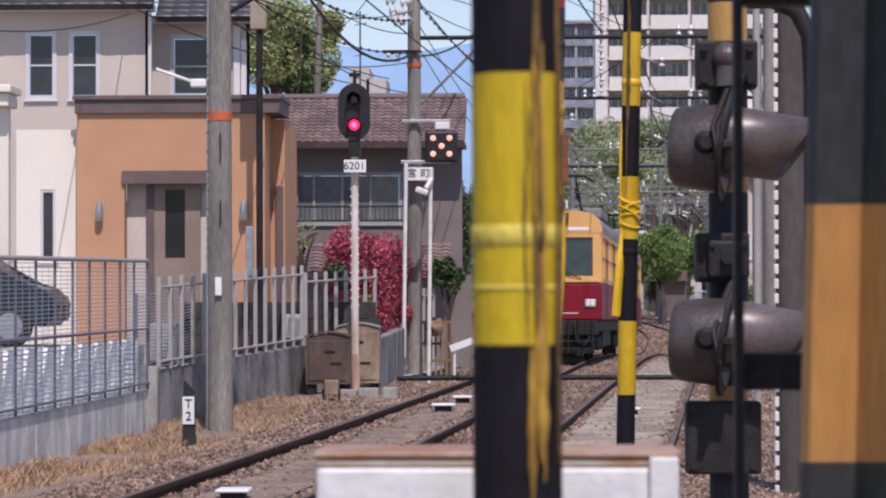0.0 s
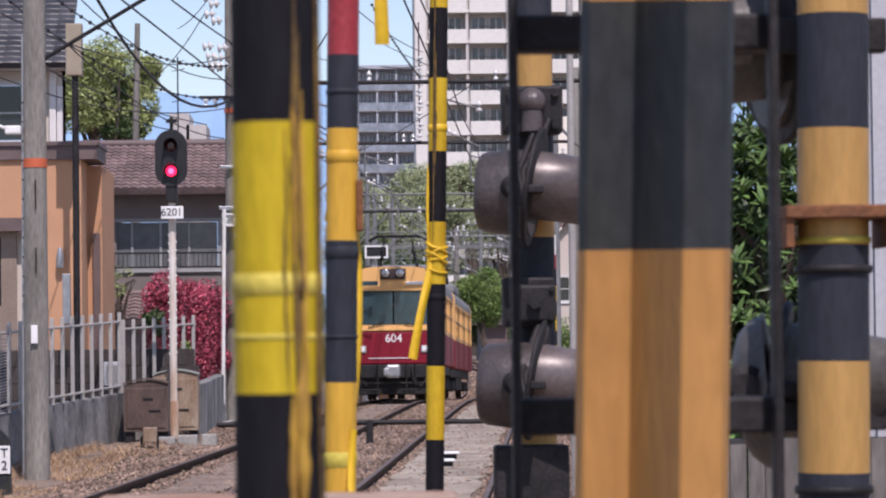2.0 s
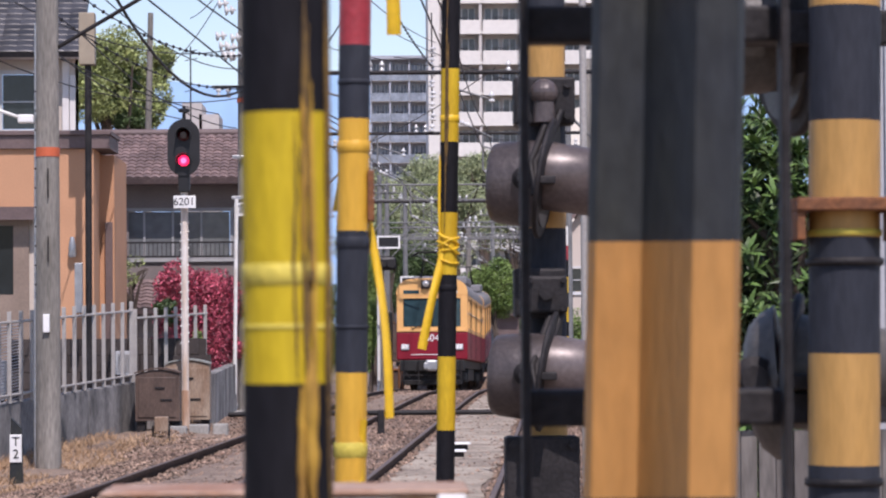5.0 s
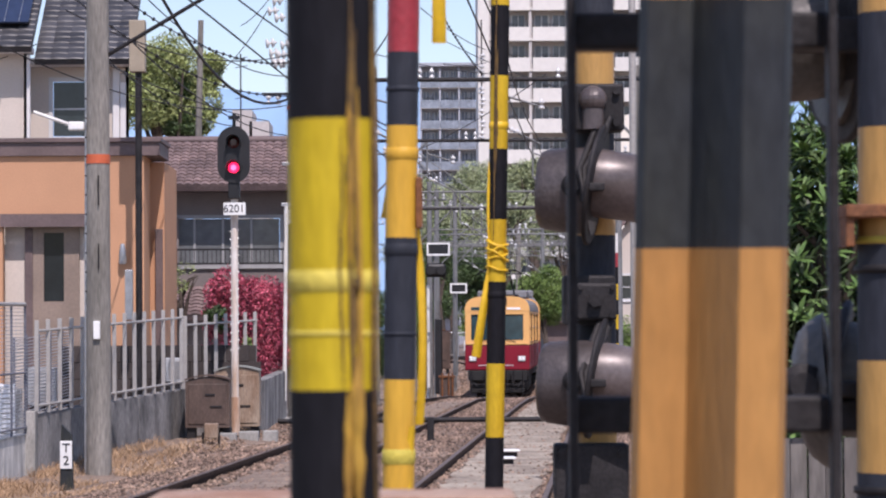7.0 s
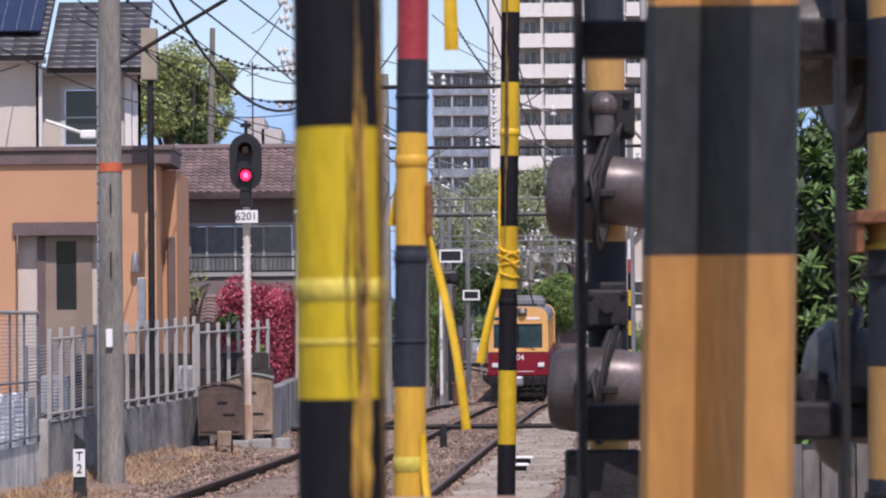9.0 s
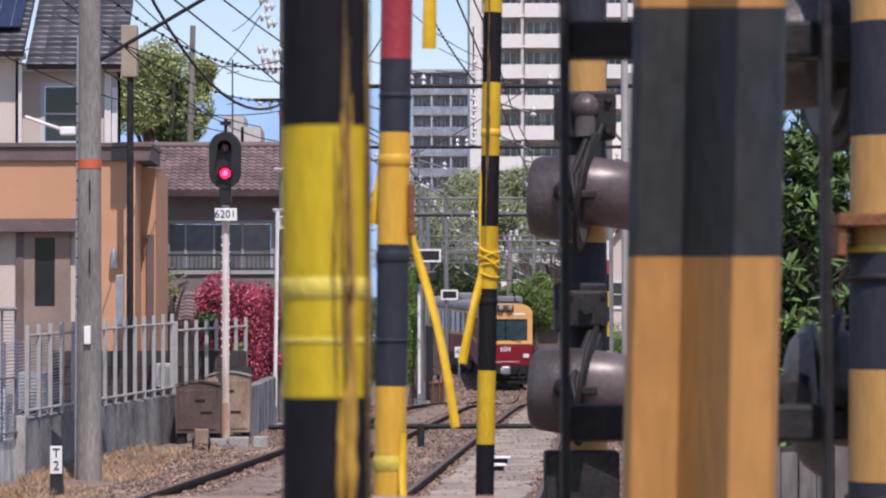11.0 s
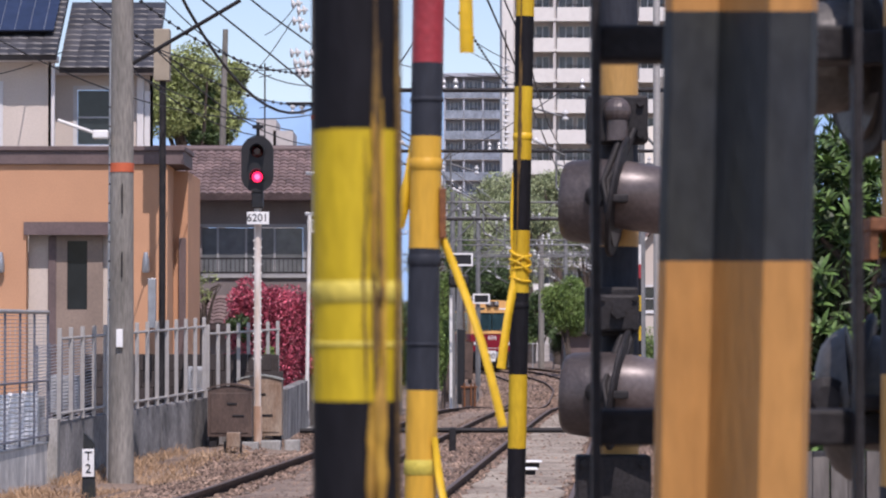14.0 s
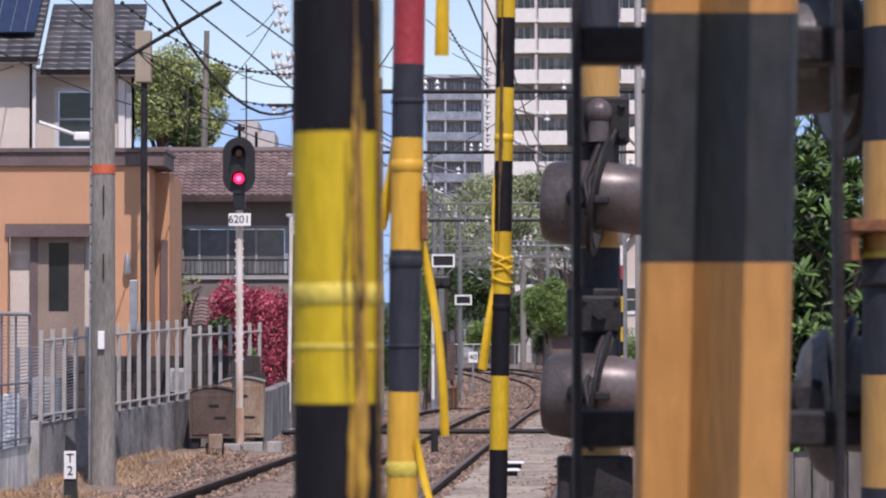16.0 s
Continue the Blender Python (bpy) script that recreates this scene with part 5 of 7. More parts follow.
# ---- tiled house behind the bush ----
HOUSE_BROWN = mat("grey_brown_siding", (0.215, 0.18, 0.17), 0.8, grain=30, stain=1.2, vary=0.15)
TILE_BROWN = mat("brown_roof_tile", (0.235, 0.165, 0.152), 0.6, grain=20, stain=1.5, vary=0.25, island=0.2)
PALE_GLASS = glass_mat("curtained_glass", (0.17, 0.18, 0.185), 0.1)
FRAME_DULL = mat("dull_window_frame", (0.33, 0.33, 0.33), 0.5, vary=0.1)
H2 = 67.0
tiled = thing("tiled_house", (-3.839, H2, GROUND_TOWN), "old grey-brown house with a brown tiled roof", "house", "houses")
wz = (-5.868, -3.166, 3.308, 4.446)
bm = bmesh.new()
wall_front(bm, -6.682, -1.771, 0.0, 5.092, H2, H2 + 0.2, [wz])
box(bm, -2.081, -2.029, H2 + 0.2, H2 + 6, 0.0, 5.092)
part("wall", bm, HOUSE_BROWN, tiled)
window(tiled, *wz, H2 + 0.02, bars=0, upright=3, glass=PALE_GLASS, frame=FRAME_DULL)
bm = bmesh.new()
box(bm, -5.906, -5.519, H2 - 0.08, H2 - 0.045, 3.36, 4.42)
part("shutter", bm, HOUSE_BROWN, tiled)
bm = bmesh.new()
for v in (367, 392):
    z = 1.68 + (522 - v) * 66.5 / 5184
    box(bm, -5.927, -2.976, 66.4, 66.44, z - 0.02, z + 0.02)
for i in range(30):
    x = -5.927 + i * 0.1
    box(bm, x - 0.008, x + 0.008, 66.41, 66.43, 3.322, 3.681)
part("balcony_rail", bm, DARK_METAL, tiled, "thin dark balcony rail")
bm = bmesh.new()
soft_box(bm, -6.876, -1.667, H2 - 0.75, H2 + 0.2, 4.989, 5.092, 0.01)
part("fascia", bm, TRIM_BROWN, tiled)
tile_roof(tiled, -6.876, -1.693, H2 - 0.8, 5.092, 1.182, 2.5, TILE_BROWN, 0.2, 0.19)
bm = bmesh.new()
cyl(bm, (-6.876, H2 + 1.72, 6.299), (-1.745, H2 + 1.72, 6.299), 0.1, n=12)
part("ridge", bm, TRIM_BROWN, tiled)
tile_roof(tiled, -6.582, -1.999, 65.3, 2.15, 0.68, 1.0, TILE_BROWN, 0.14, 0.24, "lower_roof")
bm = bmesh.new()
wall_front(bm, -6.582, -1.541, 0.0, 2.113, 66.0, 66.2)
part("lower_wall", bm, HOUSE_BROWN, tiled)

# ---- plants ----
def leaf_cloud(name, centre, radii, count, size, material, parent, lumps=9, seed=1, stretch=1.6, floor_z=-9, hollow=0.55):
    """Small bent leaves in uneven clumps round a crown's limbs."""
    rng = np.random.RandomState(seed)
    c, r = np.array(centre), np.array(radii)
    lc = rng.normal(size=(lumps, 3))
    lc = lc / np.linalg.norm(lc, axis=1)[:, None] * rng.uniform(0.35, 0.78, (lumps, 1))
    lr = rng.uniform(0.26, 0.5, lumps)
    which = rng.randint(0, lumps, count)
    d = rng.normal(size=(count, 3))
    d /= np.linalg.norm(d, axis=1)[:, None]
    rad = lr[which] * rng.uniform(hollow, 1.08, count) ** 0.6
    p = c + (lc[which] + d * rad[:, None]) * r
    p = p[p[:, 2] > floor_z]
    n = len(p)
    a = rng.normal(size=(n, 3))
    a /= np.linalg.norm(a, axis=1)[:, None]
    b = np.cross(a, rng.normal(size=(n, 3)))
    b /= np.linalg.norm(b, axis=1)[:, None]
    s = size * rng.uniform(0.6, 1.3, (n, 1))
    a, b2 = a * s * stretch, b * s
    nrm = np.cross(a, b2)
    nrm = nrm / np.linalg.norm(nrm, axis=1)[:, None] * s * 0.25
    quad = np.stack([p - a, p - b2 * 0.55 + nrm, p + a, p + b2 * 0.55 + nrm], 1).reshape(-1, 3) - np.array(root_of(parent).location)
    me = bpy.data.meshes.new(name)
    me.from_pydata(quad.tolist(), [], [(4 * i, 4 * i + 1, 4 * i + 2, 4 * i + 3) for i in range(n)])
    me.materials.append(material)
    ob = new(name, me)
    ob.parent = parent
    return tagged(ob, kind="stuff")


def tree(name, base, height, centre, radii, count, size, material, label, seed=1, bark=None, lumps=12, stretch=1.6, category="tree", group="trees", hollow=0.55):
    th = thing(name, base, label, category, group)
    rng = random.Random(seed)
    b, c = Vector(base), Vector(centre)
    bm = bmesh.new()
    top = Vector((c.x, c.y, c.z))
    r0 = 0.035 * height + 0.03
    tube(bm, [b - Vector((0, 0, 0.2)), b.lerp(top, 0.3) + Vector((0.03, 0, 0)) * height, b.lerp(top, 0.7), top], [r0, r0 * 0.75, r0 * 0.5, r0 * 0.25], 10)
    trunk = part("trunk", bm, bark or BARK, th)
    for i in range(7):
        bm = bmesh.new()
        s = b.lerp(top, rng.uniform(0.35, 0.9))
        a2 = rng.uniform(0, 6.28)
        e = c + Vector((math.cos(a2) * radii[0], math.sin(a2) * radii[1], rng.uniform(-0.3, 0.8) * radii[2])) * 0.75
        tube(bm, [s, s.lerp(e, 0.5) + Vector((0, 0, 0.08 * height)), e], [r0 * 0.4, r0 * 0.25, r0 * 0.08], 6)
        part("limb", bm, bark or BARK, trunk)
    leaf_cloud("crown", centre, radii, count, size, material, th, lumps, seed, stretch, hollow=hollow)
    return th


BARK = mat("bark", (0.12, 0.09, 0.07), 0.9, grain=20, stain=4, vary=0.35)
LEAF_RED = leaf_mat("red_leaves", (0.60, 0.12, 0.18), (0.30, 0.045, 0.075), 0.7)
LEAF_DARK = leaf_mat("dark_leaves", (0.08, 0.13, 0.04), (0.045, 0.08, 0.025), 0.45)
LEAF_BRIGHT = leaf_mat("fresh_leaves", (0.20, 0.29, 0.075), (0.10, 0.17, 0.04), 0.6)
LEAF_GREY = leaf_mat("olive_leaves", (0.27, 0.31, 0.12), (0.18, 0.22, 0.08), 0.45)
LEAF_LIME = leaf_mat("yellow_green_leaves", (0.36, 0.41, 0.15), (0.21, 0.25, 0.085), 0.6)
# For the far crowns: distance haze put into a paler leaf colour.
LEAF_HAZED = leaf_mat("hazed_far_leaves", (0.36, 0.40, 0.22), (0.20, 0.25, 0.12), 0.5)
BY = 60.0
bush = tree("red_bush", (-3.495, BY, -0.2), 2.4, (-3.495, BY, 2.166), (1.157, 0.9, 1.227), 17000, 0.028, LEAF_RED,
            "dense round bush with dark red young leaves", 3, lumps=26, category="bush", group="bushes")
leaf_cloud("lower_leaves", (-3.09, BY, 1.298), (0.579, 0.6, 0.833), 6500, 0.028, LEAF_RED, bush, 12, 5)
leaf_cloud("green_leaves", (-4.177, 59.2, 2.067), (0.341, 0.4, 0.296), 900, 0.04, LEAF_DARK, bush, 6, 6)
leaf_cloud("green_leaves", (-3.471, 59.0, 1.248), (0.137, 0.3, 0.569), 700, 0.03, LEAF_BRIGHT, bush, 6, 8)
tree("shrub", (-2.03, 63.0, -0.2), 1.6, (-1.969, 63.0, 2.069), (0.389, 0.5, 0.438), 1800, 0.04, LEAF_DARK, "green shrub behind the picket fence", 8, category="bush", group="bushes")
tree("bare_tree", (-4.848, 61.0, 0.0), 2.2, (-5.025, 61.0, 2.904), (0.53, 0.5, 0.306), 330, 0.03, LEAF_GREY, "small pruned tree with sparse new leaves", 9, lumps=5)
big_tree = tree("garden_tree", (-7.755, 92.0, 0.0), 9.0, (-7.809, 92.0, 9.311), (1.704, 1.7, 1.686), 21000, 0.05, LEAF_LIME, "large round green tree behind the houses", 11, lumps=17, hollow=0.5)
# Darker leaves inside the crown: shade between clumps put into leaf colour.
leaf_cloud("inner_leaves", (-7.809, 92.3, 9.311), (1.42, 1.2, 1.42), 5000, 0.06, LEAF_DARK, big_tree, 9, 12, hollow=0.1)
leaf_cloud("side_leaves", (-6.75, 91.8, 9.9), (0.8, 0.8, 0.75), 3600, 0.05, LEAF_LIME, big_tree, 9, 13, hollow=0.3)
leaf_cloud("side_leaves", (-8.75, 91.8, 10.35), (0.95, 0.8, 0.7), 3600, 0.05, LEAF_LIME, big_tree, 9, 14, hollow=0.3)
# Darker leaves low on the crown: its shaded underside put into colour.
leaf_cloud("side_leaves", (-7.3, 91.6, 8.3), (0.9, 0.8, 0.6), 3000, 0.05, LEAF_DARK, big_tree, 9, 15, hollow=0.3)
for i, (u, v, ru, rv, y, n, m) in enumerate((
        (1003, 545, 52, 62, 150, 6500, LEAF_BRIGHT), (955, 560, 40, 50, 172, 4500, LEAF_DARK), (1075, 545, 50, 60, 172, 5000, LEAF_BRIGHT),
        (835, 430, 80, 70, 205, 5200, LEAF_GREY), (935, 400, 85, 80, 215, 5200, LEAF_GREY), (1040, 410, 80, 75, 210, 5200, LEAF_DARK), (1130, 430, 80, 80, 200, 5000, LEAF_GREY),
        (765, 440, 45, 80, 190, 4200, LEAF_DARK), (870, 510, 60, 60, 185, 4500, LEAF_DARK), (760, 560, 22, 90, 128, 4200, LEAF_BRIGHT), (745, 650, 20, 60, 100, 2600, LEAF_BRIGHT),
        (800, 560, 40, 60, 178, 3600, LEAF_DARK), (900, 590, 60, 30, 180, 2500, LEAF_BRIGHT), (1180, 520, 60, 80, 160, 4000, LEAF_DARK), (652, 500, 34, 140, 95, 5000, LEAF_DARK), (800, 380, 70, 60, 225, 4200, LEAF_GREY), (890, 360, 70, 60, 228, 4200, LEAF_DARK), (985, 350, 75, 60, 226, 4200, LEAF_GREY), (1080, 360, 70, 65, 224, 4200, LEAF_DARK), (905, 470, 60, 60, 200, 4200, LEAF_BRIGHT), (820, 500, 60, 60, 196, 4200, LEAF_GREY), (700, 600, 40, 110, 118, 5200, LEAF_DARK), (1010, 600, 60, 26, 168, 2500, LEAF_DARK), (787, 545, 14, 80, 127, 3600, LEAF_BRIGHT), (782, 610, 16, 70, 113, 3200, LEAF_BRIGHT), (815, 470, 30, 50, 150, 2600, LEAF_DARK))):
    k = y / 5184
    tree("lineside_tree", ((u - 784) * k, y, -0.6), 1.68 + (610 - v) * k + 0.6, ((u - 784) * k, y, 1.68 + (610 - v) * k), (ru * k, ru * k * 0.8, rv * k), int(n * 2.6), 0.00036 * y, LEAF_HAZED if v < 480 and y > 180 else m,
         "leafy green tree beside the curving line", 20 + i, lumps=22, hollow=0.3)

# shrub with long leaves by the crossing
LEAF_GLOSS = leaf_mat("glossy_leaves", (0.095, 0.17, 0.04), (0.04, 0.075, 0.02), 0.7)
hedge = tree("oleander_shrub", (2.35, 17.0, -0.3), 2.6, (2.45, 17.0, 2.0), (0.42, 0.4, 0.9), 500, 0.022, LEAF_DARK, "tall shrub with long glossy leaves", 41, lumps=22, stretch=3.0, category="bush", group="bushes")
# Darker leaves deep in the shrub stand for the shade inside it.
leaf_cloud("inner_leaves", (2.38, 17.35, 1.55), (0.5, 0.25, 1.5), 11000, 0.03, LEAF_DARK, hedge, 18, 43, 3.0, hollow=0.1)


def rosettes(name, centre, radii, count, length, material, parent, seed):
    """Shoot tips with a whorl of long bent leaves each."""
    rng = np.random.RandomState(seed)
    verts, faces = [], []
    for _ in range(count):
        d3 = rng.normal(size=3)
        d3 /= np.linalg.norm(d3)
        d3[1] = -abs(d3[1])
        tip = Vector(np.array(centre) + d3 * np.array(radii) * rng.uniform(0.8, 1.05))
        axis = (Vector(d3) * 0.55 + Vector((0, -0.15, 0.85))).normalized()
        ux = axis.orthogonal().normalized()
        uy = axis.cross(ux)
        for k in range(13):
            a2 = k * 2.4 + rng.uniform(-0.2, 0.2)
            lift = rng.uniform(0.15, 1.1)
            out = (ux * math.cos(a2) + uy * math.sin(a2)) * math.cos(lift) + axis * math.sin(lift)
            side = out.cross(axis).normalized()
            n3 = side.cross(out)
            ln, w = length * rng.uniform(0.7, 1.2), length * 0.13
            o = len(verts)
            base = tip - axis * rng.uniform(0, 0.05)
            for t, q, bend in ((0.0, 0.15, 0.0), (0.35, 1.0, 0.02), (0.7, 0.85, -0.03), (1.0, 0.05, -0.14)):
                m = base + out * ln * t + n3 * bend * ln
                verts += [m - side * w * q, m + side * w * q]
            faces += [(o, o + 1, o + 3, o + 2), (o + 2, o + 3, o + 5, o + 4), (o + 4, o + 5, o + 7, o + 6)]
    me = bpy.data.meshes.new(name)
    me.from_pydata([tuple(v - Vector(root_of(parent).location)) for v in verts], [], faces)
    me.materials.append(material)
    ob = new(name, me)
    ob.parent = parent
    return tagged(ob, kind="stuff")


rosettes("foliage", (2.33, 17.1, 1.72), (0.5, 0.45, 1.28), 260, 0.12, LEAF_GLOSS, hedge, 44)
# ---- right side of the line ----
CLAD = mat("pale_cladding", (0.46, 0.47, 0.50), 0.6, grain=20, stain=1, vary=0.1)
shed = thing("shed", (3.9, 20.0, -0.3), "pale grey corrugated shed beside the line", "shed")
bm = bmesh.new()
wall_front(bm, 3.02, 6.5, -0.3, 5.0, 20.0, 20.15)
part("wall", bm, CLAD, shed)
for i in range(22):
    bm = bmesh.new()
    x = 3.05 + i * 0.16
    prism(bm, [(x, -0.28), (x + 0.03, -0.28), (x + 0.03, 4.95), (x, 4.95)], 19.96, 19.999)
    part("rib", bm, CLAD, shed)
BOARD_GREY = mat("weathered_board", (0.20, 0.185, 0.17), 0.9, grain=30, stain=3, vary=0.35, second=(0.09, 0.08, 0.075), streak=0.2)
sfence = thing("sheet_fence", (1.7, 14.0, -0.3), "weathered grey corrugated fence", "fence", "fences")
for i in range(13):
    bm = bmesh.new()
    x = 1.68 + i * 0.085
    prism(bm, [(x, -0.3), (x + 0.078, -0.3), (x + 0.078, 1.18), (x, 1.18)], 14.0 + 0.02 * (i % 2), 14.04 + 0.02 * (i % 2))
    part("fence_board", bm, BOARD_GREY, sfence)
bm = bmesh.new()
tube(bm, [(1.66, 13.97, 1.26), (2.85, 13.97, 1.3)], 0.02)
part("top_rail", bm, TAPE, sfence, "yellow top rail")

# ---- overhead line ----
INSULATOR = mat("white_porcelain", (0.62, 0.62, 0.61), 0.2, vary=0.06, bump=0)


def insulator(th, c, axis, n=3, r=0.075):
    bm = bmesh.new()
    c, ax = Vector(c), Vector(axis).normalized()
    prof = []
    for i in range(n):
        a = i / n
        prof += [(a, 0.02), (a + 0.12 / n, r), (a + 0.45 / n, r * 0.85), (a + 0.7 / n, 0.025)]
    lathe(bm, c, c + ax * 0.115 * n, prof + [(1, 0.02)], 12)
    part("insulator", bm, INSULATOR, th, "white porcelain insulator")


GANTRY_STEEL = mat("dull_gantry_steel", (0.20, 0.205, 0.205), 0.6, grain=20, stain=2, vary=0.25)


def gantry(y, u_left, u_right, z, label, lattice=False, left_pole=True):
    k = y / 5184
    xl, xr = (u_left - 784) * k, (u_right - 784) * k
    zl = ground_z(xl, y)
    th = thing("line_gantry", (xl, y, zl), label, "gantry", "overhead line gantries")
    for x, real in ((xl, left_pole), (xr, True)):
        if real:
            bm = bmesh.new()
            lathe(bm, (x, y, zl - 0.3), (x, y, z + 2.0), [(0, 0.165 if y < 80 else 0.13), (1, 0.125 if y < 80 else 0.1)], 16)
            part("pole", bm, POLE_CONCRETE if not lattice else GANTRY_STEEL, th)
    bm = bmesh.new()
    cyl(bm, (xl, y, z), (xr, y, z), 0.045 if not lattice else 0.03, n=10)
    if lattice:
        cyl(bm, (xl, y, z - 0.5), (xr, y, z - 0.5), 0.024, n=8)
        n = int((xr - xl) / 0.55)
        for i in range(n):
            xa, xb = xl + (xr - xl) * i / n, xl + (xr - xl) * (i + 1) / n
            cyl(bm, (xa, y, z - (0.5 if i % 2 else 0)), (xb, y, z - (0 if i % 2 else 0.5)), 0.012, n=6)
    part("beam", bm, DARK_METAL if not lattice else GANTRY_STEEL, th)
    bm = bmesh.new()
    cyl(bm, (xl, y, z - 1.5), (xl + 1.5, y, z), 0.03, n=8)
    part("brace", bm, GANTRY_STEEL, th)
    bm = bmesh.new()
    cyl(bm, (xr, y, z - 1.5), (xr - 1.5, y, z), 0.03, n=8)
    part("brace", bm, GANTRY_STEEL, th)
    lx = left_x(min(y, 150))
    for tx in (lx, lx + 2.85):
        bm = bmesh.new()
        cyl(bm, (tx - 0.6, y, z), (tx - 0.6, y, z - 1.0), 0.025, n=8)
        cyl(bm, (tx - 0.6, y, z - 1.0), (tx + 0.1, y, z - 1.35), 0.022, n=8)
        cyl(bm, (tx - 0.6, y, z - 0.35), (tx + 0.05, y, z - 0.55), 0.022, n=8)
        part("steady_arm", bm, GANTRY_STEEL, th)
        insulator(th, (tx + 0.1, y, z - 0.62), (0, 0, 1), 2)
        insulator(th, (tx - 0.55, y, z - 1.02), (1, 0, -0.4), 2, 0.06)
        insulator(th, (tx + 0.45, y, z + 0.02), (0, 0, 1), 2, 0.06)
        insulator(th, (tx + 0.7, y, z + 0.02), (0, 0, 1), 2, 0.06)
    if y > 90:
        # raised feeder arm over the beam and a slanting tie at each pole
        for x, s in ((xl, 1), (xr, -1)):
            bm = bmesh.new()
            cyl(bm, (x - 0.7, y, z + 1.25), (x + 0.7, y, z + 1.25), 0.03, n=8)
            part("feeder_arm", bm, GANTRY_STEEL, th)
            for dx in (-0.6, -0.25, 0.25, 0.6):
                insulator(th, (x + dx, y, z + 1.28), (0, 0, 1), 2, 0.07)
            bm = bmesh.new()
            cyl(bm, (x, y, z + 1.9), (x + s * 2.6, y, z + 0.03), 0.016, n=6)
            part("tie_rod", bm, GANTRY_STEEL, th)
            bm = bmesh.new()
            cyl(bm, (x + s * 0.9, y, z + 0.03), (x + s * 0.9, y, z + 1.0), 0.022, n=6)
            part("stub", bm, GANTRY_STEEL, th)
            insulator(th, (x + s * 0.9, y, z + 1.0), (0, 0, 1), 2, 0.07)
    return th


g1 = gantry(60.0, 562, 1190, 6.935, "overhead line beam on concrete poles with insulators")
for i, (y, ul, ur, z, lat) in enumerate(((79.0, 700, 1170, 6.95, False), (96.0, 735, 1135, 6.4, True), (109.0, 770, 1120, 6.4, False), (122.0, 800, 1105, 6.1, True),
                                         (131.0, 813, 1085, 6.2, True), (142.0, 845, 1090, 6.6, True), (152.0, 755, 1000, 6.3, True), (182.0, 700, 1120, 7.4, True))):
    gantry(y, ul, ur, z, "grey steel overhead line gantry with insulators", lat)

# fittings of the near gantry pole
GX, GY = -2.569, 60.0
bm = bmesh.new()
cyl(bm, (GX, GY, 6.33), (GX, GY, 6.43), 0.155, n=16)
part("orange_band", bm, ORANGE, g1)
bm = bmesh.new()
soft_box(bm, -3.229, -2.419, GY - 0.22, GY - 0.14, 6.622, 6.672, 0.01)
part("bracket", bm, DARK_METAL, g1)
bm = bmesh.new()
soft_box(bm, -2.813, -1.817, GY - 0.24, GY - 0.16, 5.175, 5.245, 0.01)
part("bracket", bm, STEEL, g1)
bm = bmesh.new()
soft_box(bm, -2.836, -1.817, GY - 0.24, GY - 0.16, 4.342, 4.412, 0.01)
part("bracket", bm, STEEL, g1)
for u in (690, 707):
    insulator(g1, ((u - 957) * 60 / 5184, GY - 0.18, 6.425), (0, 0, 1), 2, 0.06)
for u, v in ((695, 35), (705, 25), (700, 42), (715, 40), (692, 22)):
    insulator(g1, ((u - 957) * 60 / 5184, GY - 0.3, 1.68 + (522 - v) * 60 / 5184), (1, 0.2, 0.1), 2, 0.1)
for u, v in ((688, -82), (698, -70), (690, -52), (702, -40), (686, 5), (712, 8)):
    insulator(g1, ((u - 957) * 60 / 5184, GY - 0.3, 1.68 + (522 - v) * 60 / 5184), (1, 0.2, 0.15), 2, 0.1)
strings = thing("insulator_string", ((1069 - 957) * 79 / 5184, 79.0, 6.0), "hanging string of white insulators on the gantry", "insulators")
for i in range(8):
    insulator(strings, ((1066 + 2 * (i % 2) - 957) * 79 / 5184, 78.8, 6.98 + i * 0.3), (0.1, 0, 1), 2, 0.085)
bm = bmesh.new()
cyl(bm, (1067 * 79 / 5184 - 957 * 79 / 5184, 78.85, 6.9), (1067 * 79 / 5184 - 957 * 79 / 5184, 78.85, 10.2), 0.02, n=6)
part("rod", bm, DARK_METAL, strings)
# five-lamp crossing indicator
ind = thing("crossing_indicator", (-2.014, 59.7, 4.365), "black square panel with five glowing white lamps", "indicator light")
IX = -2.004
bm = bmesh.new()
soft_box(bm, -2.338, -1.67, 59.62, 59.75, 4.363, 5.008, 0.05)
part("panel", bm, HEAD_BLACK, ind)
LAMP_PINK = mat("lit_pale_lamp", (1.0, 0.40, 0.30), 0.3, bump=0, vary=0, emit=0.85)
for u, v in ((768, 246), (797, 246), (783, 260), (768, 274), (797, 274)):
    bm = bmesh.new()
    c = Vector(((u - 957) * 59.6 / 5184, 59.62, 1.68 + (522 - v) * 59.6 / 5184))
    lathe(bm, c, c - Vector((0, 0.05, 0)), [(0, 0.06), (0.6, 0.058), (1, 0.03)], 14)
    part("lamp", bm, LAMP_PINK, ind, "glowing pale lamp")
bm = bmesh.new()
soft_box(bm, -2.131, -1.831, 59.6, 59.8, 5.031, 5.181, 0.02)
part("hanger", bm, WHITE, ind)
# crossing name board
board = thing("name_board", (-2.472, 59.6, 3.979), "white board with two black characters on the pole", "sign")
bm = bmesh.new()
soft_box(bm, -2.771, -2.173, 59.55, 59.9, 3.991, 4.255, 0.006)
part("board", bm, PLATE, board)
for text, dx in (("宮", -0.13), ("町", 0.14)):
    lettering("character", text, 0.2, INK, board, Matrix.Translation((-2.472 + dx, 59.545, 4.129)) @ pose(0, 0, 0, 90))
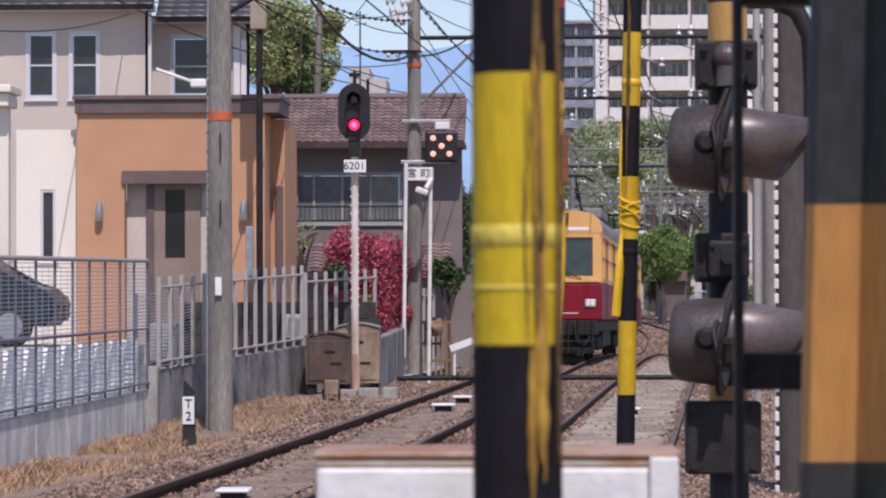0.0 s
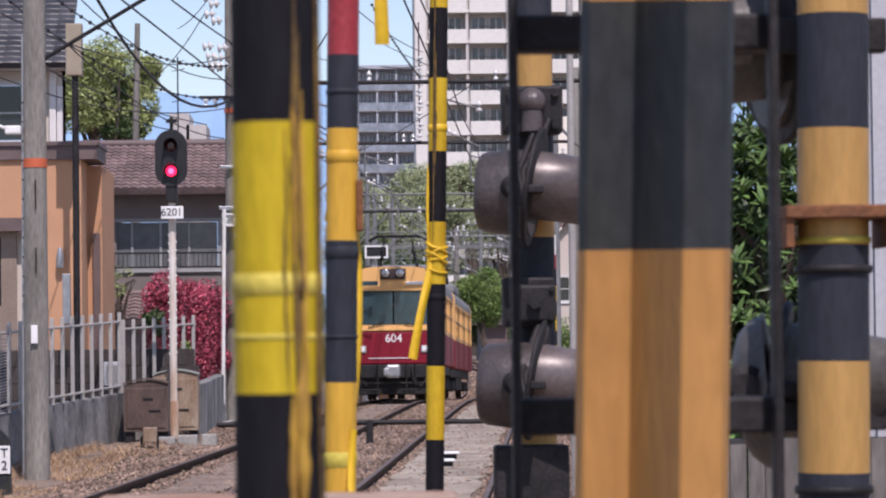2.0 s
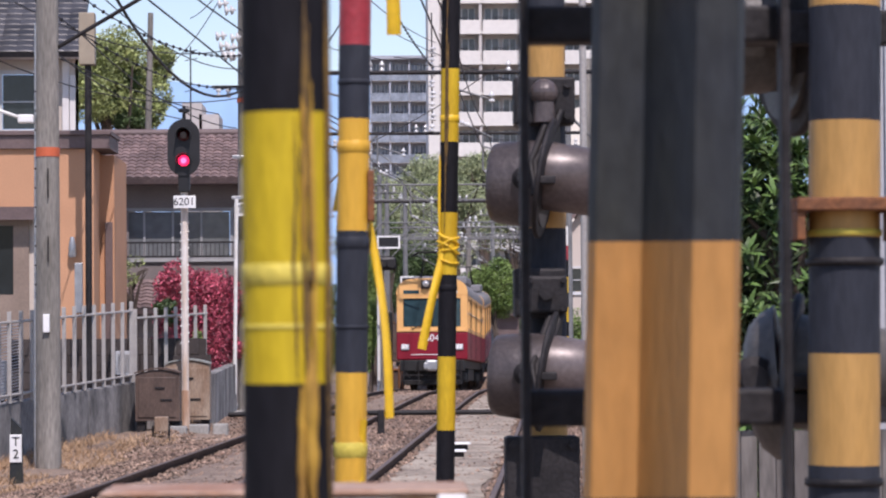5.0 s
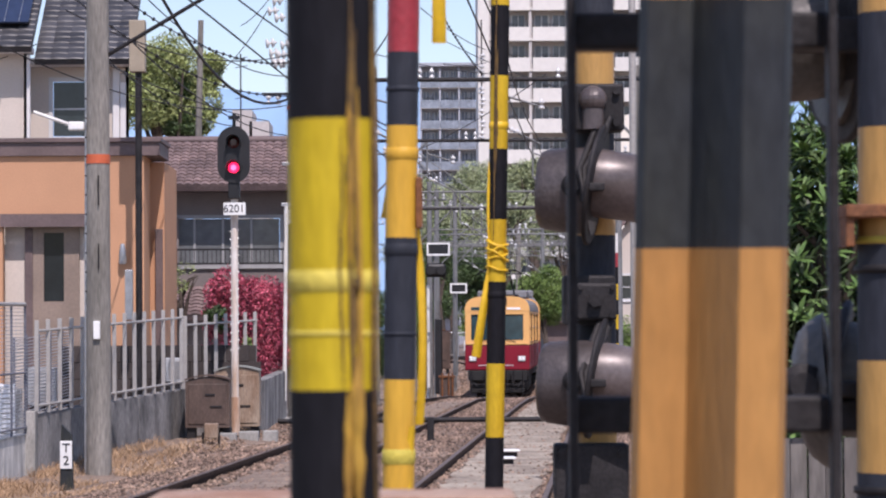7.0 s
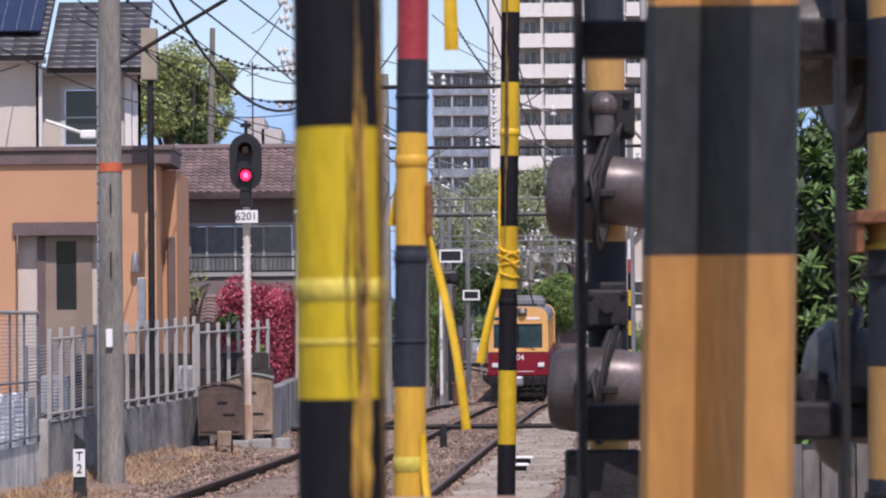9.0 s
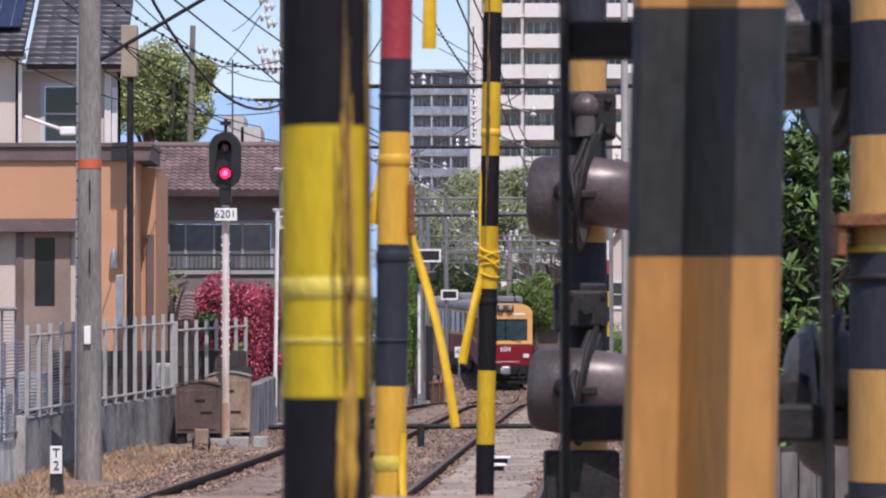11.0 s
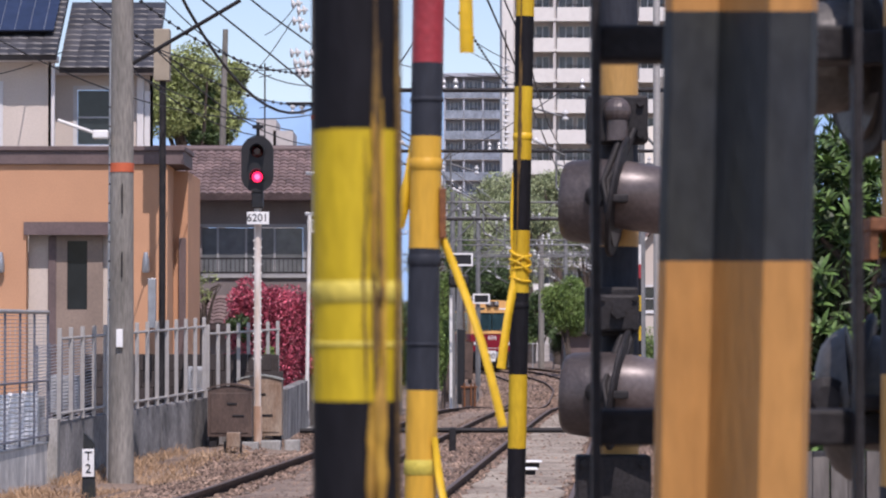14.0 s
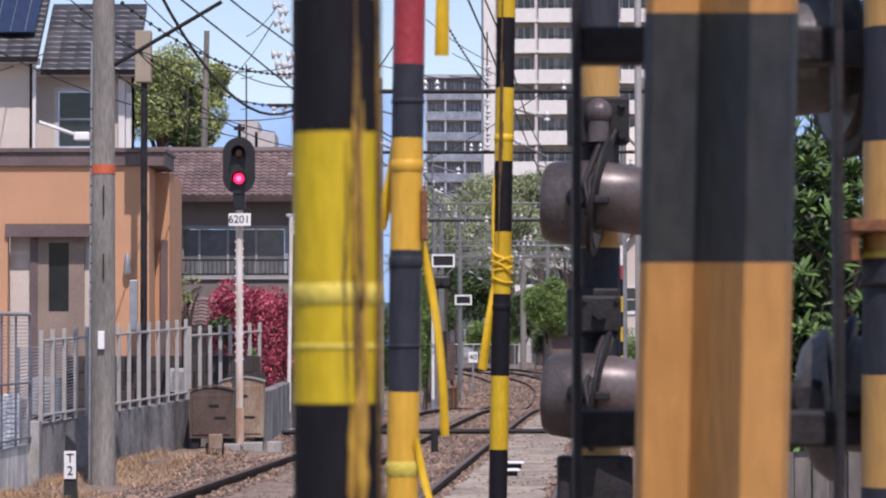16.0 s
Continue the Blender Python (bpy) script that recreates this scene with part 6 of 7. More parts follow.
# white pipe posts and camera
for u, va, vb in ((759, 300, 655), (715, 290, 600)):
    bm = bmesh.new()
    k = 59 / 5184
    cyl(bm, ((u - 957) * k, 59.0, 1.68 + (522 - vb) * k - 0.4), ((u + 5 - 957) * k, 59.0, 1.68 + (522 - va) * k), 0.04, n=10)
    solo("pipe_post", bm, WHITE, "slim white pipe post beside the pole", "post", "pipe posts")
bm = bmesh.new()
k = 58.8 / 5184
b2 = bmesh.new()
soft_box(b2, -0.13, 0.13, -0.07, 0.07, -0.06, 0.06, 0.03)
merge(bm, b2, Matrix.Translation((-2.371, 58.8, 3.744)) @ pose(0, 0, 0, 0, 20, 0))
cyl(bm, (-2.28, 58.8, 3.801), (-2.208, 59.0, 3.865), 0.03, n=8)
cyl(bm, (-2.291, 58.8, 3.801), (-2.178, 58.9, 3.994), 0.05, n=10)
solo("security_camera", bm, WHITE, "white camera housing on the pipe post", "camera housing")
WOOD_FENCE = mat("brown_slat", (0.30, 0.19, 0.10), 0.7, vary=0.25)
wf = thing("slat_fence", (-2.237, 62.0, -0.3), "low brown slatted fence beside the line", "fence", "fences")
k = 62 / 5184
bm = bmesh.new()
soft_box(bm, -0.022, 0.022, -0.015, 0.015, -0.25, 0.95, 0.004)
me = mesh_of("slat", bm, WOOD_FENCE)
for i in range(8):
    piece("slat", me, wf, (((734 + 9.5 * i) - 957) * k, 62.0, 0.149))
for v in (572, 610, 640):
    bm = bmesh.new()
    z = 1.68 + (522 - v) * k
    soft_box(bm, -2.715, -1.806, 62.02, 62.05, z - 0.03, z + 0.03, 0.006)
    part("slat_rail", bm, WOOD_FENCE, wf)
bm = bmesh.new()
b2 = bmesh.new()
bmesh.ops.create_icosphere(b2, subdivisions=3, radius=0.16)
for v in b2.verts:
    v.co *= 1 + 0.35 * noise.noise(v.co * 9)
merge(bm, b2, Matrix.Translation((-2.205, 61.8, 0.989)) @ Matrix.Diagonal((1.2, 1, 1.2, 1)))
solo("bundle", bm, WOOD_FENCE, "brown bundle on the slatted fence", "bundle")
bm = bmesh.new()
b2 = bmesh.new()
soft_box(b2, -0.25, 0.25, -0.015, 0.015, -0.07, 0.07, 0.005)
merge(bm, b2, Matrix.Translation((-1.609, 60.0, 0.638)) @ pose(0, 0, 0, 0, -20, 0))
cyl(bm, (-1.759, 60.05, -0.3), (-1.759, 60.05, 0.604), 0.025, n=8)
solo("slanted_sign", bm, PLATE, "small slanted white marker board on a stake", "sign")


def sag(p, q, drop, n=14):
    p, q = Vector(p), Vector(q)
    return [p.lerp(q, i / n) - Vector((0, 0, drop * 4 * (i / n) * (1 - i / n))) for i in range(n + 1)]


WIRE = mat("black_cable", (0.02, 0.02, 0.022), 0.6, vary=0.2, bump=0)


def cable(p, q, drop, r, label="thin black overhead cable"):
    bm = bmesh.new()
    tube(bm, sag(p, q, drop), r, 5)
    return solo("overhead_cable", bm, WIRE, label, "cable", "overhead cables")


def at0(u, v, y):
    return ((u - 957) * y / 5184, y, 1.68 + (522 - v) * y / 5184)


cable(at0(415, -260, 43), at0(735, 95, 60), 1.15, 0.028, "thick sagging black cable")
cable(at0(735, 100, 60), at0(905, -20, 79), 0.5, 0.022)
for ua, va, ub, vb, dr in ((300, -120, 735, 95, 0.5), (420, -90, 735, 35, 0.35), (330, -60, 735, 20, 0.4), (400, -160, 735, 60, 0.5), (100, -60, 735, 110, 0.6), (380, 10, 640, 150, 0.25), (440, -10, 720, 165, 0.3),
                       (-100, 40, 300, -10, 0.35), (410, 40, 690, 140, 0.1)):
    cable(at0(ua, va, 43), at0(ub, vb, 60), dr, 0.011)
for ua, va, ub, vb, dr in ((735, 30, 880, 240, 0.15), (740, 5, 900, 150, 0.2), (760, 20, 960, 60, 0.3), (730, 60, 850, 230, 0.2), (745, -20, 1120, 60, 0.2), (1180, 60, 960, 190, 0.1), (1230, 90, 1005, 0, 0.1), (985, -70, 1070, 60, 0.1), (960, -60, 1075, 15, 0.1), (1000, 40, 1075, 38, 0.05), (700, -90, 640, -30, 0.1), (690, -60, 590, 60, 0.2)):
    cable(at0(ua, va, 60), at0(ub, vb, 79), dr, 0.011)
# beads on the feeder wires
bm = bmesh.new()
for i in range(26):
    t = i / 25
    for (a, b, drop) in ((at0(985, -70, 60), at0(1070, 60, 79), 0.1), (at0(420, -90, 43), at0(735, 35, 60), 0.35), (at0(740, 5, 60), at0(900, 150, 79), 0.2), (at0(300, -120, 43), at0(735, 95, 60), 0.5)):
        p = Vector(a).lerp(Vector(b), t) - Vector((0, 0, drop * 4 * t * (1 - t)))
        b2 = bmesh.new()
        bmesh.ops.create_icosphere(b2, subdivisions=1, radius=0.035)
        merge(bm, b2, Matrix.Translation(p))
solo("cable_clips", bm, WIRE, "black clips along the overhead cables", "clips", kind="stuff")
# contact and carrier wires over both tracks
for line in (LEFT_LINE, RIGHT_LINE):
    for h, sg in ((5.15, 0.0), (5.75, 0.18)):
        bm = bmesh.new()
        pts = []
        for i, (p, w) in enumerate(line[60:380:4]):
            pts.append(Vector((p.x, p.y, h + level(p.y) - sg * abs(math.sin(i * math.pi / 10)))))
        tube(bm, pts, 0.011, 5)
        solo("contact_wire", bm, WIRE, "contact wire above the track", "wire", "contact wires")

# far pole left of the sky, roof aerial
bm = bmesh.new()
cyl(bm, at0(565, 170, 86), at0(570, -40, 86), 0.10, 0.08, n=12)
cyl(bm, at0(565, 170, 86), (at0(565, 170, 86)[0], 86, -0.3), 0.11, n=12)
solo("utility_pole", bm, POLE_CONCRETE, "pale concrete pole beside the green tree", "utility pole", "concrete poles")
bm = bmesh.new()
cyl(bm, at0(640, 170, 70), at0(640, 20, 70), 0.018, n=6)
for v in (30, 45, 100):
    cyl(bm, at0(630, v, 70), at0(652, v - 4, 70), 0.01, n=5)
solo("roof_aerial", bm, DARK_METAL, "thin dark roof aerial on a mast", "aerial")

# lineside poles
DARK_POLE = mat("dark_grey_brown_concrete", (0.10, 0.088, 0.08), 0.9, grain=30, stain=3, vary=0.25, streak=0.2)
for u, y, r, lab in ((1392, 27.0, 0.14, "grey concrete pole beside the ladder"), (1335, 33.0, 0.04, "slim pale steel pole")):
    bm = bmesh.new()
    cyl(bm, at0(u, 1000, y), at0(u, -250, y), r, n=16)
    solo("lineside_pole", bm, DARK_POLE if r > 0.1 else FENCE_GREY, lab, "pole", "lineside poles")
ladder = thing("ladder", at0(1365, 880, 27), "white ladder rungs on the concrete pole", "ladder")
for i in range(34):
    bm = bmesh.new()
    p = Vector(at0(1366, 870 - 26 * i, 26.8))
    soft_box(bm, p.x - 0.02, p.x + 0.02, p.y - 0.02, p.y + 0.1, p.z - 0.045, p.z + 0.045, 0.006)
    part("rung", bm, WHITE, ladder)
bm = bmesh.new()
tube(bm, [at0(1240, 6, 16), at0(1350, 4, 16), at0(1395, 25, 16), at0(1418, 70, 16), at0(1422, 160, 16), at0(1422, 700, 16), at0(1422, 1300, 16)], 0.05, 12)
solo("bent_pipe", bm, DARK_METAL, "dark bent steel pipe", "pipe")

# far block signals, markers and poles on the curve
SIGN_WHITE = PLATE
for ua, ub, va, vb, y in ((795, 836, 445, 468, 118), (836, 866, 517, 535, 126)):
    k = y / 5184
    lamp = thing("route_indicator", ((ua + ub - 1568) / 2 * k, y, -0.6), "black route indicator in a white frame on a mast", "indicator", "route indicators")
    xa, xb, zt, zb = (ua - 784) * k, (ub - 784) * k, 1.68 + (610 - va) * k, 1.68 + (610 - vb) * k
    bm = bmesh.new()
    wall_front(bm, xa, xb, zb, zt, y, y + 0.1, [(xa + 0.07, xb - 0.07, zb + 0.07, zt - 0.07)])
    part("frame", bm, PLATE, lamp)
    bm = bmesh.new()
    box(bm, xa + 0.07, xb - 0.07, y + 0.03, y + 0.08, zb + 0.07, zt - 0.07)
    part("face", bm, HEAD_BLACK, lamp)
    bm = bmesh.new()
    cyl(bm, ((xa + xb) / 2 - 0.15, y + 0.15, -1.2), ((xa + xb) / 2 - 0.15, y + 0.15, zt + 0.3), 0.05, n=10)
    part("mast", bm, GANTRY_STEEL, lamp)
k = 112 / 5184
far_sig = thing("railway_signal", (0.346, 112.0, -0.6), "distant railway signal with a black head on a white mast", "railway signal")
bm = bmesh.new()
cyl(bm, (0.281, 112, -0.9), (0.281, 112, 3.624), 0.06, n=10)
part("mast", bm, WHITE, far_sig)
bm = bmesh.new()
soft_box(bm, 0.19, 0.98, 111.85, 112.05, 3.92, 4.45, 0.12)
head = part("backplate", bm, HEAD_BLACK, far_sig, "black two-lamp head")
for x in (0.39, 0.78):
    bm = bmesh.new()
    lathe(bm, (x, 111.85, 4.18), (x, 111.62, 4.18), [(0, 0.17), (1, 0.17)], 14)
    part("visor", bm, UNDER, head)
bm = bmesh.new()
soft_box(bm, 0.52, 0.80, 110, 110.3, -0.5, 2.35, 0.05)
part("cabinet", bm, HEAD_BLACK, far_sig)
heap = thing("cable_box", (0.95, 109.0, -0.7), "rusty low equipment box with pipes beside the track", "equipment box")
bm = bmesh.new()
soft_box(bm, 0.68, 1.22, 109, 109.4, -0.75, 0.12, 0.03)
part("body", bm, BOX_BROWN, heap)
bm = bmesh.new()
soft_box(bm, 0.64, 1.26, 108.95, 109.45, 0.121, 0.2, 0.02)
part("lid", bm, RUST, heap)
for x in (0.78, 1.02, 1.16):
    bm = bmesh.new()
    cyl(bm, (x, 108.93, -0.75), (x, 108.93, 0.3), 0.035, n=8)
    part("pipe", bm, RUST, heap)
board2 = thing("speed_board", (2.188, 135.0, -0.7), "small white lineside board with a dark mark", "sign")
bm = bmesh.new()
soft_box(bm, 1.979, 2.396, 135, 135.03, 0.977, 1.472, 0.01)
part("board", bm, PLATE, board2)
bm = bmesh.new()
bm.free()
lettering("figures", "40", 0.36, INK, board2, Matrix.Translation((2.19, 134.99, 1.225)) @ pose(0, 0, 0, 90), "black figures")
bm = bmesh.new()
cyl(bm, (2.188, 135.08, -1), (2.188, 135.08, 1.472), 0.04, n=8)
part("stake", bm, STEEL, board2)
striped = thing("crossing_post", (6.024, 90.0, -0.3), "distant red, yellow and black striped crossing post", "post")
for i, (va, vb, m) in enumerate(((430, 465, WHITE), (465, 490, RED), (490, 520, BLACK), (520, 548, YELLOW), (548, 574, BLACK), (574, 600, YELLOW), (600, 625, BLACK), (625, 720, YELLOW))):
    bm = bmesh.new()
    k = 90 / 5184
    cyl(bm, (6.024, 90, 1.68 + (610 - vb) * k), (6.024, 90, 1.68 + (610 - va) * k), 0.05, n=10)
    part("section", bm, m, striped)
bm = bmesh.new()
cyl(bm, (5.54, 166, -0.5), (5.54, 166, 7.9), 0.19, 0.15, n=12)
solo("utility_pole", bm, POLE_CONCRETE, "grey concrete pole among the trees", "utility pole", "concrete poles")
# grey fence along the far curve
cf = thing("curve_fence", (7.042, 169.0, 0.4), "low grey mesh fence along the far curve", "fence", "fences")
MESH_GREY = mat("fence_mesh_grey", (0.20, 0.21, 0.22), 0.7, vary=0.25)
for i in range(22):
    xa = -1.455 + i * 0.6
    bm = bmesh.new()
    for q in range(5):
        box(bm, xa + 0.06 + 0.11 * q, xa + 0.08 + 0.11 * q, 169.0, 169.02, 0.35, 1.78)
    for z in (0.4, 0.75, 1.1, 1.45):
        box(bm, xa + 0.04, xa + 0.56, 169.021, 169.035, z, z + 0.018)
    part("fence_panel", bm, MESH_GREY, cf)
    bm = bmesh.new()
    soft_box(bm, xa - 0.03, xa + 0.03, 168.93, 168.99, -0.4, 1.876, 0.006)
    part("fence_post", bm, STEEL, cf)
bm = bmesh.new()
tube(bm, [(-1.455, 168.95, 1.89), (11.745, 168.95, 1.778)], 0.03, 8)
part("top_rail", bm, STEEL, cf)
# dark low roof on the right of the curve
bm = bmesh.new()
prism(bm, [(6.398, 2.38), (8.307, 2.38), (8.307, 2.953), (7.83, 2.89)], 164, 168)
box(bm, 6.716, 8.307, 164.5, 168, -1, 2.38)
solo("low_shed", bm, TRIM_BROWN, "low dark shed behind the curve", "shed")

# ---- apartment blocks ----
# APT_WALL, APT_GREY and the glass carry distance haze in their paler colour.
APT_WALL = mat("apartment_tile", (0.52, 0.49, 0.47), 0.7, grain=2, stain=0.1, vary=0.08)
APT_WHITE = mat("apartment_parapet", (0.70, 0.68, 0.64), 0.7, grain=2, stain=0.15, vary=0.06)
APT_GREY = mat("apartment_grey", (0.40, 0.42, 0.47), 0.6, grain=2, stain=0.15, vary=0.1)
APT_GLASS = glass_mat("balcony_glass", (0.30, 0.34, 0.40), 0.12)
FAR_GLASS = glass_mat("haze_paled_window_glass", (0.16, 0.175, 0.19), 0.15)
HAZE_GLASS = glass_mat("haze_paled_blue_glass", (0.27, 0.30, 0.36), 0.15)


def apartment(ua, ub, v_top, v_bottom, y, floors_v, wall, parapet, bays, label, deep=1.6, glass_front=False, pane=None):
    k = y / 5184
    xa, xb = (ua - 784) * k, (ub - 784) * k
    zt = 1.68 + (610 - v_top) * k
    dz = floors_v * k
    th = thing("apartment_block", ((xa + xb) / 2, y, -1), label, "apartment block", "apartment blocks")
    bm = bmesh.new()
    box(bm, xa, xb, y + deep, y + 14, -1, zt)
    part("core", bm, wall, th)
    n = int((zt - 4) / dz)
    bw = (xb - xa) / bays
    for f in range(n):
        z = zt - dz * (f + 1)
        bm = bmesh.new()
        box(bm, xa, xb, y, y + deep - 0.005, z - 0.22, z)
        floor_ob = part("balcony_slab", bm, parapet, th)
        for b in range(bays):
            bm = bmesh.new()
            inset = 0.06 * bw
            if glass_front:
                box(bm, xa + bw * b + 0.05, xa + bw * (b + 1) - 0.05, y - 0.06, y - 0.004, z - 0.1, z + dz * 0.36)
            else:
                box(bm, xa + bw * b + inset, xa + bw * (b + 1) - inset * 0.2, y - 0.06, y + 0.12, z - 0.28, z + dz * 0.36)
            part("parapet", bm, APT_GLASS if glass_front else parapet, floor_ob)
            bm = bmesh.new()
            box(bm, xa + bw * (b + 0.12), xa + bw * (b + 0.46), y + deep - 0.12, y + deep - 0.004, z + 0.05, z + dz * 0.78)
            box(bm, xa + bw * (b + 0.56), xa + bw * (b + 0.88), y + deep - 0.12, y + deep - 0.004, z + 0.05, z + dz * 0.78)
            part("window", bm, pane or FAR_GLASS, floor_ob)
            bm = bmesh.new()
            for q in (0.12, 0.29, 0.46, 0.56, 0.72, 0.88):
                box(bm, xa + bw * (b + q) - 0.05, xa + bw * (b + q) + 0.05, y + deep - 0.17, y + deep - 0.121, z, z + dz * 0.8)
            part("window_frame", bm, FRAME_GREY, floor_ob)
            bm = bmesh.new()
            for q in range(7):
                x = xa + bw * (b + 0.3 + 0.06 * q)
                box(bm, x - 0.03, x + 0.03, y - 0.02, y + 0.03, z + dz * 0.36, z + dz * 0.44)
            box(bm, xa + bw * (b + 0.28), xa + bw * (b + 0.7), y - 0.02, y + 0.03, z + dz * 0.44, z + dz * 0.46)
            part("rail", bm, DARK_METAL, floor_ob)
    for b in range(bays + 1):
        bm = bmesh.new()
        x = xa + bw * b
        box(bm, x - 0.14, x + 0.14, y + 0.13, y + deep - 0.006, -1, zt - 0.02)
        part("partition", bm, wall, th)
    bm = bmesh.new()
    box(bm, xa - 0.3, xb + 0.3, y - 0.3, y + 14.2, zt, zt + 0.5)
    part("roof", bm, wall, th)
    return th


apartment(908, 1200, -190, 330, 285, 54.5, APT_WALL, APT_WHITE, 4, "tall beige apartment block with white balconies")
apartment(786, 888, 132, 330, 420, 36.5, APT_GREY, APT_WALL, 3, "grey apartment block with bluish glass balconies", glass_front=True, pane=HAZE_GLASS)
bm = bmesh.new()
box(bm, 5.698, 6.766, 284, 296, -1, 46.055)
solo("stair_tower", bm, APT_WHITE, "pale stair tower beside the apartment block", "tower")
# white house end and a small far house
bm = bmesh.new()
prism(bm, [(7.963, -0.5), (9.051, -0.5), (9.051, 10.824), (7.963, 10.592)], 120, 126)
solo("white_building", bm, BRIGHT, "plain white building end beyond the poles", "building")
small = thing("far_house", (8.0, 112.0, -0.5), "small plastered house with a dark tiled gable roof", "house", "houses")
bm = bmesh.new()
wall_front(bm, 7.0, 9.2, -0.5, 4.7, 112.0, 112.2, [(7.5, 8.1, 3.0, 4.0)])
box(bm, 7.0, 7.2, 112.2, 118, -0.5, 4.7)
box(bm, 9.0, 9.2, 112.2, 118, -0.5, 4.7)
part("wall", bm, PLASTER, small)
window(small, 7.5, 8.1, 3.0, 4.0, 112.02)
bm = bmesh.new()
prism(bm, [(6.65, 4.62), (8.1, 6.25), (9.55, 4.62), (9.55, 4.78), (8.1, 6.42), (6.65, 4.78)], 111.6, 118.4)
part("roof", bm, TILE_BROWN, small, "dark tiled gable roof")
bm = bmesh.new()
prism(bm, [(7.0, 4.701), (9.2, 4.701), (8.1, 6.2)], 112.0, 112.2)
part("gable", bm, PLASTER, small)
tree("garden_shrub", (7.5, 108.0, -0.6), 2.2, (7.5, 108.0, 1.6), (0.9, 0.8, 1.3), 5000, 0.04, LEAF_BRIGHT, "green garden shrub before the small house", 61, lumps=16, category="bush", group="bushes")
bm = bmesh.new()
for (ua, ub, v) in ((625, 660, 120), (655, 690, 140)):
    k = 300 / 5184
    box(bm, (ua - 957) * k, (ub - 957) * k, 300, 308, -1, 1.68 + (522 - v) * k)
solo("far_building", bm, APT_WALL, "small pale building far behind the roofs", "building")

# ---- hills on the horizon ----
# Distance haze is put into the hills' pale blue base colour.
HILL = mat("haze_tinted_hill", (0.33, 0.52, 0.76), 1.0, grain=0.02, stain=0.004, vary=0.08, bump=0, spec=0.0)
bm = bmesh.new()
prev = None
for i in range(121):
    x = -2400 + 40 * i
    h = 352 + 55 * noise.noise((x * 0.0016, 0.3, 0)) + 18 * noise.noise((x * 0.007, 1.3, 0)) - 0.035 * x
    q = [bm.verts.new(p) for p in ((x, 4000, -20), (x, 4060, h))]
    if prev:
        bm.faces.new((prev[0], q[0], q[1], prev[1])).smooth = True
    prev = q
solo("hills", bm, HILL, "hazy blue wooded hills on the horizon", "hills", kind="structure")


# ---- small things on the ground ----
def ground_box(u, v, w, h, y, label, m=PLATE):
    th = thing("track_box", at0(u, v, y), label, "track box", "track boxes")
    p = Vector(at0(u, v, y))
    bm = bmesh.new()
    soft_box(bm, p.x - w / 2, p.x + w / 2, y - 0.2, y + 0.2, p.z, p.z + h, 0.02)
    part("cover", bm, m, th)
    bm = bmesh.new()
    soft_box(bm, p.x - w * 0.35, p.x + w * 0.35, y - 0.15, y + 0.15, -0.2, p.z - 0.001, 0.01)
    part("base", bm, DARK_METAL, th)


ground_box(405, 872, 0.3, 0.03, 25.6, "flat white box between the rails")
ground_box(783, 720, 0.36, 0.035, 44.5, "flat white box between the rails")
ground_box(818, 706, 0.32, 0.035, 48.0, "flat white box between the rails")
ground_box(1113, 727, 0.3, 0.03, 43.5, "flat white box between the rails")
ground_box(1108, 740, 0.24, 0.03, 41.0, "flat white box between the rails")
# dark pipe that crosses both tracks
bm = bmesh.new()
tube(bm, [(-4.0, 57.0, 0.03), (-1.2, 57.0, 0.05), (4.0, 57.0, 0.05)], 0.05, 8)
solo("cross_pipe", bm, DARK_METAL, "dark pipe laid across both tracks", "pipe")
bm = bmesh.new()
soft_box(bm, 0.094, 0.214, 49.9, 50.1, -0.2, 0.3, 0.02)
solo("stub_post", bm, DARK_METAL, "short dark stub post between the tracks", "post")


# ---- sleepers ----
bm = bmesh.new()
soft_box(bm, -1.2, 1.2, -0.11, 0.11, -0.16, 0.0, 0.012)
sleeper_mesh = mesh_of("sleeper", bm, TIMBER)
for line, th in ((LEFT_LINE, left_track), (RIGHT_LINE, right_track)):
    pts = [(p, w) for p, w in line if 22 < p.y < 152]
    for i in range(200):
        j = i * 0.66 / 0.5
        a, f = int(j), j - int(j)
        if a + 1 >= len(pts):
            break
        p = pts[a][0].lerp(pts[a + 1][0], f)
        w = pts[a][1]
        piece("sleeper", sleeper_mesh, th, (p.x, p.y, level(p.y) - 0.12 + random.uniform(-0.015, 0.008)), (0, 0, math.atan2(-w.x, w.y) + random.uniform(-0.01, 0.01)))


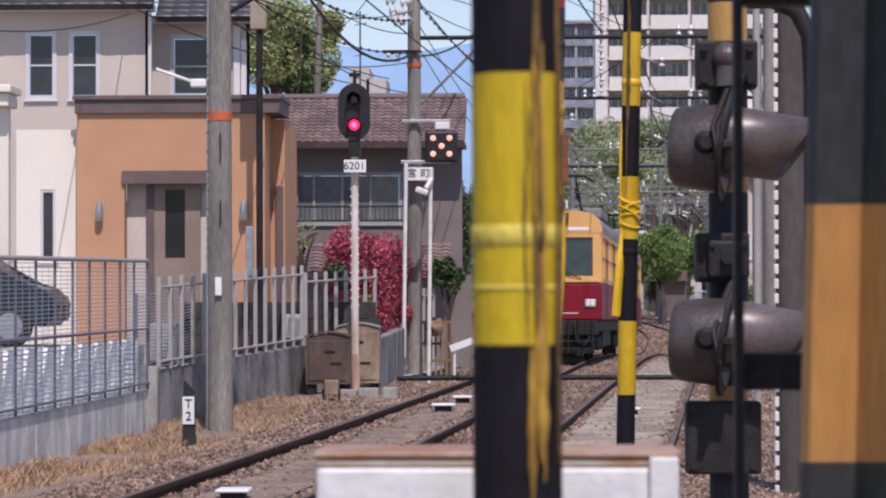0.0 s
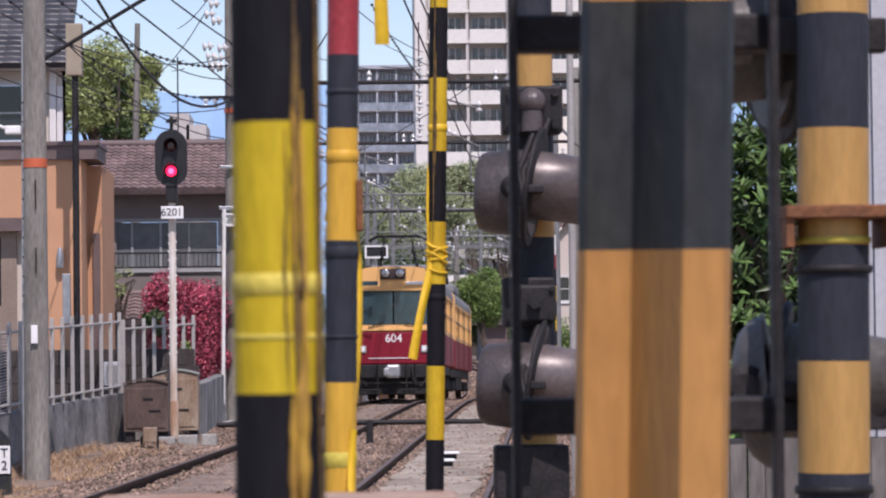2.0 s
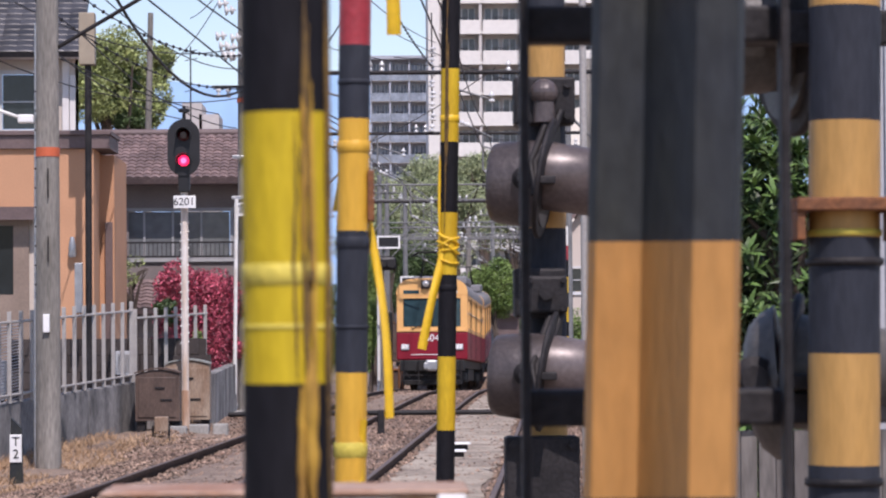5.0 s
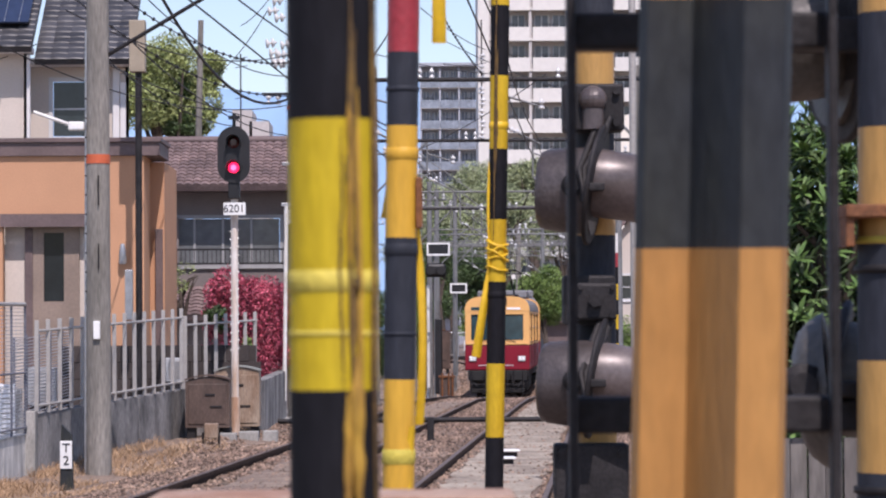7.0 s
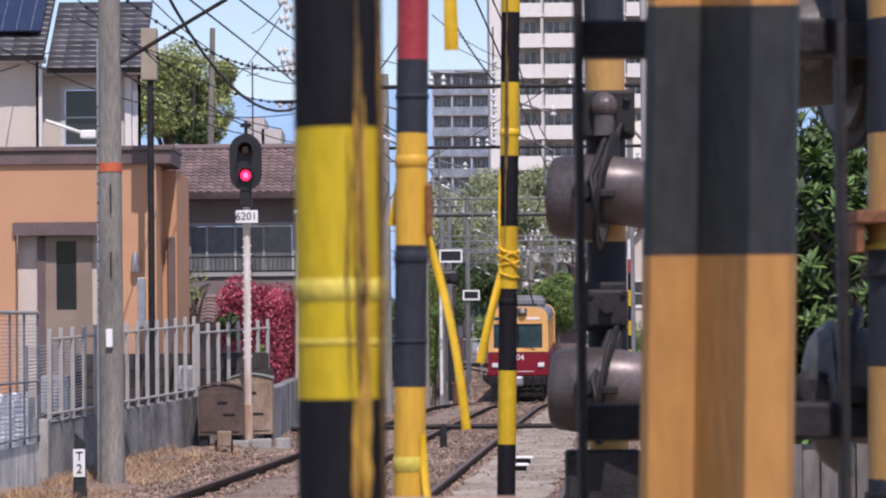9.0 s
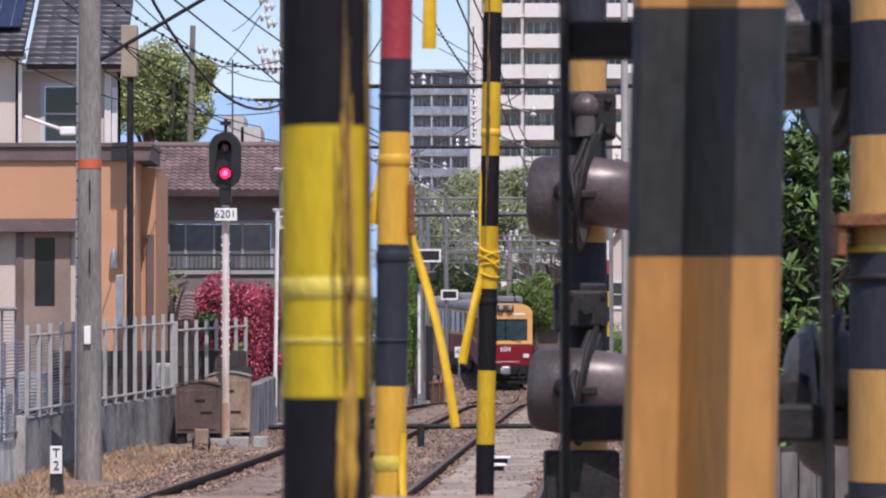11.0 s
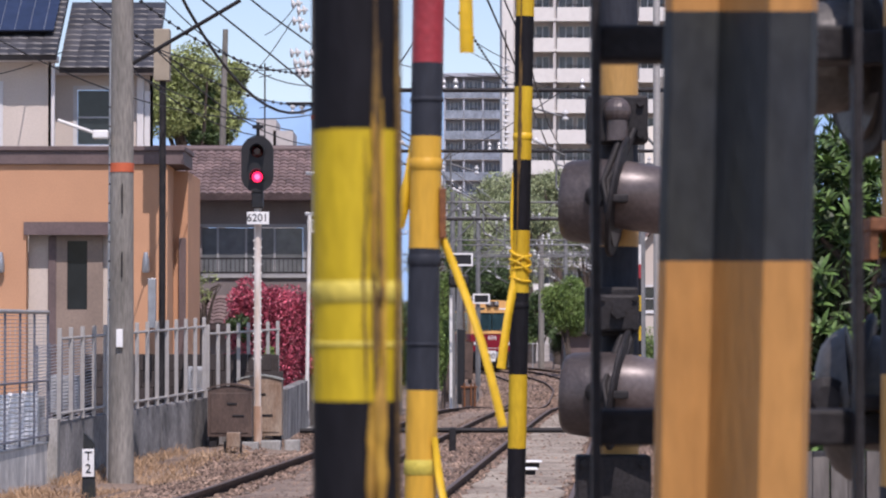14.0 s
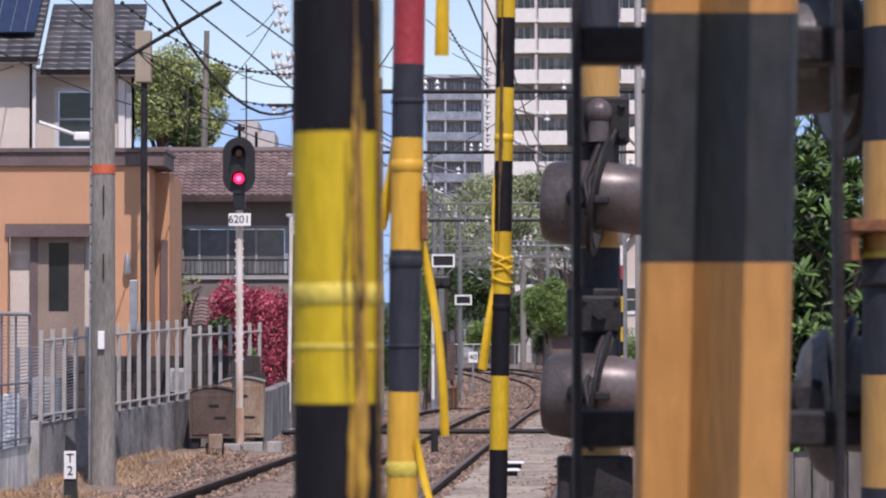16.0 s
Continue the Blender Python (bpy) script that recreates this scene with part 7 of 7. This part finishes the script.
# ---- ballast stones and dry grass ----
def scatter_stones(count, seed, y0=22, deep=62, smallest=0.014, largest=0.037, power=1.4):
    rng = np.random.RandomState(seed)
    base = np.array([(1, 0, 0), (-1, 0, 0), (0, 1, 0), (0, -1, 0), (0, 0, 1), (0, 0, -1)], float)
    tri = [(0, 2, 4), (2, 1, 4), (1, 3, 4), (3, 0, 4), (2, 0, 5), (1, 2, 5), (3, 1, 5), (0, 3, 5)]
    y = y0 + deep * rng.rand(count) ** power
    x = np.array([left_x(v) for v in y]) + rng.uniform(-2.4, 5.6, count)
    off = x - np.array([left_x(v) for v in y])
    keep = ~((np.abs(off - 2.85) < 0.62) & (rng.rand(count) > 0.16)) & ~((np.abs(off) < 0.55) & (rng.rand(count) > 0.6))
    x, y = x[keep], y[keep]
    verts, faces = [], []
    for i in range(len(x)):
        s = rng.uniform(smallest, largest)
        pts = base * s * rng.uniform(0.6, 1.3, (6, 3))
        q = Euler(rng.uniform(0, 6.28, 3)).to_matrix()
        pts = pts @ np.array(q).T + np.array((x[i], y[i], ground_z(x[i], y[i]) + s * 0.3))
        o = len(verts)
        verts += pts.tolist()
        faces += [(a + o, b + o, c + o) for a, b, c in tri]
    me = bpy.data.meshes.new("ballast_stones")
    me.from_pydata(verts, [], faces)
    me.materials.append(STONE)
    return tagged(new("ballast_stones", me), "loose brown ballast stones round the rails", "gravel", kind="stuff")


scatter_stones(70000, 5)
scatter_stones(26000, 15, 84, 76, 0.03, 0.065, 1.0)


def dry_grass(count, seed):
    rng = np.random.RandomState(seed)
    verts, faces = [], []
    for i in range(count):
        y = 29 + 36 * rng.rand()
        wx = float(np.interp(y, [24, 43, 57, 72], [WA.x, WB.x, WC.x, WD.x]))
        lx = left_x(y) - 1.9
        t = rng.rand() ** 1.4
        x = wx + 0.1 + (lx - wx - 0.1) * t
        if noise.noise((x * 0.9, y * 0.35, 0)) < -0.15 + 0.6 * max(0, t - 0.4) + 0.7 * max(0, (y - 50) / 15):
            continue
        z = ground_z(x, y)
        h = rng.uniform(0.04, 0.15) * (1.3 - 0.8 * t)
        d = rng.uniform(-1, 1, 2) * h * 1.2
        w = 0.0045
        a = rng.uniform(0, 3.14)
        cx3, sx3 = math.cos(a) * w, math.sin(a) * w
        o = len(verts)
        verts += [(x - cx3, y - sx3, z - 0.01), (x + cx3, y + sx3, z - 0.01), (x + d[0] * 0.5 + cx3, y + d[1] * 0.5, z + h * 0.6), (x + d[0] * 0.5 - cx3, y + d[1] * 0.5, z + h * 0.6), (x + d[0], y + d[1], z + h)]
        faces += [(o, o + 1, o + 2, o + 3), (o + 3, o + 2, o + 4)]
    me = bpy.data.meshes.new("dry_grass")
    me.from_pydata(verts, [], faces)
    me.materials.append(STRAW)
    return tagged(new("dry_grass", me), "straw-coloured dry grass along the wall's foot", "grass", kind="stuff")


dry_grass(27000, 6)


# ---- trodden dirt between the rails ----
SAND = mat("pale_track_dirt", (0.29, 0.225, 0.172), 0.95, grain=14, stain=1.6, vary=0.4, bump=0.8, second=(0.17, 0.12, 0.09))


PALE_BED = mat("sun_bleached_bed", (0.44, 0.38, 0.30), 0.95, grain=16, stain=1.1, vary=0.45, bump=0.9, second=(0.22, 0.175, 0.135))


def dirt_strip(line, label, seed, half=0.3, sink=0.109, m=SAND):
    rng = np.random.RandomState(seed)
    verts, faces = [], []
    for i in range(90, 300):
        p, w = line[i]
        n = Vector((w.y, -w.x, 0))
        for side in (-1, 1):
            q = p + n * side * (half + 0.12 * rng.rand())
            verts.append((q.x, q.y, level(q.y) - sink + 0.01 * rng.rand()))
    for i in range(len(verts) // 2 - 1):
        faces.append((2 * i, 2 * i + 1, 2 * i + 3, 2 * i + 2))
    me = bpy.data.meshes.new("track_dirt")
    me.from_pydata(verts, [], faces)
    me.materials.append(m)
    tagged(new("track_dirt", me), label, "dirt", kind="structure")


dirt_strip(LEFT_LINE, "pale sandy dirt between the rails", 3)
dirt_strip(RIGHT_LINE, "sun-bleached pale bed between the rails", 4, 0.52, 0.115, PALE_BED)


# ---- what moves ----
def run_at(y):
    """Steps along the line at which it reaches y, in metres."""
    return float(np.interp(y, [p.y for p, w in LEFT_LINE[:430]], [0.5 * i for i in range(430)]))


def on_line(run):
    i = max(0, min(len(LEFT_LINE) - 2, int(run / 0.5)))
    f = run / 0.5 - i
    p = LEFT_LINE[i][0].lerp(LEFT_LINE[i + 1][0], f)
    return Vector((p.x, p.y, level(p.y)))


def motions():
    # the train draws away round the curve
    when = [(t, run_at(y)) for t, y in (
        (0, 72.5), (0.5, 74.5), (1, 76.7), (1.5, 79), (2, 81.4), (2.5, 84), (3, 86.7), (3.5, 89.5), (4, 92.3), (5.2, 98.6), (6.5, 105), (7, 107.6), (7.5, 110), (8, 111.8), (8.5, 113.7), (9, 115.5), (10.2, 122.6), (11.5, 132.2),
        (12, 136), (12.5, 140), (13, 145), (13.3, 148.6), (13.6, 151.6), (14, 155.5), (14.3, 159.6), (14.5, 162), (14.8, 165), (15.3, 168.5), (16, 175))]
    for car_ob, back in ((rear_car, 0.0), (front_car, CAR + 0.5)):
        rows = []
        for t, run in when:
            a, b = on_line(run + back + 2.2), on_line(run + back + 12.6)
            w = (b - a).normalized()
            o = a - w * 2.2
            rows.append((t, pose(o.x, o.y, o.z, math.degrees(math.asin(w.z)), 0, math.degrees(math.atan2(-w.x, w.y)))))
        walk(car_ob, rows)
    # tapes in the wind: sway in degrees, positive towards the right
    def sway(tape, top, rows, twist=6):
        walk(tape, [(t, pose(*top, twist * math.sin(t * 2.1), -s, 0)) for t, s in rows])
    sway(mid_tape, MID_TOP, [(0, -3), (0.5, -3), (1, -3), (1.5, -3), (2, -2), (2.2, 8), (2.5, 14), (2.8, 3), (3, 0), (3.5, 13), (3.8, 1), (4, -3), (5, 6), (5.7, 0), (6.5, 6), (7, 1), (7.5, 10), (8, 1), (8.5, 2), (9, 11),
                             (10, 6), (10.7, 14), (11.5, 12), (12, 21), (12.5, 24), (13, 20), (13.5, 17), (14, 18), (14.5, 10), (15, 6), (15.5, 28), (16, 7)])
    sway(low_tape, LOW_TOP, [(0, 0), (1.5, 1), (2.5, 2), (3, 0), (3.5, 3), (4, 0), (6.5, 1), (7, 0), (9, 8), (10.5, 4), (11.5, 7), (12, 14), (12.5, 16), (13, 14), (13.5, 12), (14, 13), (14.5, 14), (15, 10), (15.5, 22), (16, 17)])
    sway(far_tape, FAR_TOP, [(0, -7), (0.5, -8), (1, -3), (1.5, -6), (2, -13), (2.5, -17), (3, -19), (3.5, -17), (4, -17), (5.2, -13), (6.5, -10), (7, -11), (7.5, -12), (8.5, -12), (9, -15), (10.2, -13), (11.5, -14), (12, -11),
                             (12.5, -10), (13, -8), (13.5, -7), (14, -10), (14.5, -12), (15, -11), (16, -10)])
    sway(high_tape, HIGH_TOP, [(0, 0), (2, 1), (3.5, -1), (5, 1), (7, 0), (9, 1), (11, -1), (12.5, 0), (14, 1), (16, -1)], 3)
    sway(side_tape, SIDE_TOP, [(0, -1), (2, -1), (4, -2), (7, -2), (9, -3), (11, -4), (12.5, -7), (14, -6), (15, -5), (16, -6)], 3)


motions()
